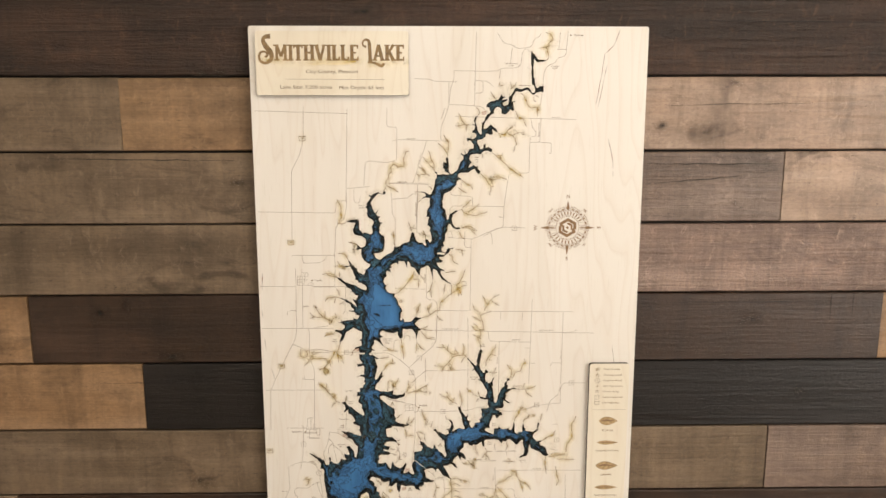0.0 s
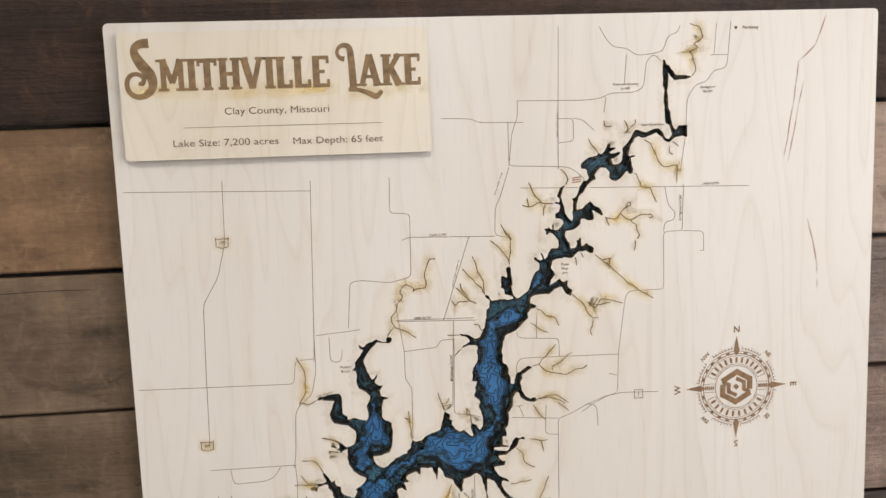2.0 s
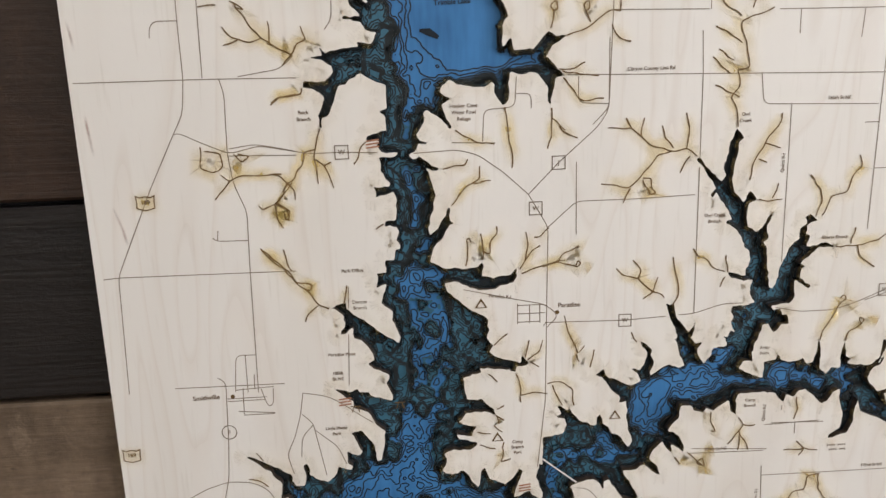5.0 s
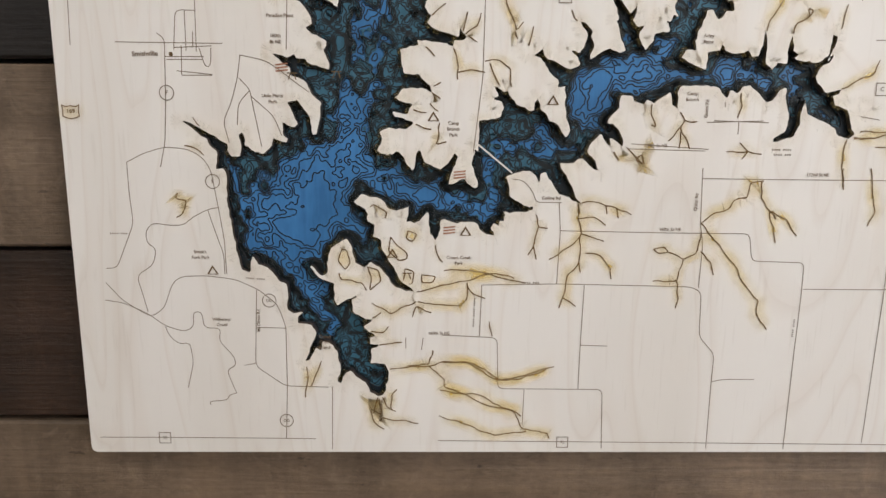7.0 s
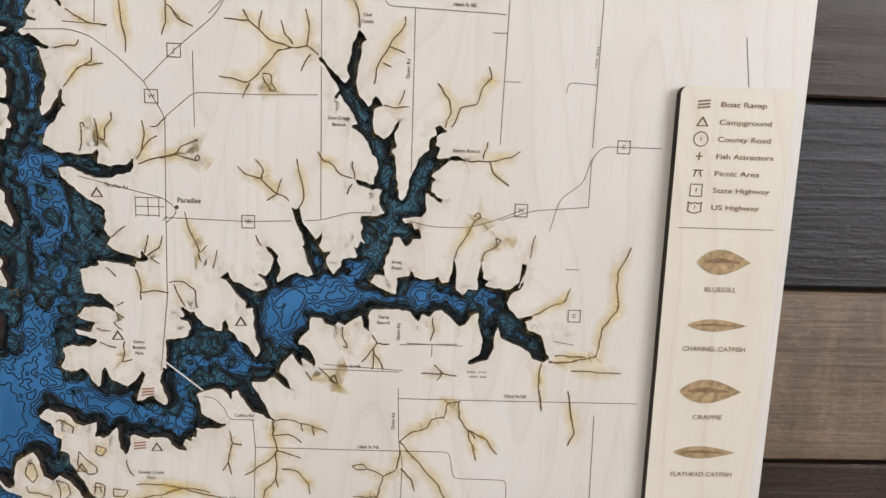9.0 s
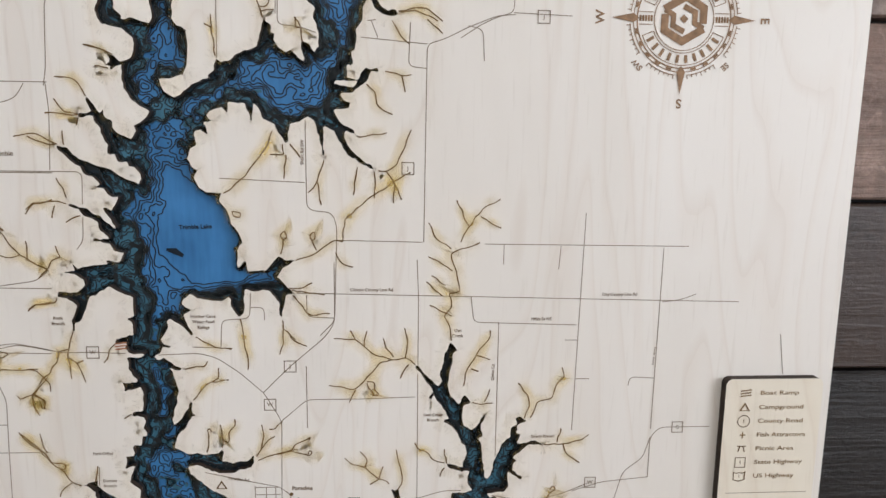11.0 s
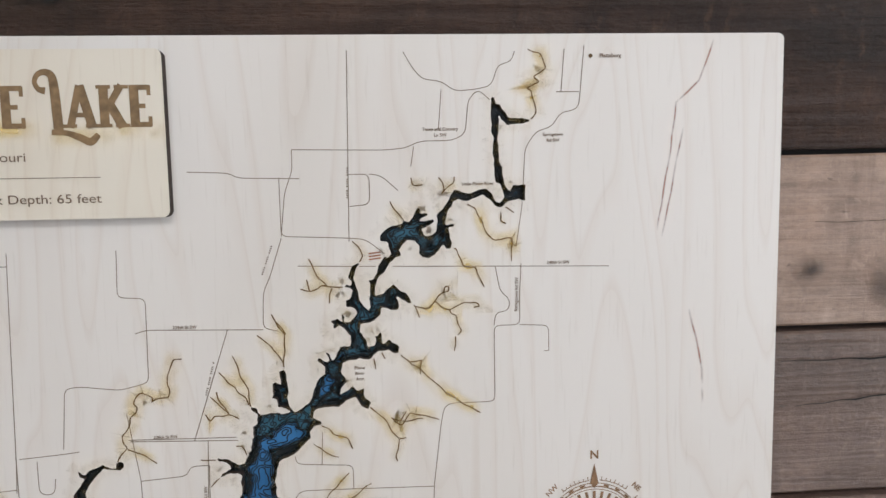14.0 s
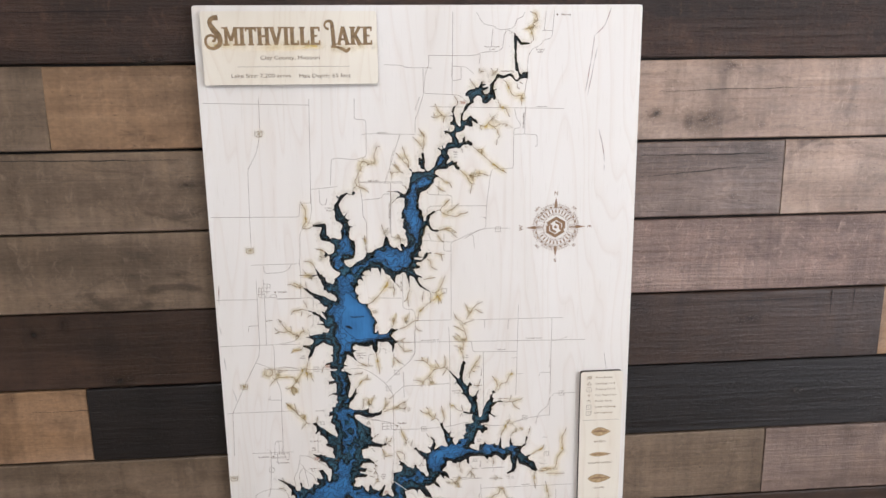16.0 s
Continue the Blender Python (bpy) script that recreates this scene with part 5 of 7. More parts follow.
def route_shield(u, v, text, parent=None, k=1.0):
    pts = [(-5, -3.6), (-3, -2.6), (0, -3.2), (3, -2.6), (5, -3.6), (4.6, 0), (4.8, 3), (2.5, 3.8), (0, 4.4), (-2.5, 3.8), (-4.8, 3), (-4.6, 0)]
    part("road_sign", strip([(u + a * k, v + b * k) for a, b in pts], 0.6, 0.35, True), UMBER, parent or board)
    lettering(text, u, v, 2.4 * k, UMBER, parent or board, 0, 0.03, 0.4)
    if parent is None:
        halo(u, v, 9)


def tent_sign(u, v, parent=None, mat=None):
    part("campground_sign", joined(strip([(u - 3, v + 2.2), (u, v - 2.6), (u + 3, v + 2.2)], 0.9, 0.35), strip([(u - 3.4, v + 2.2), (u + 3.4, v + 2.2)], 0.5, 0.38)), mat or UMBER, parent or board)


def ramp_sign(u, v, parent=None, mat=None):
    part("boat_ramp_sign", joined(*[strip([(u - 3.6, v + a), (u + 3.6, v + a - 0.8)], 0.9, 0.35) for a in (-1.4, 0.4, 2.2)]), mat or RUST, parent or board)


def table_sign(u, v, parent=None):
    part("picnic_sign", joined(strip([(u - 3, v - 1.8), (u + 3, v - 1.8)], 0.6, 0.35), strip([(u - 1, v - 1.8), (u - 2.2, v + 2)], 0.6, 0.35), strip([(u + 1, v - 1.8), (u + 2.2, v + 2)], 0.6, 0.35)), UMBER, parent or board)


def town_dot(u, v):
    part("town_dot", patch([(u + 1.3 * math.sin(k * 0.7854), v + 1.3 * math.cos(k * 0.7854)) for k in range(8)], 0.35), UMBER, board)


# roads
road((5, 127), (148, 131))
road((148, 123), (144, 250), (143, 268))
road((80, 121), (79, 169), (72, 196), (59, 218), (57, 286), (56, 333))
road((4, 284), (126, 286), (128, 267), (143, 266))
road((253, 78), (277, 79), (282, 82), (318, 83))
road((210, 123), (209, 151), (225, 152), (224, 203), (207, 207), (184, 204), (175, 205), (172, 242))
road((210, 238), (274, 239))
road((314, 66), (368, 67), (381, 66), (390, 62), (409, 62), (417, 58), (419, 38), (425, 32), (434, 40))
road((381, 10), (386, 19), (392, 26), (403, 27), (411, 33), (424, 32), (433, 30), (437, 18), (445, 16), (447, 10))
road((314, 66), (314, 78), (309, 91), (306, 117))
road((403, 32), (401, 55))
road((348, 9), (346, 121))
road((347, 81), (359, 81), (359, 99), (347, 100))
road((359, 81), (366, 82), (376, 91))
road((386, 65), (384, 77))
road((477, 9), (475, 34))
road((472, 34), (486, 34))
road((489, 7), (486, 42), (483, 45), (475, 46), (469, 55), (460, 57), (453, 67), (451, 101), (447, 127))
road((306, 82), (306, 117), (347, 119), (356, 120), (367, 129))
road((306, 118), (298, 142), (294, 150), (293, 172), (301, 174))
road((218, 173), (224, 171), (293, 173))
road((272, 172), (249, 240))
road((315, 135), (345, 136), (505, 140))
road((450, 137), (449, 156), (449, 175), (433, 175), (433, 221), (431, 223), (405, 223), (401, 226), (399, 237), (394, 276), (393, 309), (385, 311), (374, 316), (362, 324))
road((449, 175), (467, 176), (467, 192))
road((393, 309), (428, 310))
road((394, 276), (327, 275), (312, 275), (308, 279), (308, 287))
road((344, 275), (344, 260), (312, 258), (309, 256), (309, 249))
road((326, 238), (325, 259))
road((434, 138), (437, 154), (443, 159), (442, 166), (434, 167), (433, 175))
road((386, 292), (393, 294))
road((257, 240), (254, 313))
road((211, 239), (275, 241))
road((464, 192), (467, 192))
road((146, 247), (172, 245), (181, 244))
road((156, 249), (156, 268), (160, 270), (165, 269), (166, 260))
road((122, 356), (124, 346), (126, 309), (131, 303), (140, 295), (144, 277), (144, 245))
road((123, 354), (124, 370), (122, 404))
road((216, 264), (243, 262), (246, 256), (257, 256))
road((210, 222), (216, 264), (216, 288), (221, 294), (220, 341))
road((257, 256), (255, 319), (268, 320), (283, 325))
road((55, 354), (124, 354))
road((71, 355), (73, 367), (98, 366), (106, 363), (111, 355))
road((88, 405), (140, 405), (138, 446), (134, 451))
road((219, 408), (269, 410))
road((270, 373), (270, 424), (273, 427), (285, 428), (288, 436), (286, 496), (277, 505))
road((288, 445), (340, 446))
road((341, 446), (342, 328), (352, 325), (366, 318), (383, 311), (394, 310))
road((304, 316), (312, 315))
road((309, 315), (313, 325))
road((303, 325), (342, 328))
road((332, 316), (331, 341), (342, 342))
road((366, 317), (375, 319), (376, 337))
road((79, 511), (93, 509), (108, 512), (120, 515), (139, 515), (161, 516))
road((178, 517), (202, 516), (213, 519), (227, 529), (241, 542))
road((241, 542), (258, 525), (280, 506), (286, 497), (286, 459))
road((241, 542), (252, 561), (251, 606), (250, 664), (245, 708))
road((252, 561), (268, 547), (303, 547), (336, 546))
road((268, 525), (268, 566))
road((235, 478), (234, 494), (217, 495), (216, 512))
road((199, 512), (223, 513))
road((235, 487), (243, 487), (243, 495))
road((269, 479), (269, 493), (286, 494))
road((337, 457), (338, 479), (338, 616))
road((389, 497), (389, 590))
road((203, 595), (232, 602), (250, 606), (258, 613), (251, 620))
road((251, 617), (297, 618), (338, 616), (355, 611), (367, 611))
road((379, 613), (402, 618), (422, 618), (436, 614), (453, 607))
road((389, 688), (422, 689))
road((387, 705), (340, 702))
road((138, 590), (135, 649))
road((234, 606), (249, 606))
road((234, 611), (250, 611))
road((234, 616), (247, 616))
road((234, 605), (234, 617))
road((241, 606), (241, 617))
road((247, 606), (247, 617))
road((249, 619), (251, 616))
road((339, 705), (385, 706))
road((385, 689), (419, 688))
road((481, 641), (489, 641))
road((477, 685), (489, 687))
road((404, 688), (404, 696))
road((395, 674), (395, 680))
road((204, 824), (204, 831))
road((215, 824), (214, 832))
road((157, 857), (156, 900))
road((288, 445), (339, 446))
road((379, 447), (509, 448))
road((263, 478), (491, 483), (545, 484))
road((442, 427), (439, 570))
road((493, 449), (492, 570))
road((371, 480), (373, 497), (439, 499))
road((494, 484), (505, 483), (516, 479))
road((532, 569), (498, 569), (492, 576), (492, 604))
road((475, 540), (476, 534), (492, 535))
road((432, 509), (440, 509))
road((440, 535), (449, 535))
road((575, 506), (579, 533))
road((391, 447), (391, 460))
road((427, 448), (426, 463))
road((492, 576), (488, 590), (475, 600), (470, 619))
road((492, 604), (460, 607), (441, 613))
road((384.8, 722.6), (434.3, 723.0), (530.5, 723.3))
road((384.5, 716.2), (385.6, 750.2), (388.1, 763.6), (387.5, 790.8))
road((299.4, 755.1), (360.0, 756.1), (416.8, 756.5), (419.1, 771.6), (421.3, 773.8), (452.6, 774.6), (452.9, 796.3), (452.3, 830.1), (451.8, 899.5))
road((453.9, 791.6), (503.8, 791.8), (532.0, 790.1))
road((251.6, 789.6), (299.6, 788.7), (382.6, 790.3), (389.5, 793.6), (390.4, 823.0), (401.0, 834.4), (400.6, 853.3), (400.7, 899.4))
road((400.6, 853.3), (407.4, 851.5), (428.1, 851.5))
road((298.0, 737.7), (299.4, 755.7), (298.3, 788.7))
road((315.7, 789.5), (314.9, 828.7), (314.7, 858.5))
road((314.9, 828.7), (332.0, 829.3))
road((250.6, 823.0), (251.6, 789.6))
road((226.8, 822.2), (261.9, 823.9), (263.0, 858.1), (330.4, 858.5), (331.8, 899.3))
road((280.0, 858.4), (279.4, 882.7))
road((224.9, 894.0), (393.0, 895.5), (532.7, 896.9))
road((504.4, 731.5), (505.2, 791.8), (503.4, 895.0))
road((263.0, 723.0), (275.9, 724.2), (282.3, 732.0), (283.6, 737.7), (299.3, 737.7))
road((36.1, 645.4), (98.2, 645.8))
road((60.4, 640.3), (64.8, 643.3), (63.0, 679.9), (61.0, 703.0), (57.3, 717.5))
road((37.3, 714.8), (47.5, 709.4), (60.7, 705.5), (74.4, 706.8), (82.5, 711.4), (87.2, 718.9), (90.5, 741.7), (93.1, 761.7), (93.4, 783.2))
road((37.3, 714.8), (37.3, 733.1), (38.4, 751.8), (26.4, 779.4), (19.7, 779.9))
road((91.1, 741.7), (83.9, 742.9), (73.6, 748.4), (68.8, 752.8), (58.9, 752.8), (50.4, 751.3), (45.5, 756.2), (45.7, 764.0), (51.3, 767.4), (48.6, 777.6), (38.0, 784.4), (40.2, 793.6), (43.2, 807.5))
road((83.9, 742.9), (88.0, 757.2), (92.3, 770.7), (92.3, 783.2))
road((18.6, 789.0), (28.3, 800.5), (45.0, 811.0), (53.5, 805.1), (59.6, 789.0), (65.5, 784.8), (81.1, 784.3), (98.6, 786.6), (112.5, 793.0), (124.1, 802.8), (128.7, 816.8), (128.2, 856.4))
road((17.3, 800.1), (28.2, 801.7), (43.0, 808.6), (53.4, 816.8), (65.4, 820.4), (71.3, 816.8), (71.1, 807.5), (76.7, 807.5), (77.5, 818.0), (88.1, 818.0), (86.2, 826.3), (95.5, 837.0), (96.1, 843.1), (90.2, 845.5), (93.8, 856.4), (95.7, 861.3))
road((95.7, 861.3), (91.0, 862.5), (89.5, 866.2), (78.0, 866.9), (78.9, 869.4))
road((53.4, 816.8), (55.0, 822.7), (61.2, 828.7), (68.0, 827.5), (69.5, 840.6), (65.1, 857.6))
road((111.4, 793.0), (108.6, 843.1), (127.0, 856.4), (154.5, 857.2))
road((101.8, 842.6), (109.4, 841.1))
road((110.6, 817.5), (129.3, 818.0))
road((6.1, 891.7), (44.4, 891.8), (119.9, 892.4), (145.5, 892.7))
road((128.2, 856.4), (126.4, 892.4))
road((108.0, 652.2), (105.8, 665.4), (101.4, 679.8), (96.2, 690.2), (99.3, 702.9))
road((106.8, 665.4), (112.6, 671.5), (113.3, 675.6), (118.4, 704.9))
road((112.5, 672.5), (105.6, 679.8), (104.5, 692.3))
road((113.3, 675.6), (126.2, 687.0), (130.6, 698.5))
road((108.0, 652.2), (122.3, 655.1), (130.3, 660.2), (142.2, 669.3), (154.3, 677.5))
road((69.9, 648.3), (91.8, 647.2))
road((64.2, 653.4), (87.1, 653.3))
road((65.1, 655.0), (85.9, 654.9))
road((70.6, 661.4), (91.3, 663.4))
road((73.5, 663.9), (91.3, 663.8))
road((74.2, 647.3), (73.5, 663.5))
road((81.2, 639.2), (80.9, 648.3))
road((84.4, 648.2), (87.5, 659.3), (90.8, 658.3), (91.3, 648.2))
road((2.6, 404.4), (30.6, 404.7), (59.4, 405.3))
road((59.9, 375.9), (59.8, 405.3), (58.8, 444.0), (58.8, 474.4), (56.5, 492.0), (50.3, 503.0), (34.9, 531.9), (12.6, 578.7), (10.1, 647.4))
road((2.3, 474.4), (58.8, 474.4), (78.4, 474.5), (117.8, 475.1))
road((70.2, 376.3), (70.2, 402.6), (68.7, 473.8))
road((77.3, 474.9), (79.2, 482.1), (78.0, 513.6), (79.8, 529.8), (85.6, 545.4), (84.4, 578.8), (82.8, 650.4))
road((50.3, 502.5), (53.7, 501.8), (64.2, 507.1), (79.1, 513.6), (95.0, 509.9), (114.8, 513.7))
road((77.9, 514.7), (114.6, 515.6))
road((4.5, 579.8), (12.5, 579.1), (86.6, 579.5), (109.6, 579.7))
road((58.8, 444.7), (47.0, 444.6), (44.5, 447.7), (43.9, 453.0))
road((87.2, 473.6), (98.3, 471.9), (109.4, 470.3), (116.5, 464.0))
road((65.7, 559.1), (68.2, 561.0), (84.8, 561.2))
road((69.0, 555.0), (68.2, 561.0))
road((69.8, 649.5), (71.9, 627.3), (83.6, 627.6))
road((77.2, 627.6), (76.9, 650.0))
road((62.4, 387.7), (79.4, 388.3))
road((61.7, 393.7), (78.2, 394.0))
road((60.3, 397.3), (70.7, 397.8))
road((62.2, 402.7), (87.4, 402.9), (88.2, 405.8), (123.2, 405.8))
road((66.9, 388.3), (66.0, 402.5))
road((70.6, 382.4), (80.0, 382.3), (79.2, 388.3))
road((75.4, 382.1), (73.6, 397.7))
road((70.2, 402.6), (74.2, 398.7))
road((79.0, 403.0), (79.4, 398.5), (87.4, 398.8), (87.4, 402.9))
road((62.8, 387.7), (62.2, 402.3))
# creeks
creek((308.4, 738.5), (318.8, 737.1), (326.7, 739.7), (333.3, 741.0), (342.5, 745.0))
creek((333.3, 741.0), (334.7, 747.1))
creek((326.7, 739.7), (327.6, 744.5))
creek((309.8, 747.7), (319.0, 746.3), (327.0, 751.6))
creek((309.7, 738.5), (309.8, 747.7), (312.6, 757.0), (307.4, 763.7), (298.2, 770.4), (292.9, 773.2))
creek((312.6, 757.0), (320.5, 759.6), (326.4, 761.5))
creek((312.0, 757.0), (311.5, 775.8), (304.9, 782.7), (302.9, 796.4), (300.3, 804.2))
creek((302.4, 797.8), (311.0, 803.4))
creek((311.5, 774.5), (312.9, 781.3))
creek((315.4, 769.1), (324.7, 770.4), (331.5, 778.5), (332.2, 785.4))
creek((281.0, 741.9), (284.9, 746.4), (285.7, 753.0), (291.5, 753.6))
creek((285.7, 753.0), (283.1, 765.1), (279.7, 770.5))
creek((283.1, 765.1), (285.0, 773.2))
creek((386.1, 750.2), (393.7, 743.5), (402.7, 740.9), (405.0, 735.6), (412.8, 734.3), (414.1, 725.2), (422.6, 723.8))
creek((421.3, 723.8), (421.5, 734.3), (427.8, 742.2), (432.1, 747.4))
creek((427.8, 742.2), (431.3, 755.4), (433.1, 762.1))
creek((429.1, 742.2), (438.7, 747.4), (446.0, 757.6))
creek((386.1, 750.2), (393.1, 758.2), (400.1, 766.2), (408.6, 775.7), (414.6, 786.7), (420.4, 793.5), (426.2, 799.1), (425.3, 807.5), (432.8, 818.2))
creek((357.7, 766.3), (360.4, 769.0), (367.1, 768.4), (364.3, 764.9), (357.7, 766.3))
creek((367.1, 768.4), (376.5, 773.0), (384.3, 769.0), (386.4, 755.5))
creek((376.5, 773.0), (373.1, 786.7), (358.4, 786.7))
creek((373.1, 785.9), (375.4, 797.7), (373.8, 804.1))
creek((386.9, 767.6), (393.9, 774.4), (396.2, 782.6))
creek((470.2, 715.9), (471.9, 728.9))
creek((487.1, 715.9), (489.9, 731.5), (493.1, 742.0), (489.2, 751.3))
creek((226.3, 840.2), (242.7, 840.2), (261.6, 851.7), (269.9, 852.3), (286.3, 846.8), (298.6, 843.1))
creek((225.8, 859.0), (242.3, 861.9), (255.9, 869.3), (273.9, 873.7), (279.4, 885.7), (296.1, 888.7), (297.0, 892.3))
creek((225.4, 876.7), (241.9, 882.6), (261.3, 890.2), (282.2, 887.2))
creek((256.7, 813.2), (258.7, 823.0))
creek((227.9, 780.6), (243.8, 780.0), (257.0, 782.7), (267.6, 786.0), (278.3, 788.2))
creek((78.4, 688.2), (81.2, 692.4), (83.1, 694.5))
creek((72.5, 704.6), (78.8, 706.1), (83.7, 710.4))
creek((66.4, 733.0), (65.0, 736.3), (71.4, 737.4), (68.3, 746.2), (64.9, 748.0))
creek((64.0, 509.4), (62.8, 520.7), (69.2, 523.4), (75.1, 520.3), (74.2, 513.3), (65.9, 511.8))
creek((81.3, 513.7), (85.3, 518.5), (89.6, 515.3), (83.5, 513.9))
creek((73.5, 524.8), (77.7, 528.5), (84.7, 525.4), (93.6, 525.9), (106.0, 525.5))
creek((77.7, 528.5), (69.3, 538.1))
creek((86.4, 435.7), (93.5, 440.3), (89.3, 439.0))
creek((88.5, 436.8), (94.1, 445.7), (100.9, 454.6), (110.2, 460.5), (116.5, 464.0))
creek((81.4, 448.3), (85.8, 453.9), (95.3, 456.5), (100.9, 454.6))
creek((81.1, 457.6), (88.9, 455.1))
creek((104.9, 446.1), (105.0, 457.0))
creek((106.2, 430.2), (111.0, 424.1), (122.0, 421.4))
creek((70.1, 438.2), (75.6, 437.3), (79.2, 437.5))
creek((103.0, 488.8), (108.2, 484.6), (117.1, 484.0))
creek((92.2, 542.2), (94.2, 544.7), (101.3, 541.6), (101.7, 549.9), (104.7, 555.3))
creek((101.3, 541.6), (108.9, 545.5), (107.7, 551.4))
creek((101.3, 541.6), (111.2, 530.4))
creek((92.3, 567.2), (100.8, 575.0), (109.1, 586.5))
creek((103.7, 567.2), (105.3, 576.5), (107.4, 579.6))
creek((371.0, 97.5), (373.3, 102.2), (376.4, 105.3), (379.1, 109.1))
creek((383.9, 83.6), (384.6, 87.8), (386.9, 88.6), (390.9, 87.9))
creek((400.4, 83.7), (402.7, 86.5), (403.8, 91.1), (401.9, 93.8))
creek((409.9, 83.5), (409.6, 87.3), (406.7, 88.8), (402.7, 92.6))
creek((347.7, 120.9), (351.5, 124.1), (354.0, 129.5), (352.0, 133.4))
creek((321.5, 130.8), (324.4, 137.5), (326.5, 142.2), (330.4, 145.4), (331.8, 147.8))
creek((316.1, 149.0), (321.5, 150.7), (326.3, 149.2), (328.7, 146.9), (331.8, 147.8), (335.8, 148.3), (341.3, 148.5))
creek((319.9, 143.3), (321.5, 150.7))
creek((333.1, 158.0), (333.3, 152.5), (334.9, 149.4))
creek((382.5, 160.0), (384.8, 161.6), (388.0, 162.5), (392.9, 163.4), (396.2, 159.5), (399.5, 154.8), (402.7, 153.3), (405.6, 152.6), (405.2, 149.4), (402.8, 150.1), (402.4, 153.3))
creek((384.8, 161.6), (387.1, 168.5))
creek((397.0, 158.7), (401.0, 162.8), (405.8, 164.5), (409.9, 162.2), (414.8, 159.9), (422.1, 160.1), (424.6, 162.6), (420.5, 163.3))
creek((405.8, 164.5), (406.6, 166.9), (409.9, 167.8), (410.3, 172.7), (413.0, 177.6), (410.6, 179.9))
creek((407.1, 126.6), (410.3, 126.7), (411.8, 131.4), (414.2, 137.4), (422.3, 138.7), (424.7, 145.8), (427.1, 150.7))
creek((298.2, 163.8), (300.4, 168.2), (304.1, 172.3), (306.3, 176.3))
creek((437.7, 103.0), (437.7, 110.8), (441.0, 112.4))
creek((441.0, 102.3), (445.8, 105.8))
creek((415.3, 98.9), (422.5, 102.8), (426.5, 110.6), (428.8, 117.6), (433.7, 122.4), (444.2, 121.0), (445.0, 124.2), (444.2, 131.2), (444.2, 135.2))
creek((289.1, 176.3), (292.6, 179.2), (297.0, 183.0), (301.3, 188.7), (303.9, 193.5))
creek((273.9, 188.3), (276.3, 193.5), (277.8, 201.1), (280.3, 204.9), (282.8, 209.7), (282.6, 214.4), (283.3, 220.1))
creek((265.6, 198.4), (268.6, 201.7), (271.1, 205.5), (274.7, 207.5), (276.3, 211.3), (280.8, 214.3), (282.4, 219.1))
creek((263.5, 210.3), (264.2, 214.7), (268.5, 220.5), (270.1, 224.3))
creek((259.7, 213.2), (264.0, 217.5), (270.2, 223.4))
creek((256.3, 223.8), (258.8, 228.7), (261.8, 225.0), (267.3, 225.6), (270.1, 224.3), (274.6, 226.4), (276.4, 227.8))
creek((300.4, 168.3), (302.1, 172.1), (305.6, 175.8), (304.6, 198.2))
creek((244.0, 189.2), (239.3, 189.1), (237.2, 194.2), (235.1, 199.7), (234.8, 204.3), (236.3, 208.1), (235.1, 212.7), (226.9, 213.4), (225.0, 215.2))
creek((225.0, 215.2), (226.1, 212.4), (222.6, 210.4), (219.1, 208.8), (216.2, 211.2), (214.1, 215.8), (216.7, 217.7), (215.5, 221.4), (211.7, 224.1), (211.8, 227.9), (209.3, 232.5), (206.4, 235.2), (207.0, 240.0), (209.5, 242.9), (205.6, 246.5), (202.4, 253.1))
creek((209.4, 243.8), (215.6, 246.4), (221.7, 250.1), (226.1, 253.1))
creek((273.7, 244.5), (277.4, 244.7), (279.1, 248.6), (279.9, 250.6))
creek((251.9, 252.3), (255.6, 252.8), (263.0, 253.3))
creek((257.4, 269.6), (261.4, 265.3), (264.3, 263.8))
creek((325.6, 234.0), (330.3, 236.1), (333.0, 240.1), (341.4, 242.4), (344.1, 249.3))
creek((318.3, 242.4), (321.4, 246.4), (326.9, 250.5), (335.3, 254.4))
creek((355.8, 223.6), (359.9, 227.6), (365.5, 232.6), (368.2, 239.5), (372.9, 244.6), (377.4, 243.8))
creek((372.9, 244.6), (372.4, 250.4), (370.4, 255.3), (371.7, 258.6))
creek((368.4, 230.8), (374.1, 233.3), (377.7, 227.3))
creek((319.1, 282.6), (326.8, 281.0), (329.8, 276.2), (335.8, 270.5), (341.3, 264.8))
creek((326.8, 281.0), (331.4, 286.2), (337.1, 288.4), (350.6, 290.7), (356.5, 287.3), (363.3, 286.7), (367.2, 283.8))
creek((338.1, 286.5), (337.3, 283.4), (345.1, 279.8), (351.0, 274.1), (354.9, 272.3))
creek((359.0, 189.5), (359.7, 199.9))
creek((372.2, 191.2), (372.0, 197.4))
creek((363.7, 189.6), (365.5, 193.4))
creek((242.2, 299.9), (243.1, 304.5), (245.3, 309.5), (246.7, 315.3))
creek((244.5, 309.5), (249.4, 309.2), (251.2, 304.9))
creek((246.0, 312.0), (253.4, 310.9))
creek((217.5, 314.2), (217.9, 320.9), (219.0, 331.0), (219.4, 337.7))
creek((213.6, 319.5), (217.9, 321.7))
creek((264.8, 314.7), (268.7, 320.6), (265.4, 320.6), (265.6, 314.7))
creek((268.7, 320.6), (269.3, 328.2))
creek((319.7, 312.7), (324.6, 320.4), (326.3, 323.8), (331.3, 328.2))
creek((145.6, 332.5), (155.0, 334.8), (159.6, 337.2))
creek((150.9, 345.1), (158.9, 345.6))
creek((146.4, 332.6), (154.1, 334.7), (161.6, 337.9))
creek((151.3, 344.5), (160.2, 344.1))
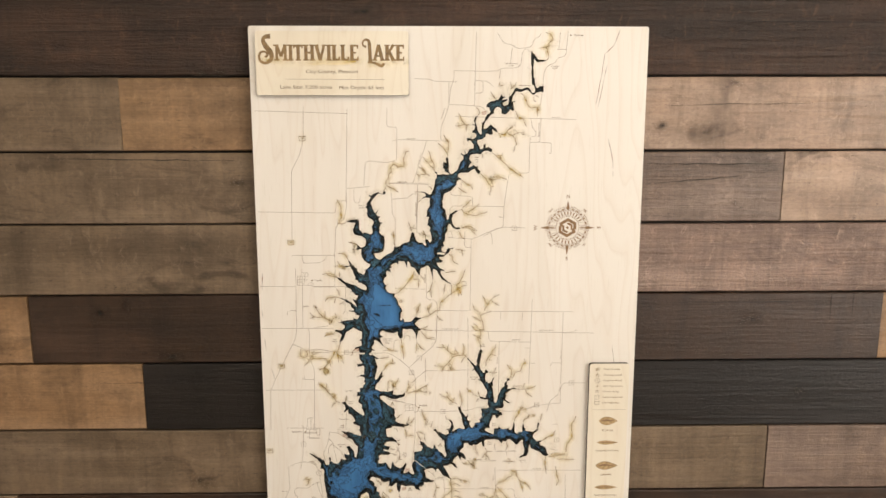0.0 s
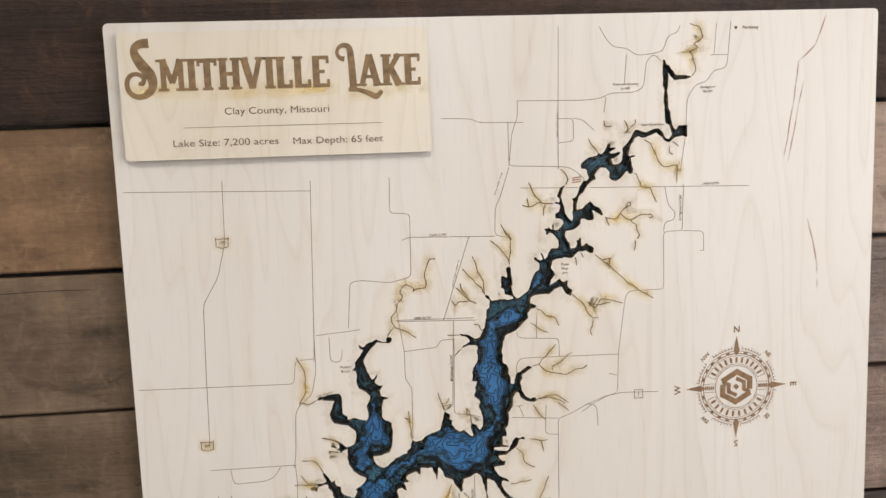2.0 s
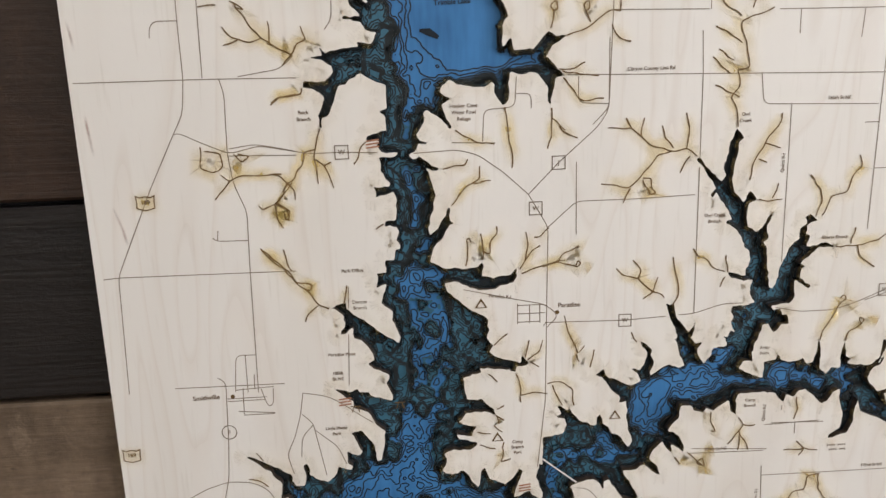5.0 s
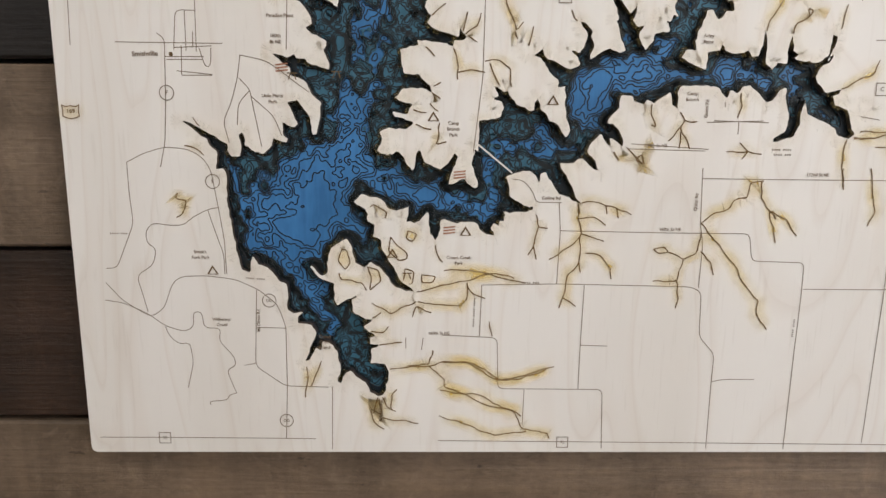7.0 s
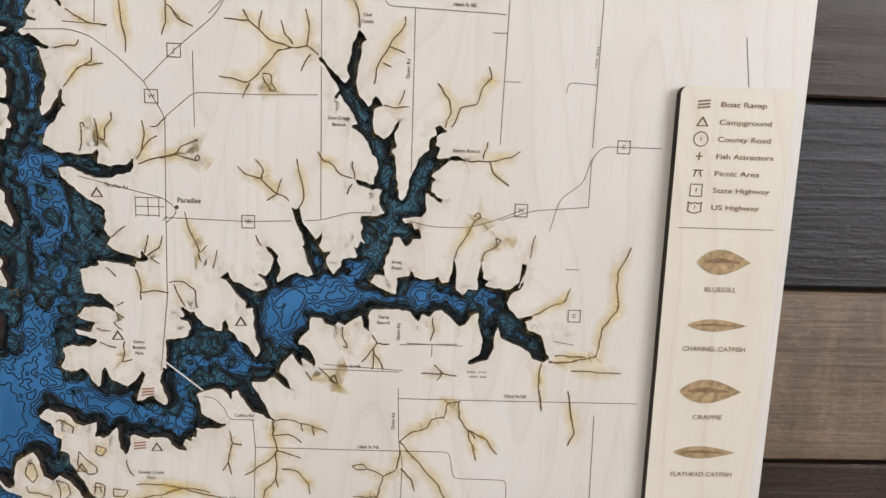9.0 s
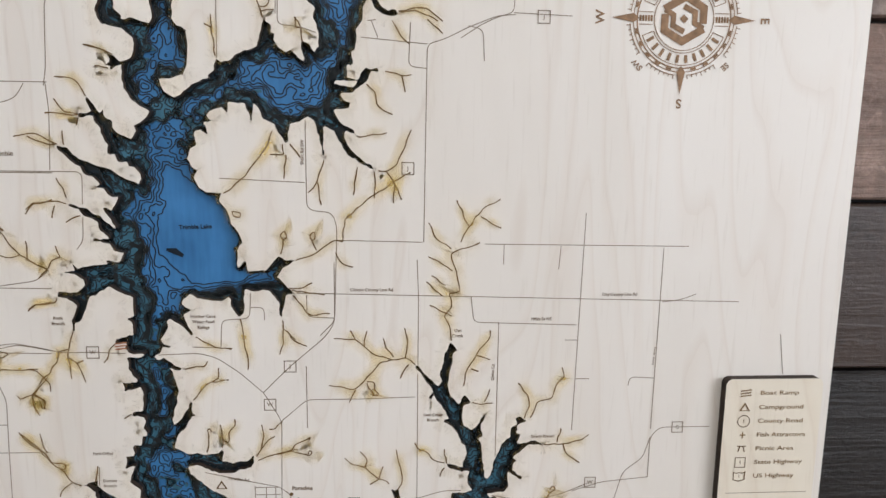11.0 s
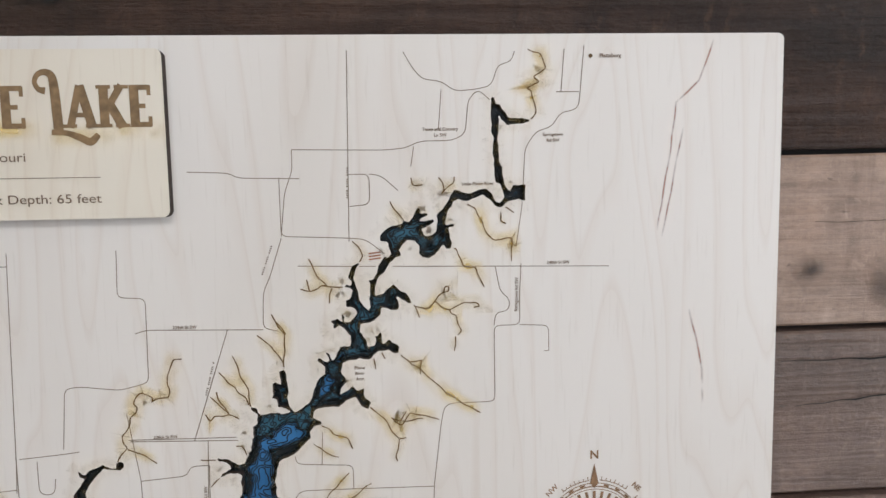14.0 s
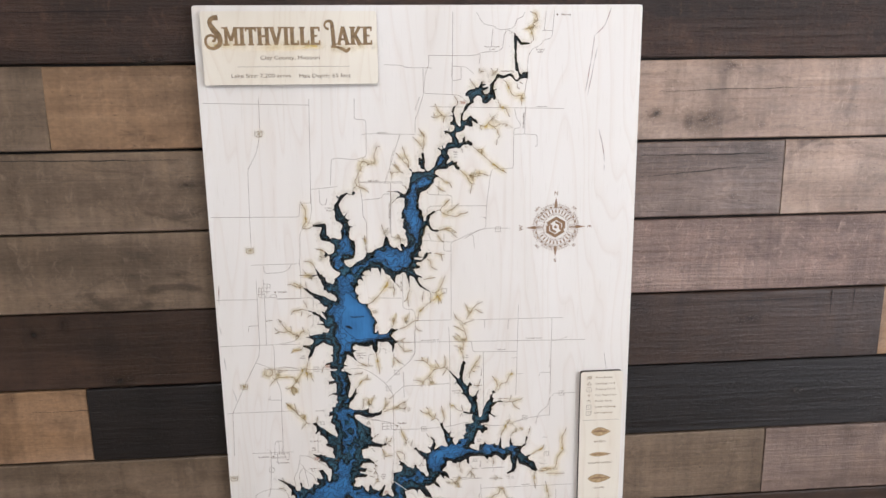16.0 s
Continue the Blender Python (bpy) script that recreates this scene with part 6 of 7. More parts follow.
creek((128.3, 350.8), (138.0, 351.5), (142.5, 356.2), (145.1, 361.4))
creek((127.2, 363.2), (132.5, 370.6), (140.3, 371.8))
creek((121.6, 371.4), (140.2, 372.2))
creek((140.1, 373.9), (138.8, 378.1))
creek((110.6, 384.8), (119.1, 388.2), (125.9, 389.4))
creek((130.6, 381.1), (130.9, 389.5))
creek((125.2, 408.7), (128.7, 414.2), (130.2, 420.7))
creek((106.6, 427.6), (110.9, 423.4), (119.0, 422.6), (125.0, 422.3), (129.9, 424.0))
creek((121.1, 432.4), (123.2, 424.9))
creek((129.0, 434.9), (137.4, 430.8))
creek((121.7, 449.0), (124.2, 455.8), (118.9, 457.8), (116.4, 463.3), (103.8, 457.3))
creek((116.4, 463.3), (110.8, 468.7))
creek((312.7, 343.3), (318.9, 344.5), (327.2, 346.7), (333.2, 345.8))
creek((327.2, 346.7), (329.1, 355.9))
creek((306.3, 351.7), (311.4, 356.0), (312.3, 363.5), (316.4, 366.9), (321.6, 369.1))
creek((299.4, 380.6), (301.4, 382.8), (309.9, 380.8), (318.3, 379.9))
creek((311.6, 401.6), (317.9, 402.9), (324.3, 398.6), (332.9, 378.0))
creek((317.9, 402.9), (323.1, 410.8), (327.3, 419.9))
creek((323.1, 411.9), (322.3, 422.0))
creek((310.5, 402.7), (311.4, 411.6), (310.8, 419.0))
creek((301.5, 398.1), (298.7, 410.1), (298.1, 417.2))
creek((281.2, 394.3), (276.6, 409.5), (271.1, 416.0))
creek((276.6, 409.5), (278.9, 423.4))
creek((250.7, 379.5), (247.2, 389.1), (240.6, 397.6), (231.8, 408.3), (225.3, 414.7), (221.1, 416.8))
creek((256.5, 387.2), (257.3, 393.7), (249.0, 393.5))
creek((258.3, 393.7), (256.8, 407.9))
creek((260.7, 387.3), (264.6, 391.7), (266.6, 395.0))
creek((262.9, 457.4), (269.8, 455.4), (276.3, 452.2), (285.0, 445.6), (291.4, 445.9))
creek((253.9, 453.7), (255.7, 444.7), (253.3, 442.3), (256.6, 439.1), (257.9, 443.6), (255.7, 444.7))
creek((275.3, 451.0), (272.7, 445.2), (271.3, 441.8), (274.6, 439.6), (274.8, 444.2), (272.7, 445.2))
creek((287.0, 452.5), (291.1, 459.6), (297.5, 461.6))
creek((256.3, 474.4), (267.0, 474.8), (272.5, 471.5))
creek((225.7, 427.6), (230.9, 428.6), (230.3, 431.5), (226.2, 430.7), (225.7, 427.6))
creek((291.4, 445.9), (292.8, 432.3), (304.8, 421.5), (319.9, 410.7), (332.6, 403.3))
creek((103.5, 487.9), (106.9, 485.0), (114.7, 483.7), (119.4, 483.9), (120.4, 480.5))
creek((128.3, 502.0), (126.4, 506.6), (125.2, 512.1), (124.0, 518.4), (125.1, 524.8), (125.4, 531.6))
creek((124.8, 518.4), (129.3, 521.8), (131.4, 526.7), (133.6, 534.0))
creek((129.3, 521.8), (133.1, 520.0))
creek((125.2, 512.9), (118.7, 514.2), (117.4, 521.3), (114.0, 524.4), (112.9, 528.4), (108.7, 530.6), (105.9, 535.3))
creek((100.4, 525.5), (105.1, 526.5), (108.7, 530.6), (112.4, 534.8), (112.3, 539.7))
creek((101.5, 540.8), (107.6, 545.2), (108.3, 550.1), (106.3, 550.9), (105.8, 546.7))
creek((145.3, 521.6), (147.9, 518.5), (149.0, 513.0), (152.4, 509.9))
creek((155.4, 557.9), (158.8, 555.6), (161.3, 554.9))
creek((193.6, 526.2), (200.1, 524.5), (205.8, 524.7), (207.5, 521.2))
creek((197.8, 546.5), (202.1, 540.9), (206.3, 536.1), (209.6, 534.6), (213.8, 532.3), (214.0, 525.3))
creek((209.6, 534.6), (219.9, 533.4))
creek((228.4, 494.0), (229.9, 503.2), (230.6, 512.7), (232.1, 517.6), (232.0, 527.0))
creek((253.9, 492.9), (254.3, 500.8), (254.3, 510.4), (251.8, 517.2))
creek((254.3, 500.8), (261.7, 507.5))
creek((199.1, 504.5), (205.5, 508.7), (211.9, 512.1), (222.4, 513.6))
creek((204.7, 581.3), (206.1, 572.8), (205.5, 566.0), (207.5, 565.3), (207.9, 567.8))
creek((214.4, 578.3), (214.6, 569.8), (213.6, 563.0))
creek((214.5, 573.2), (218.7, 575.1), (218.8, 568.3), (223.1, 563.4), (222.8, 559.2))
creek((233.7, 587.0), (238.8, 579.5), (243.1, 573.7), (247.4, 571.3))
creek((238.8, 579.5), (240.6, 571.0), (239.3, 563.3))
creek((233.6, 587.8), (242.2, 584.8), (254.1, 581.9), (261.8, 580.5))
creek((244.0, 566.4), (247.4, 566.5), (252.5, 561.3))
creek((137.2, 589.2), (136.3, 595.0), (135.0, 599.8))
creek((91.2, 566.0), (99.6, 575.8), (104.8, 579.0), (108.9, 585.9), (116.8, 593.0), (120.9, 600.0), (126.4, 602.3))
creek((108.9, 585.9), (115.4, 586.8), (118.0, 588.2), (117.3, 591.1), (114.1, 590.9))
creek((120.9, 600.0), (116.0, 603.7), (112.8, 609.5))
creek((220.0, 629.2), (224.0, 625.3), (227.9, 622.5))
creek((237.5, 640.3), (239.5, 632.2), (240.5, 627.2))
creek((239.4, 639.4), (246.4, 634.7), (248.4, 627.6))
creek((241.4, 640.6), (246.3, 643.9))
creek((232.5, 647.3), (234.9, 654.7), (235.2, 665.3))
creek((235.3, 661.0), (243.2, 659.4), (251.2, 660.9))
creek((211.8, 645.1), (217.7, 647.5), (221.5, 651.9))
creek((219.2, 669.6), (225.2, 666.8))
creek((220.1, 672.8), (225.1, 676.3))
creek((220.2, 671.8), (222.0, 678.3))
creek((209.0, 682.8), (216.9, 684.4))
creek((208.8, 691.0), (211.7, 691.6), (219.7, 694.3))
creek((219.0, 679.1), (223.9, 683.7))
creek((228.7, 701.4), (222.6, 703.2), (224.8, 690.3))
creek((251.2, 654.6), (260.2, 654.1), (266.2, 658.6), (267.2, 669.3))
creek((254.2, 655.8), (257.2, 663.4), (260.2, 668.9))
creek((248.7, 583.8), (257.4, 581.3), (266.1, 583.7), (269.0, 584.8), (270.9, 582.5), (269.0, 580.9), (268.0, 583.8))
creek((257.4, 581.3), (260.3, 576.6), (267.0, 574.0), (269.9, 572.1), (268.9, 574.0))
creek((258.4, 505.2), (260.2, 508.0), (268.6, 511.9))
creek((285.4, 507.1), (290.1, 507.2), (298.6, 507.5), (304.3, 512.3), (309.1, 517.1), (316.8, 519.2), (324.5, 521.3), (330.1, 519.7), (336.4, 524.5))
creek((295.6, 502.0), (298.6, 507.5))
creek((305.9, 502.3), (304.3, 512.3))
creek((316.0, 506.9), (317.6, 513.7), (322.5, 519.4))
creek((329.4, 500.4), (331.6, 509.6), (330.1, 519.7))
creek((326.8, 533.5), (330.4, 526.2), (332.2, 524.4))
creek((282.0, 537.8), (289.7, 538.6), (297.3, 540.8), (303.9, 535.4), (309.5, 529.1), (314.0, 522.8), (321.6, 521.2))
creek((294.6, 549.2), (298.7, 540.9))
creek((305.8, 535.5), (310.6, 535.7), (310.7, 541.3), (313.7, 544.3), (309.9, 545.1), (305.8, 536.4))
creek((367.2, 538.9), (368.1, 531.4), (371.6, 524.0), (375.1, 518.5), (379.5, 512.2), (383.9, 505.9), (383.7, 502.3))
creek((375.1, 518.5), (384.0, 521.6))
creek((371.8, 527.4), (376.7, 529.4))
creek((373.1, 550.2), (379.1, 551.7), (386.8, 550.7))
creek((380.9, 549.9), (384.3, 541.4))
creek((407.4, 561.6), (410.7, 553.0), (409.1, 545.3), (402.6, 537.4))
creek((408.5, 563.6), (412.2, 559.9), (415.4, 550.4), (425.1, 547.9), (427.3, 539.3), (432.7, 533.8), (430.8, 527.1))
creek((420.8, 579.5), (433.8, 579.5), (445.7, 577.1), (450.6, 573.3))
creek((429.7, 578.3), (431.9, 568.6))
creek((433.8, 579.5), (435.4, 585.6), (440.8, 589.8), (445.2, 593.0))
creek((336.2, 577.1), (339.3, 582.1), (345.3, 584.4), (347.5, 588.5), (357.6, 591.9))
creek((355.7, 581.9), (357.0, 591.9))
creek((353.0, 600.7), (355.7, 594.8))
creek((321.5, 609.3), (319.3, 604.1), (313.3, 601.8), (304.2, 593.4), (306.1, 588.5), (301.1, 582.4))
creek((304.2, 593.4), (295.4, 591.0), (291.4, 586.8))
creek((313.3, 601.8), (316.0, 592.9))
creek((313.3, 601.8), (307.5, 605.5))
creek((325.5, 609.5), (328.3, 604.6), (328.0, 597.5), (325.8, 589.4), (324.5, 581.5))
creek((301.0, 625.5), (303.1, 630.8), (308.1, 633.1))
creek((261.3, 613.3), (263.2, 622.5), (268.2, 633.0), (269.2, 637.2), (273.2, 632.3))
creek((415.3, 638.9), (416.7, 630.6), (423.1, 620.6), (426.6, 613.5), (430.1, 611.6), (428.2, 608.5), (426.0, 611.4))
creek((431.7, 637.7), (433.3, 631.5), (440.2, 627.7), (442.4, 624.6), (438.7, 623.4), (440.2, 627.7))
creek((271.2, 643.6), (268.5, 637.6))
creek((276.5, 645.7), (279.0, 634.9))
creek((335.4, 702.4), (341.1, 707.6), (347.9, 714.0), (343.1, 711.7), (346.7, 708.0), (348.4, 714.0))
creek((328.1, 703.9), (333.0, 712.0))
creek((351.0, 678.6), (350.9, 684.9), (354.3, 691.9), (351.5, 690.7))
creek((366.6, 681.1), (371.6, 688.1), (369.0, 691.8), (362.1, 700.2))
creek((369.0, 691.8), (375.3, 704.9))
creek((371.6, 688.1), (379.0, 688.6))
creek((369.2, 694.8), (368.8, 704.5))
creek((403.8, 671.8), (405.2, 679.5), (402.9, 686.2))
creek((405.8, 701.0), (410.9, 706.2), (419.4, 707.7))
creek((397.8, 706.4), (410.9, 706.2))
creek((410.9, 706.2), (407.4, 710.9))
creek((474.2, 695.6), (479.2, 693.6), (487.5, 694.5), (496.7, 694.5))
creek((474.5, 698.2), (485.7, 697.5))
creek((470.4, 698.6), (469.0, 706.7), (470.0, 718.9), (471.7, 727.2))
creek((463.9, 668.9), (472.6, 664.0), (482.3, 660.0), (484.7, 652.3))
creek((457.6, 639.1), (460.1, 633.4), (460.6, 626.8), (462.1, 621.2))
creek((178.6, 812.6), (184.6, 810.6), (188.7, 807.5))
creek((182.2, 819.8), (190.0, 820.8), (193.2, 816.7))
creek((184.6, 830.2), (193.6, 828.1), (201.6, 827.1))
creek((193.8, 844.9), (204.8, 843.8), (218.8, 842.8), (228.9, 839.6), (246.9, 840.7), (256.7, 847.0), (264.7, 852.3), (277.8, 851.3), (286.9, 848.1), (293.9, 844.9))
creek((204.9, 842.8), (218.9, 841.7), (221.2, 832.3))
creek((218.8, 842.8), (228.6, 851.2), (228.4, 856.6), (240.3, 861.9), (250.4, 862.0), (260.4, 868.4), (272.5, 872.8), (278.5, 877.1))
creek((208.9, 794.2), (222.7, 791.2), (234.5, 788.2), (242.3, 787.1), (249.2, 784.1), (259.9, 782.1), (271.6, 785.1))
creek((139.6, 864.0), (141.4, 853.4), (140.9, 840.7))
creek((143.2, 856.6), (150.3, 839.6))
creek((183.3, 874.9), (185.8, 864.1))
creek((188.9, 864.1), (191.6, 870.5), (197.5, 873.8))
creek((194.5, 872.7), (195.0, 861.9), (198.2, 858.7))
creek((208.2, 810.5), (210.5, 803.4), (220.1, 807.4))
creek((211.6, 800.3), (222.3, 802.3), (237.9, 803.3), (242.0, 799.3), (242.3, 788.1))
creek((242.2, 789.1), (246.0, 795.2), (253.8, 798.2))
creek((183.1, 801.4), (194.5, 808.5), (210.6, 800.3))
creek((222.7, 762.4), (223.4, 769.3), (227.1, 775.2))
creek((164.8, 767.4), (162.4, 774.3), (166.8, 780.3), (170.0, 775.3), (167.6, 767.4), (164.8, 767.4))
creek((162.9, 782.3), (163.6, 786.3), (177.0, 788.3), (179.7, 793.3))
creek((203.6, 781.2), (202.3, 789.2), (208.1, 789.2), (209.4, 781.2), (203.7, 779.2), (203.6, 781.2))
creek((214.2, 783.2), (214.0, 788.2), (220.8, 788.2), (222.9, 784.2), (214.2, 783.2))
creek((180.5, 778.3), (183.0, 785.2), (181.6, 793.3), (188.8, 787.2), (187.2, 780.2), (180.5, 778.3))
creek((205.7, 755.6), (204.5, 760.5), (208.3, 762.4), (211.4, 757.5), (205.7, 755.6))
creek((195.0, 759.5), (193.6, 768.3), (200.0, 774.3), (204.9, 773.3), (205.1, 769.3), (198.6, 764.4), (195.0, 759.5))
creek((182.6, 741.1), (184.6, 739.2), (192.9, 744.0), (191.7, 747.8))
creek((409, 181), (408, 190))
creek((369, 231), (375, 236), (380, 228), (389, 230), (398, 233))
creek((374, 190), (390, 204), (402, 216), (412, 223), (424, 230))
creek((381, 196), (388, 195), (387, 204))
creek((325, 310), (333, 308), (342, 308), (351, 315))
creek((342, 314), (351, 322))
creek((455, 51), (460, 46), (457, 33), (454, 32), (462, 28), (458, 25), (466, 20), (462, 11), (455, 9))
creek((324, 311), (335, 309), (348, 315))
creek((127, 389), (115, 383), (103, 385))
creek((260, 476), (280, 479))
creek((259, 478), (271, 492), (283, 491))
creek((375, 233), (388, 232))
creek((129, 304), (135, 293), (135, 276), (129, 264))
creek((145, 300), (136, 304), (129, 302))
creek((359, 509), (358, 500), (354, 493), (359, 487), (357, 478), (364, 477), (362, 468), (358, 453), (364, 450), (372, 448), (376, 446))
creek((364, 446), (369, 436), (377, 425), (388, 419))
creek((369, 436), (361, 420))
creek((376, 430), (389, 437))
creek((358, 450), (348, 443), (344, 434))
creek((344, 455), (353, 460), (359, 464))
creek((346, 467), (355, 473))
creek((343, 471), (353, 480))
creek((345, 486), (359, 493))
creek((469, 698), (486, 698), (503, 694), (506, 675), (514, 665), (512, 643), (519, 627))
creek((488, 703), (504, 704), (519, 704))
creek((187, 865), (188, 876), (181, 872), (184, 882), (190, 886))
creek((189, 878), (212, 882))
causeway((248, 703), (269, 720))
# place names and signs
label('Park Office', 141, 581, 2)
label('Duncan\nBranch', 144, 601, 2)
label('Paradise Point', 132, 630, 2)
label('180th\nSt NE', 129, 643, 2)
label('Little Platte\nPark', 126, 677, 2)
label('Rock\nBranch', 120, 495, 2)
label('Honker Cove\nWater Fowl\nRefuge', 206, 496, 2)
label('Clinton County Line Rd', 309, 476, 2)
label('196th St NE', 416, 495, 2)
label('Owl\nCreek', 363, 504, 2)
label('Owl Creek\nBranch', 348, 560, 2)
label('Eberts Branch', 420, 574, 2)
label('Quinn Rd', 386, 530, 2, 88)
label('Paradise Rd', 224, 600, 2, -8)
label('Camp\nBranch\nPark', 233, 694, 2)
label('Arley\nPoint', 382, 641, 2)
label('Camp\nBranch', 375, 674, 2)
label('174th St NE', 355, 703, 2)
label('228th St SW', 232, 237, 2)
label('Roberts\nBranch', 168, 276, 2)
label('Linn Branch', 150, 296, 2, 15)
label('McCullough Rd SW', 254, 280, 2, 89)
label('Short Rd SW', 268, 392, 2, 89)
label('236th St SW', 247, 170, 2)
label('Little Platte River', 424, 88, 2)
label('240th St SW', 473, 137, 2)
label('Springtown Rd SW', 447, 156, 2, 88)
label('Platte\nRiver\nArm', 350, 202, 2)
label('Town and Country\nLn SW', 402, 57, 2)
label('Springtown\nRd SW', 470, 61, 2)
label('Collins Rd', 293, 735, 2)
label('172nd St NE', 455, 720, 2)
label('168th St NE', 367, 754, 2)
label('160th St NE', 225, 821, 2)
label('Quinn Rd', 384, 681, 2, 88)
label('Quinn Rd', 382, 737, 2, 88)
label('Crows Creek\nPark', 237, 774, 2)
label("Smith's\nFork Park", 78, 771, 2)
label('Wilkerson\nCreek', 89, 814, 2)
label('Mt Olivet Rd', 112, 813, 2, 88)
label('Crows\nCreek\nBranch', 153, 827, 2)
label('Mount Olivet\nRd NE', 188, 875, 2, 88)
label('Clay County Line Rd', 466, 479, 2)
label('Smithville', 53, 652, 2.9, 2, 0.02)
label('Paradise', 264, 607, 2.9, 0, 0.02)
label('Trimble', 96, 395, 2.9, 2, 0.02)
label('Plattsburg', 505, 13, 2.4, 0, 0.02)
unread(346, 86, 14, 1.8, 88)
unread(297, 131, 14, 1.8, 70)
unread(260, 202, 16, 1.8, 75)
unread(450, 817, 9, 1.8, 88)
unread(432, 705, 10, 1.8)
unread(432, 708, 8, 1.8)
unread(247, 806, 16, 1.8, 88)
unread(491, 520, 9, 1.8, 86)
unread(282, 788, 8, 1.8)
unread(111, 786, 9, 1.8, -4)
unread(29, 758, 8, 1.8)
route_box(411, 311, 'J')
route_box(331, 401, 'J')
route_box(139, 515, 'W')
route_box(258, 525, 'J')
route_box(245, 550, 'W')
route_box(297, 618, 'W')
route_box(453, 607, 'W')
route_box(510, 569, 'C')
route_box(488, 669, 'C')
route_box(306, 895, '92')
route_box(48, 892, '92')
route_circle(64, 674, 'F')
route_circle(88, 726, 'F')
route_circle(119, 800, 'DD')
route_circle(127, 880, 'DD')
route_shield(32, 538, '169')
route_shield(7, 685, '169')
route_shield(54, 333, '169')
route_shield(77, 169, '169')
tent_sign(213, 604)
tent_sign(292, 677)
tent_sign(221, 687)
tent_sign(241, 756)
tent_sign(196, 770)
tent_sign(85, 781)
ramp_sign(156, 511)
ramp_sign(132, 659)
ramp_sign(231, 755)
ramp_sign(237, 721)
ramp_sign(361, 130)
table_sign(138, 664)
table_sign(164, 663)
table_sign(205, 784)
town_dot(68, 652)
town_dot(257, 611)
town_dot(86, 395)
town_dot(493, 13)


def streak(*points, width=2.0):
    line = wander(points, 8.0, 0.4, creek_rng)
    part("mineral_streak", strip(line, width, 0.09, uv=True), STREAK, board)


# mineral streaks in the maple
streak((556, 168), (561, 187), (565, 207), (566, 230), width=2.6)
streak((569, 3), (560, 28), (546, 41), (543, 70), (535, 119), width=2.2)
streak((551, 55), (545, 86), (538, 123), width=2.2)
streak((6.7, 381.9), (5.8, 398.0), (5.1, 412.3), width=3.0)
streak((3.1, 442.5), (4.2, 450.0), (5.2, 458.7), width=2.6)
streak((6.0, 490.5), (6.8, 500.6), (8.1, 513.1), width=2.6)
streak((14.4, 540.0), (18.1, 551.9), (19.9, 561.6), width=2.6)
streak((22.7, 570.1), (23.5, 582.2), width=2.4)
streak((507, 67), (507, 80), width=1.6)
streak((425, 279), (426, 289), width=1.8)
streak((503, 70), (503, 81), width=1.4)
streak((450, 428), (451, 430), width=1.0)

# ---- compass rose ----
CU, CV = 496, 310
rose = part("compass_rose", joined(ring(CU, CV, 28.8, 0.8, 0.3), ring(CU, CV, 31.0, 0.5, 0.3), ring(CU, CV, 18.3, 0.5, 0.3)), BROWN_INK, board, "brown engraved compass rose")


def polar(r, a):
    return CU + r * math.sin(radians(a)), CV - r * math.cos(radians(a))


for k in range(24):
    if k % 6:
        part("ring_dash", ring(CU, CV, 29.9, 1.3, 0.32, k * 15 - 3.2, k * 15 + 3.2), BROWN_INK, rose)
for q in range(4):
    part("toothed_arc", joined(ring(CU, CV, 33.0, 0.5, 0.34, q * 90 + 6, q * 90 + 38), ring(CU, CV, 33.0, 0.5, 0.34, q * 90 + 52, q * 90 + 84),
                               *[strip([polar(33.0, q * 90 + a), polar(34.6 + (0.8 if i % 3 == 0 else 0), q * 90 + a)], 0.5, 0.36) for i, a in enumerate(range(8, 84, 5)) if not 38 < a < 52]), BROWN_INK, rose)
    part("needle", patch([polar(31.2, q * 90 - 5.0), polar(44.2, q * 90), polar(31.2, q * 90 + 5.0), polar(27.5, q * 90)], 0.4), BROWN_INK, rose)
for text, a, r, cap in (("N", 0, 49.5, 5.6), ("E", 90, 50.0, 5.6), ("S", 180, 49.5, 5.6), ("W", 270, 51.0, 5.6), ("NE", 45, 38.5, 3.6), ("SE", 135, 38.5, 3.6), ("SW", 225, 38.5, 3.6), ("NW", 315, 38.5, 3.6)):
    lettering(text, *polar(r, a), cap, BROWN_INK, rose, -a, 0.03, 0.3)
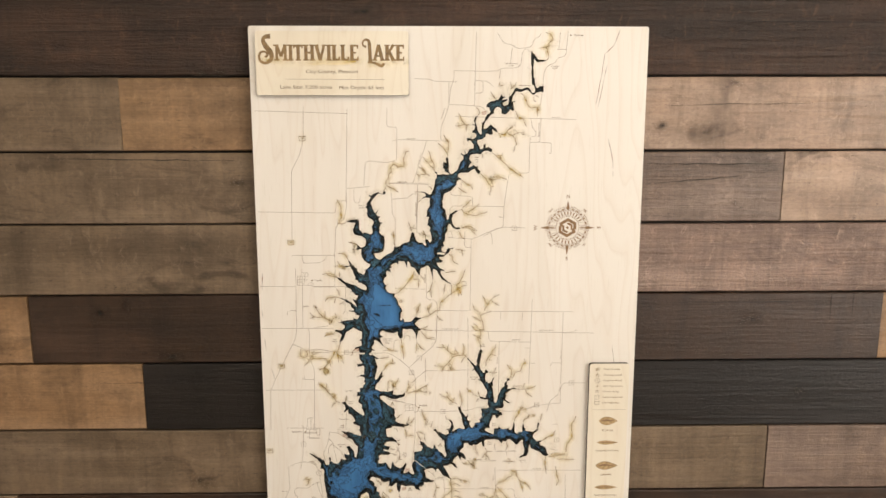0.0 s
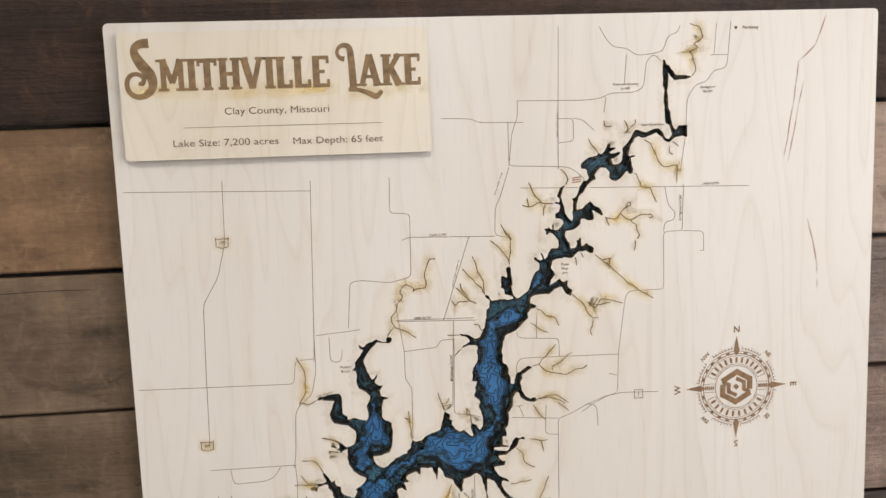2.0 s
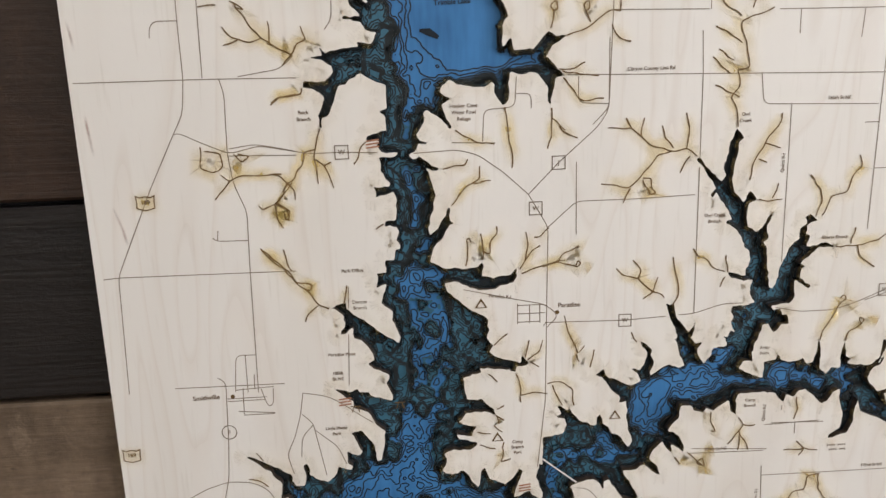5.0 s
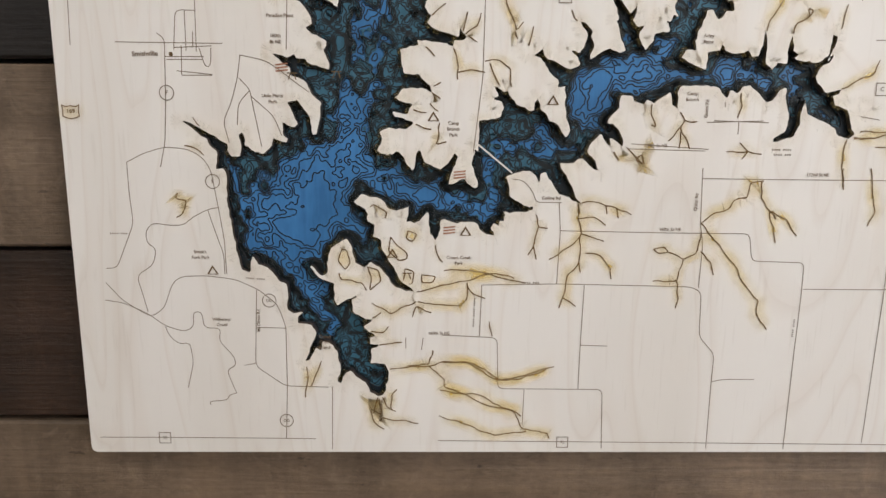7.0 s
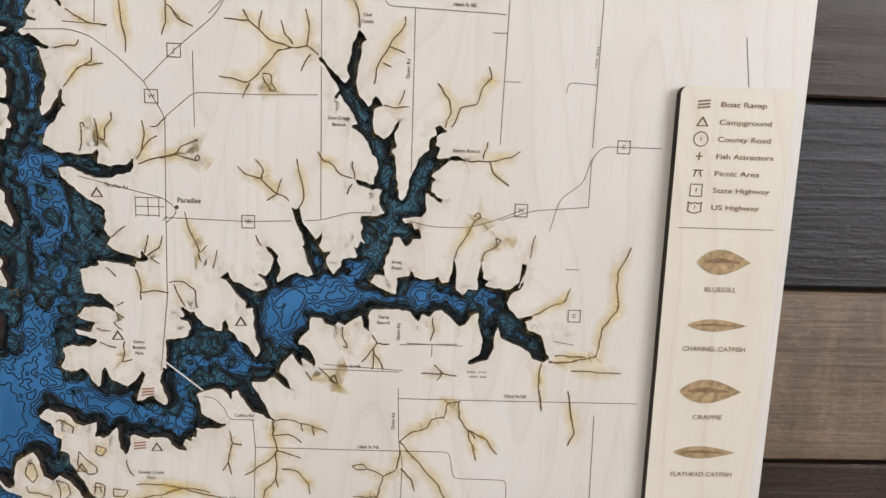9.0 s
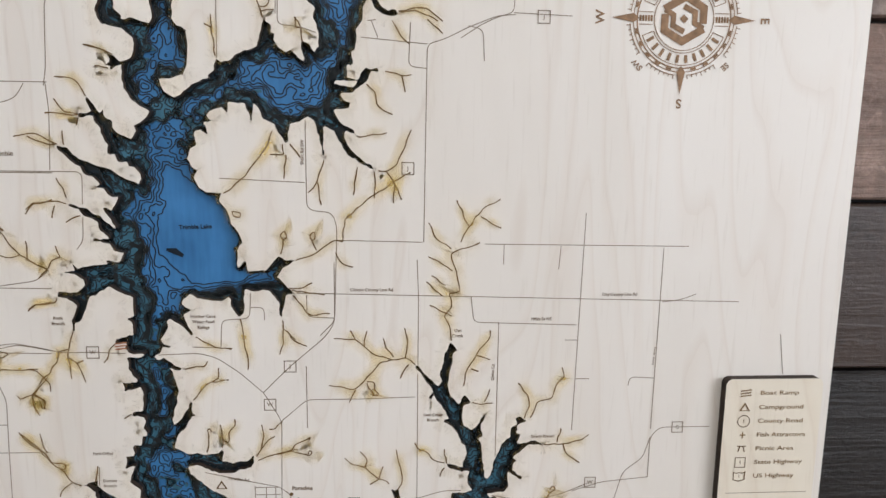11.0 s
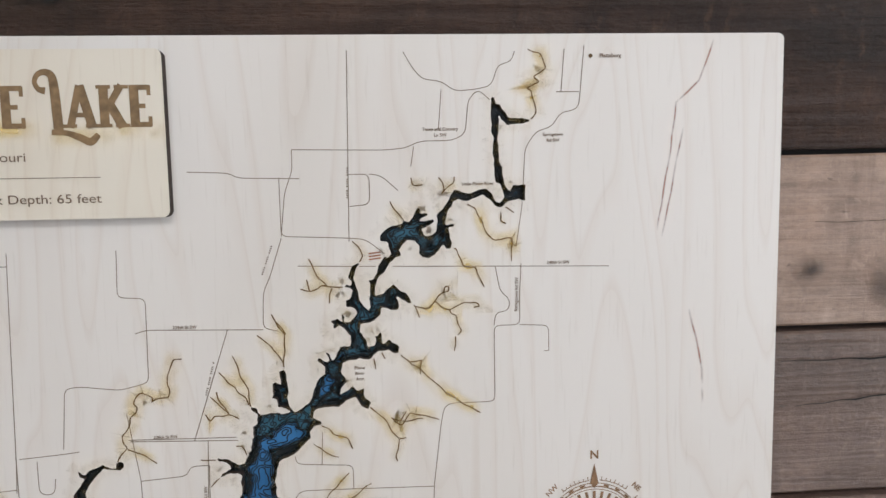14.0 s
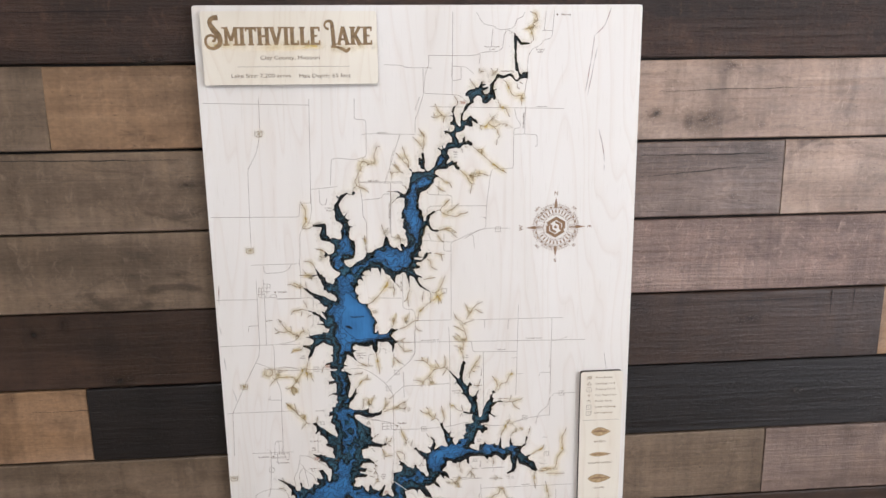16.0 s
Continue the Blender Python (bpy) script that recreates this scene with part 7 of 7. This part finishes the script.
# the maker's ring and mark, as plain shapes
for a0, count in ((-62, 11), (118, 10)):
    part("ring_band", joined(ring(CU, CV, 27.0, 0.45, 0.3, a0 - 6, a0 + 130), ring(CU, CV, 19.8, 0.45, 0.3, a0 - 6, a0 + 130),
                             strip([polar(19.8, a0 - 6), polar(27.0, a0 - 6)], 0.45, 0.33), strip([polar(19.8, a0 + 130), polar(27.0, a0 + 130)], 0.45, 0.33)), BROWN_INK, rose)
    for i in range(count):
        a = a0 + 3 + 118 * i / (count - 1)
        part("plain_bar", strip([polar(21.0, a), polar(25.8, a)], 1.9, 0.35), BROWN_INK, rose)
for s in (-1, 1):
    part("plain_bar", joined(*[strip([(CU + s * 23.4 + d, CV - 1.7), (CU + s * 23.4 + d, CV + 1.7)], 1.2, 0.35) for d in (-3.4, -1.7, 0, 1.7, 3.4)]), BROWN_INK, rose)
    part("plain_bar", joined(strip([(CU + s * 23.4 - 4.4, CV - 3.6), (CU + s * 23.4 + 4.4, CV - 3.6)], 0.4, 0.35), strip([(CU + s * 23.4 - 4.4, CV + 3.6), (CU + s * 23.4 + 4.4, CV + 3.6)], 0.4, 0.35)), BROWN_INK, rose)
    part("maker_mark", joined(strip([(CU + s * -12.4, CV + s * -5.4), (CU + s * 0.6, CV + s * -13.0), (CU + s * 11.8, CV + s * -6.6), (CU + s * 11.8, CV + s * 2.6)], 4.6, 0.35),
                              strip([(CU + s * -12.0, CV + s * -5.2), (CU + s * -6.6, CV + s * -2.2), (CU + s * -6.6, CV + s * 4.0), (CU + s * 0.4, CV + s * 7.4)], 3.2, 0.39)), BROWN_INK, rose)
part("maker_mark", strip([(CU - 1.6, CV - 1.4), (CU + 1.4, CV + 1.2)], 3.6, 0.41), BROWN_INK, rose)

# ---- title plate ----
PLATE = 6.5


def plate(name, u0, v0, u1, v1, r, label_text):
    ol = rounded(u0, v0, u1, v1, r)
    bm = bmesh.new()
    f = bm.faces.new([bm.verts.new((a / 1000, -PLATE / 1000, -b / 1000)) for a, b in ol])
    f.normal_update()
    if f.normal.y > 0:
        f.normal_flip()
    out = bmesh.ops.extrude_face_region(bm, geom=[f])
    bmesh.ops.translate(bm, verts=[x for x in out["geom"] if isinstance(x, bmesh.types.BMVert)], vec=(0, PLATE / 1000, 0))
    bmesh.ops.recalc_face_normals(bm, faces=bm.faces)
    for f in bm.faces:
        f.normal_update()
        f.material_index = 0 if abs(f.normal.y) > 0.5 else 1
    return part(name, bm, [PLATE_MAPLE, BURNT], wood_map, label_text)


title = plate("title_plate", 11.5, 8.5, 244.5, 103.8, 4, "raised maple plate with engraved title")
LIFT = PLATE + 0.3
CAP_T, CAP_B, STEM, SERIF = 28.6, 52.2, 5.2, 2.0
# upright, slab and slanting strokes of the narrow capitals, in letter widths and heights
GLYPHS = {
    "M": [(0.16, 0, 0.16, 1, 0.8), (0.84, 0, 0.84, 1, 0.8), (0.16, 1, 0.5, 0.25, 0.8), (0.84, 1, 0.5, 0.25, 0.8)],
    "I": [(0.5, 0, 0.5, 1, 1)],
    "T": [(0.5, 0, 0.5, 1, 1), (0.02, 0.93, 0.98, 0.93, 0.62), (0.08, 0.76, 0.08, 1, 0.45), (0.92, 0.76, 0.92, 1, 0.45)],
    "H": [(0.2, 0, 0.2, 1, 1), (0.8, 0, 0.8, 1, 1), (0.2, 0.5, 0.8, 0.5, 0.55)],
    "V": [(0.16, 1, 0.5, 0.02, 1), (0.84, 1, 0.5, 0.02, 0.75)],
    "L": [(0.25, 0, 0.25, 1, 1), (0.1, 0.06, 0.96, 0.06, 0.55), (0.9, 0.02, 0.9, 0.26, 0.45)],
    "E": [(0.25, 0, 0.25, 1, 1), (0.1, 0.06, 0.96, 0.06, 0.55), (0.1, 0.94, 0.92, 0.94, 0.55), (0.25, 0.5, 0.72, 0.5, 0.5), (0.9, 0.02, 0.9, 0.25, 0.42), (0.88, 0.75, 0.88, 0.98, 0.42)],
    "A": [(0.5, 1, 0.14, 0, 0.8), (0.5, 1, 0.86, 0, 1), (0.28, 0.3, 0.72, 0.3, 0.5)],
    "K": [(0.22, 0, 0.22, 1, 1), (0.3, 0.42, 0.84, 1, 0.75), (0.42, 0.55, 0.84, 0, 1)],
}
FEET = {"M": ((0.16, 0), (0.84, 0), (0.1, 1), (0.9, 1)), "I": ((0.5, 0), (0.5, 1)), "T": ((0.5, 0),), "H": ((0.2, 0), (0.8, 0), (0.2, 1), (0.8, 1)), "V": ((0.14, 1), (0.86, 1)),
        "L": ((0.25, 1),), "E": (), "A": ((0.12, 0), (0.88, 0)), "K": ((0.22, 0), (0.22, 1), (0.84, 0), (0.84, 1))}


def slab_letter(ch, u0, u1):
    """A narrow slab-serif capital on the title plate."""
    w, h = u1 - u0, CAP_B - CAP_T
    pieces = [strip([(u0 + a * w, CAP_B - b * h), (u0 + c * w, CAP_B - d * h)], STEM * k, LIFT + 0.01 * i) for i, (a, b, c, d, k) in enumerate(GLYPHS[ch])]
    for i, (a, b) in enumerate(FEET[ch]):
        y = CAP_B - b * h + (SERIF / 2 if b else -SERIF / 2)
        pieces.append(strip([(u0 + a * w - 4.0, y), (u0 + a * w + 4.0, y)], SERIF, LIFT + 0.08 + 0.01 * i))
    part("capital_letter", joined(*pieces), TITLE_INK, title)


for ch, u0, u1 in (("M", 41, 60), ("I", 61, 69), ("T", 69, 84), ("H", 85, 101), ("V", 101, 119), ("I", 119, 127), ("L", 128, 140), ("L", 141, 154), ("E", 154.5, 168.5), ("A", 190, 207), ("K", 208, 224), ("E", 225, 238)):
    slab_letter(ch, u0, u1)
part("capital_letter", strip(*eased([(35, 16.5), (29, 17), (24.5, 20), (24.5, 25), (28.5, 32), (34.5, 40), (36, 47), (33, 53), (26, 56), (19, 53), (17, 46), (19.5, 40.5), (25, 39), (29.5, 42), (28.5, 46), (25.5, 46)],
                             [7.0, 6.4, 5.4, 6.4, 8.0, 8.0, 6.4, 5.2, 4.2, 3.8, 3.6, 3.4, 3.2, 3.4, 3.6, 2.4]), LIFT), TITLE_INK, title)
part("capital_letter", joined(strip(*eased([(180, 31.5), (176.5, 30.5), (174.5, 26.5), (176.5, 22.5), (180.5, 21.2), (184, 23.5), (185, 31), (185.5, 42), (186, 55)], [4.2, 3.0, 2.6, 3.0, 3.6, 4.4, 5.2, 5.4, 5.4]), LIFT),
                              strip(*eased([(182, 54.5), (190, 55), (197, 57.5), (203, 60), (207.5, 56)], [3.0, 3.0, 4.0, 4.6, 3.0]), LIFT + 0.05)), TITLE_INK, title)
lettering("Clay County, Missouri", 127, 68.5, 5.4, LABEL_INK, title, 0, 0.0, LIFT, width=79)
part("rule_line", strip([(56, 79.8), (207, 80.2)], 0.4, LIFT), INK, title)
lettering("Lake Size: 7,200 acres", 87, 91.8, 5.4, LABEL_INK, title, 0, 0.0, LIFT, width=79)
lettering("Max Depth: 65 feet", 172, 92.4, 5.4, LABEL_INK, title, 0, 0.0, LIFT, width=69)
for u, v, r in ((28, 52, 10), (55, 52, 12), (95, 53, 14), (135, 53, 14), (160, 53, 10), (198, 57, 12), (230, 54, 10)):
    part("scorch_mark", strip([(u - r * 1.6, v), (u, v), (u + r * 1.6, v)], 1.5 * r, PLATE + 0.1 + u / 4000, uv=True), SCORCH, title)

# ---- legend plate ----
legend = plate("legend_plate", 538, 534, 603.5, 894, 4.5, "raised maple legend plate with dark cut edges")
ROW_V = (543.5, 553.3, 562.8, 572.4, 582.0, 591.6, 601.3)
for text, v, w in zip(("Boat Ramp", "Campground", "County Road", "Fish Attractors", "Picnic Area", "State Highway", "US Highway"), ROW_V, (26, 30, 30.5, 33, 26, 33, 28)):
    lettering(text, 561, v, 3.0, TITLE_INK, legend, 0, 0.01, LIFT, "LEFT", w)


def on_plate(ob_before):
    """Signs drawn for the board, brought forward onto the legend plate."""
    for ob in list(legend.children):
        if ob not in ob_before:
            ob.location.y -= PLATE / 1000


before = set(legend.children)
ramp_sign(551.5, 543.5, legend, TITLE_INK)
tent_sign(551.5, 553.3, legend, TITLE_INK)
route_circle(551.5, 562.8, "1", legend, 4.0)
part("attractor_sign", joined(strip([(549.6, 572.4), (553.4, 572.4)], 0.8, 0.3), strip([(551.5, 570.2), (551.5, 574.6)], 0.8, 0.33)), TITLE_INK, legend)
table_sign(551.5, 582.0, legend)
route_box(551.5, 591.6, "1", legend, 3.4)
route_shield(551.5, 601.3, "1", legend, 0.8)
part("rule_line", strip([(543, 613.3), (599, 613.3)], 0.4, 0.3), INK, legend)
on_plate(before)


def spindle(u, v, long, high):
    """A plain engraved lens shape in place of a picture."""
    n = 14
    tops = [(u - long / 2 + long * i / n, v - high / 2 * math.sin(math.pi * (i / n) ** 0.8)) for i in range(n + 1)]
    lows = [(a, 2 * v - b) for a, b in tops[1:-1]]
    ob = part("engraved_oval", patch(tops + lows[::-1], LIFT), ENGRAVED, legend, "brown engraved oval shape")
    part("oval_band", strip([(u - long * 0.36, v), (u - long * 0.1, v - high * 0.08), (u + long * 0.3, v)], [high * 0.1, high * 0.22, high * 0.06], LIFT + 0.1), BROWN_INK, ob)
    return ob


for text, v, vt, long, high, w in (("BLUEGILL", 633, 649.5, 32, 15, 19), ("CHANNEL CATFISH", 671, 685.6, 36, 7.5, 38), ("CRAPPIE", 712, 728.5, 38, 15, 18), ("FLATHEAD CATFISH", 751, 765.5, 39, 8, 38),
                                   ("LARGEMOUTH BASS", 792.5, 807.6, 40, 11, 38), ("WALLEYE", 829.5, 844.2, 40, 8.5, 18), ("WHITE BASS", 870, 885.2, 39, 12.5, 23)):
    spindle(572, v, long, high)
    lettering(text, 571.5, vt, 3.0, TITLE_INK, legend, 0, 0.01, LIFT, width=w)

# ---- cracks and splits in the nearest planks ----
def crack(x0, x1, z, w, drift=0.0):
    rng = random.Random(int(x0 * 977 + z * 311))
    n = 14
    pts = [((x0 + (x1 - x0) * i / n - LEFT) * 1000, (TOP - z - drift * i / n) * 1000 + rng.uniform(-0.9, 0.9)) for i in range(n + 1)]
    wide = [w * 1000 * math.sin(math.pi * (0.08 + 0.84 * i / n)) * rng.uniform(0.5, 1.2) for i in range(n + 1)]
    bm = strip(pts, wide, 0)
    ob = part("crack", bm, BEHIND, wall)
    ob.location = (LEFT, WALL - 0.0019, TOP)


def knot(x, z, long, high):
    """A dark knot with its halo of stained grain."""
    u, v = (x - LEFT) * 1000, (TOP - z) * 1000
    ob = part("knot", strip([(u - long * 700, v), (u, v + high * 60), (u + long * 700, v)], high * 1700, 0, uv=True), KNOT, wall)
    ob.location = (LEFT, WALL - 0.0018, TOP)
    ob = part("knot", strip([(u - long * 260, v), (u, v + high * 60), (u + long * 260, v)], high * 520, 0.2, uv=True), KNOT_HEART, wall)
    ob.location = (LEFT, WALL - 0.0018, TOP)


knot(0.378, 1.624, 0.02, 0.022)
knot(0.450, 1.612, 0.045, 0.03)
knot(0.502, 1.502, 0.012, 0.01)
knot(0.544, 1.307, 0.03, 0.018)
knot(0.635, 1.183, 0.02, 0.014)
knot(0.519, 1.099, 0.006, 0.006)
knot(0.495, 1.446, 0.01, 0.008)
knot(-0.420, 1.246, 0.035, 0.022)
knot(-0.298, 1.533, 0.02, 0.014)
knot(-0.321, 1.705, 0.03, 0.016)
knot(-0.533, 1.322, 0.03, 0.03)
knot(-0.492, 1.334, 0.015, 0.03)
knot(0.493, 1.691, 0.02, 0.012)
knot(0.538, 1.606, 0.01, 0.012)
knot(-0.341, 1.702, 0.03, 0.01)
knot(-0.380, 1.025, 0.035, 0.03)
knot(-0.096, 1.797, 0.05, 0.02)
crack(0.36, 0.575, 1.563, 0.0014)
crack(0.37, 0.52, 1.532, 0.0011, 0.012)
crack(-0.62, -0.30, 1.571, 0.0012, -0.003)
crack(-0.55, -0.35, 1.20, 0.0009)
crack(0.40, 0.70, 1.335, 0.0010, 0.002)
crack(0.38, 0.62, 1.655, 0.0008, 0.004)
crack(-0.60, -0.33, 1.765, 0.0014, 0.003)
crack(0.40, 0.75, 1.785, 0.0013, -0.004)


def upright_crack(x, z0, z1):
    rng = random.Random(int(x * 977))
    pts = [((x - LEFT) * 1000 + rng.uniform(-0.5, 0.5), (TOP - z0 - (z1 - z0) * i / 6) * 1000) for i in range(7)]
    ob = part("crack", strip(pts, [1.4, 1.2, 1.3, 1.0, 1.0, 0.8, 0.3], 0), BEHIND, wall)
    ob.location = (LEFT, WALL - 0.0019, TOP)


upright_crack(0.675, 1.349, 1.305)
upright_crack(0.712, 1.350, 1.313)
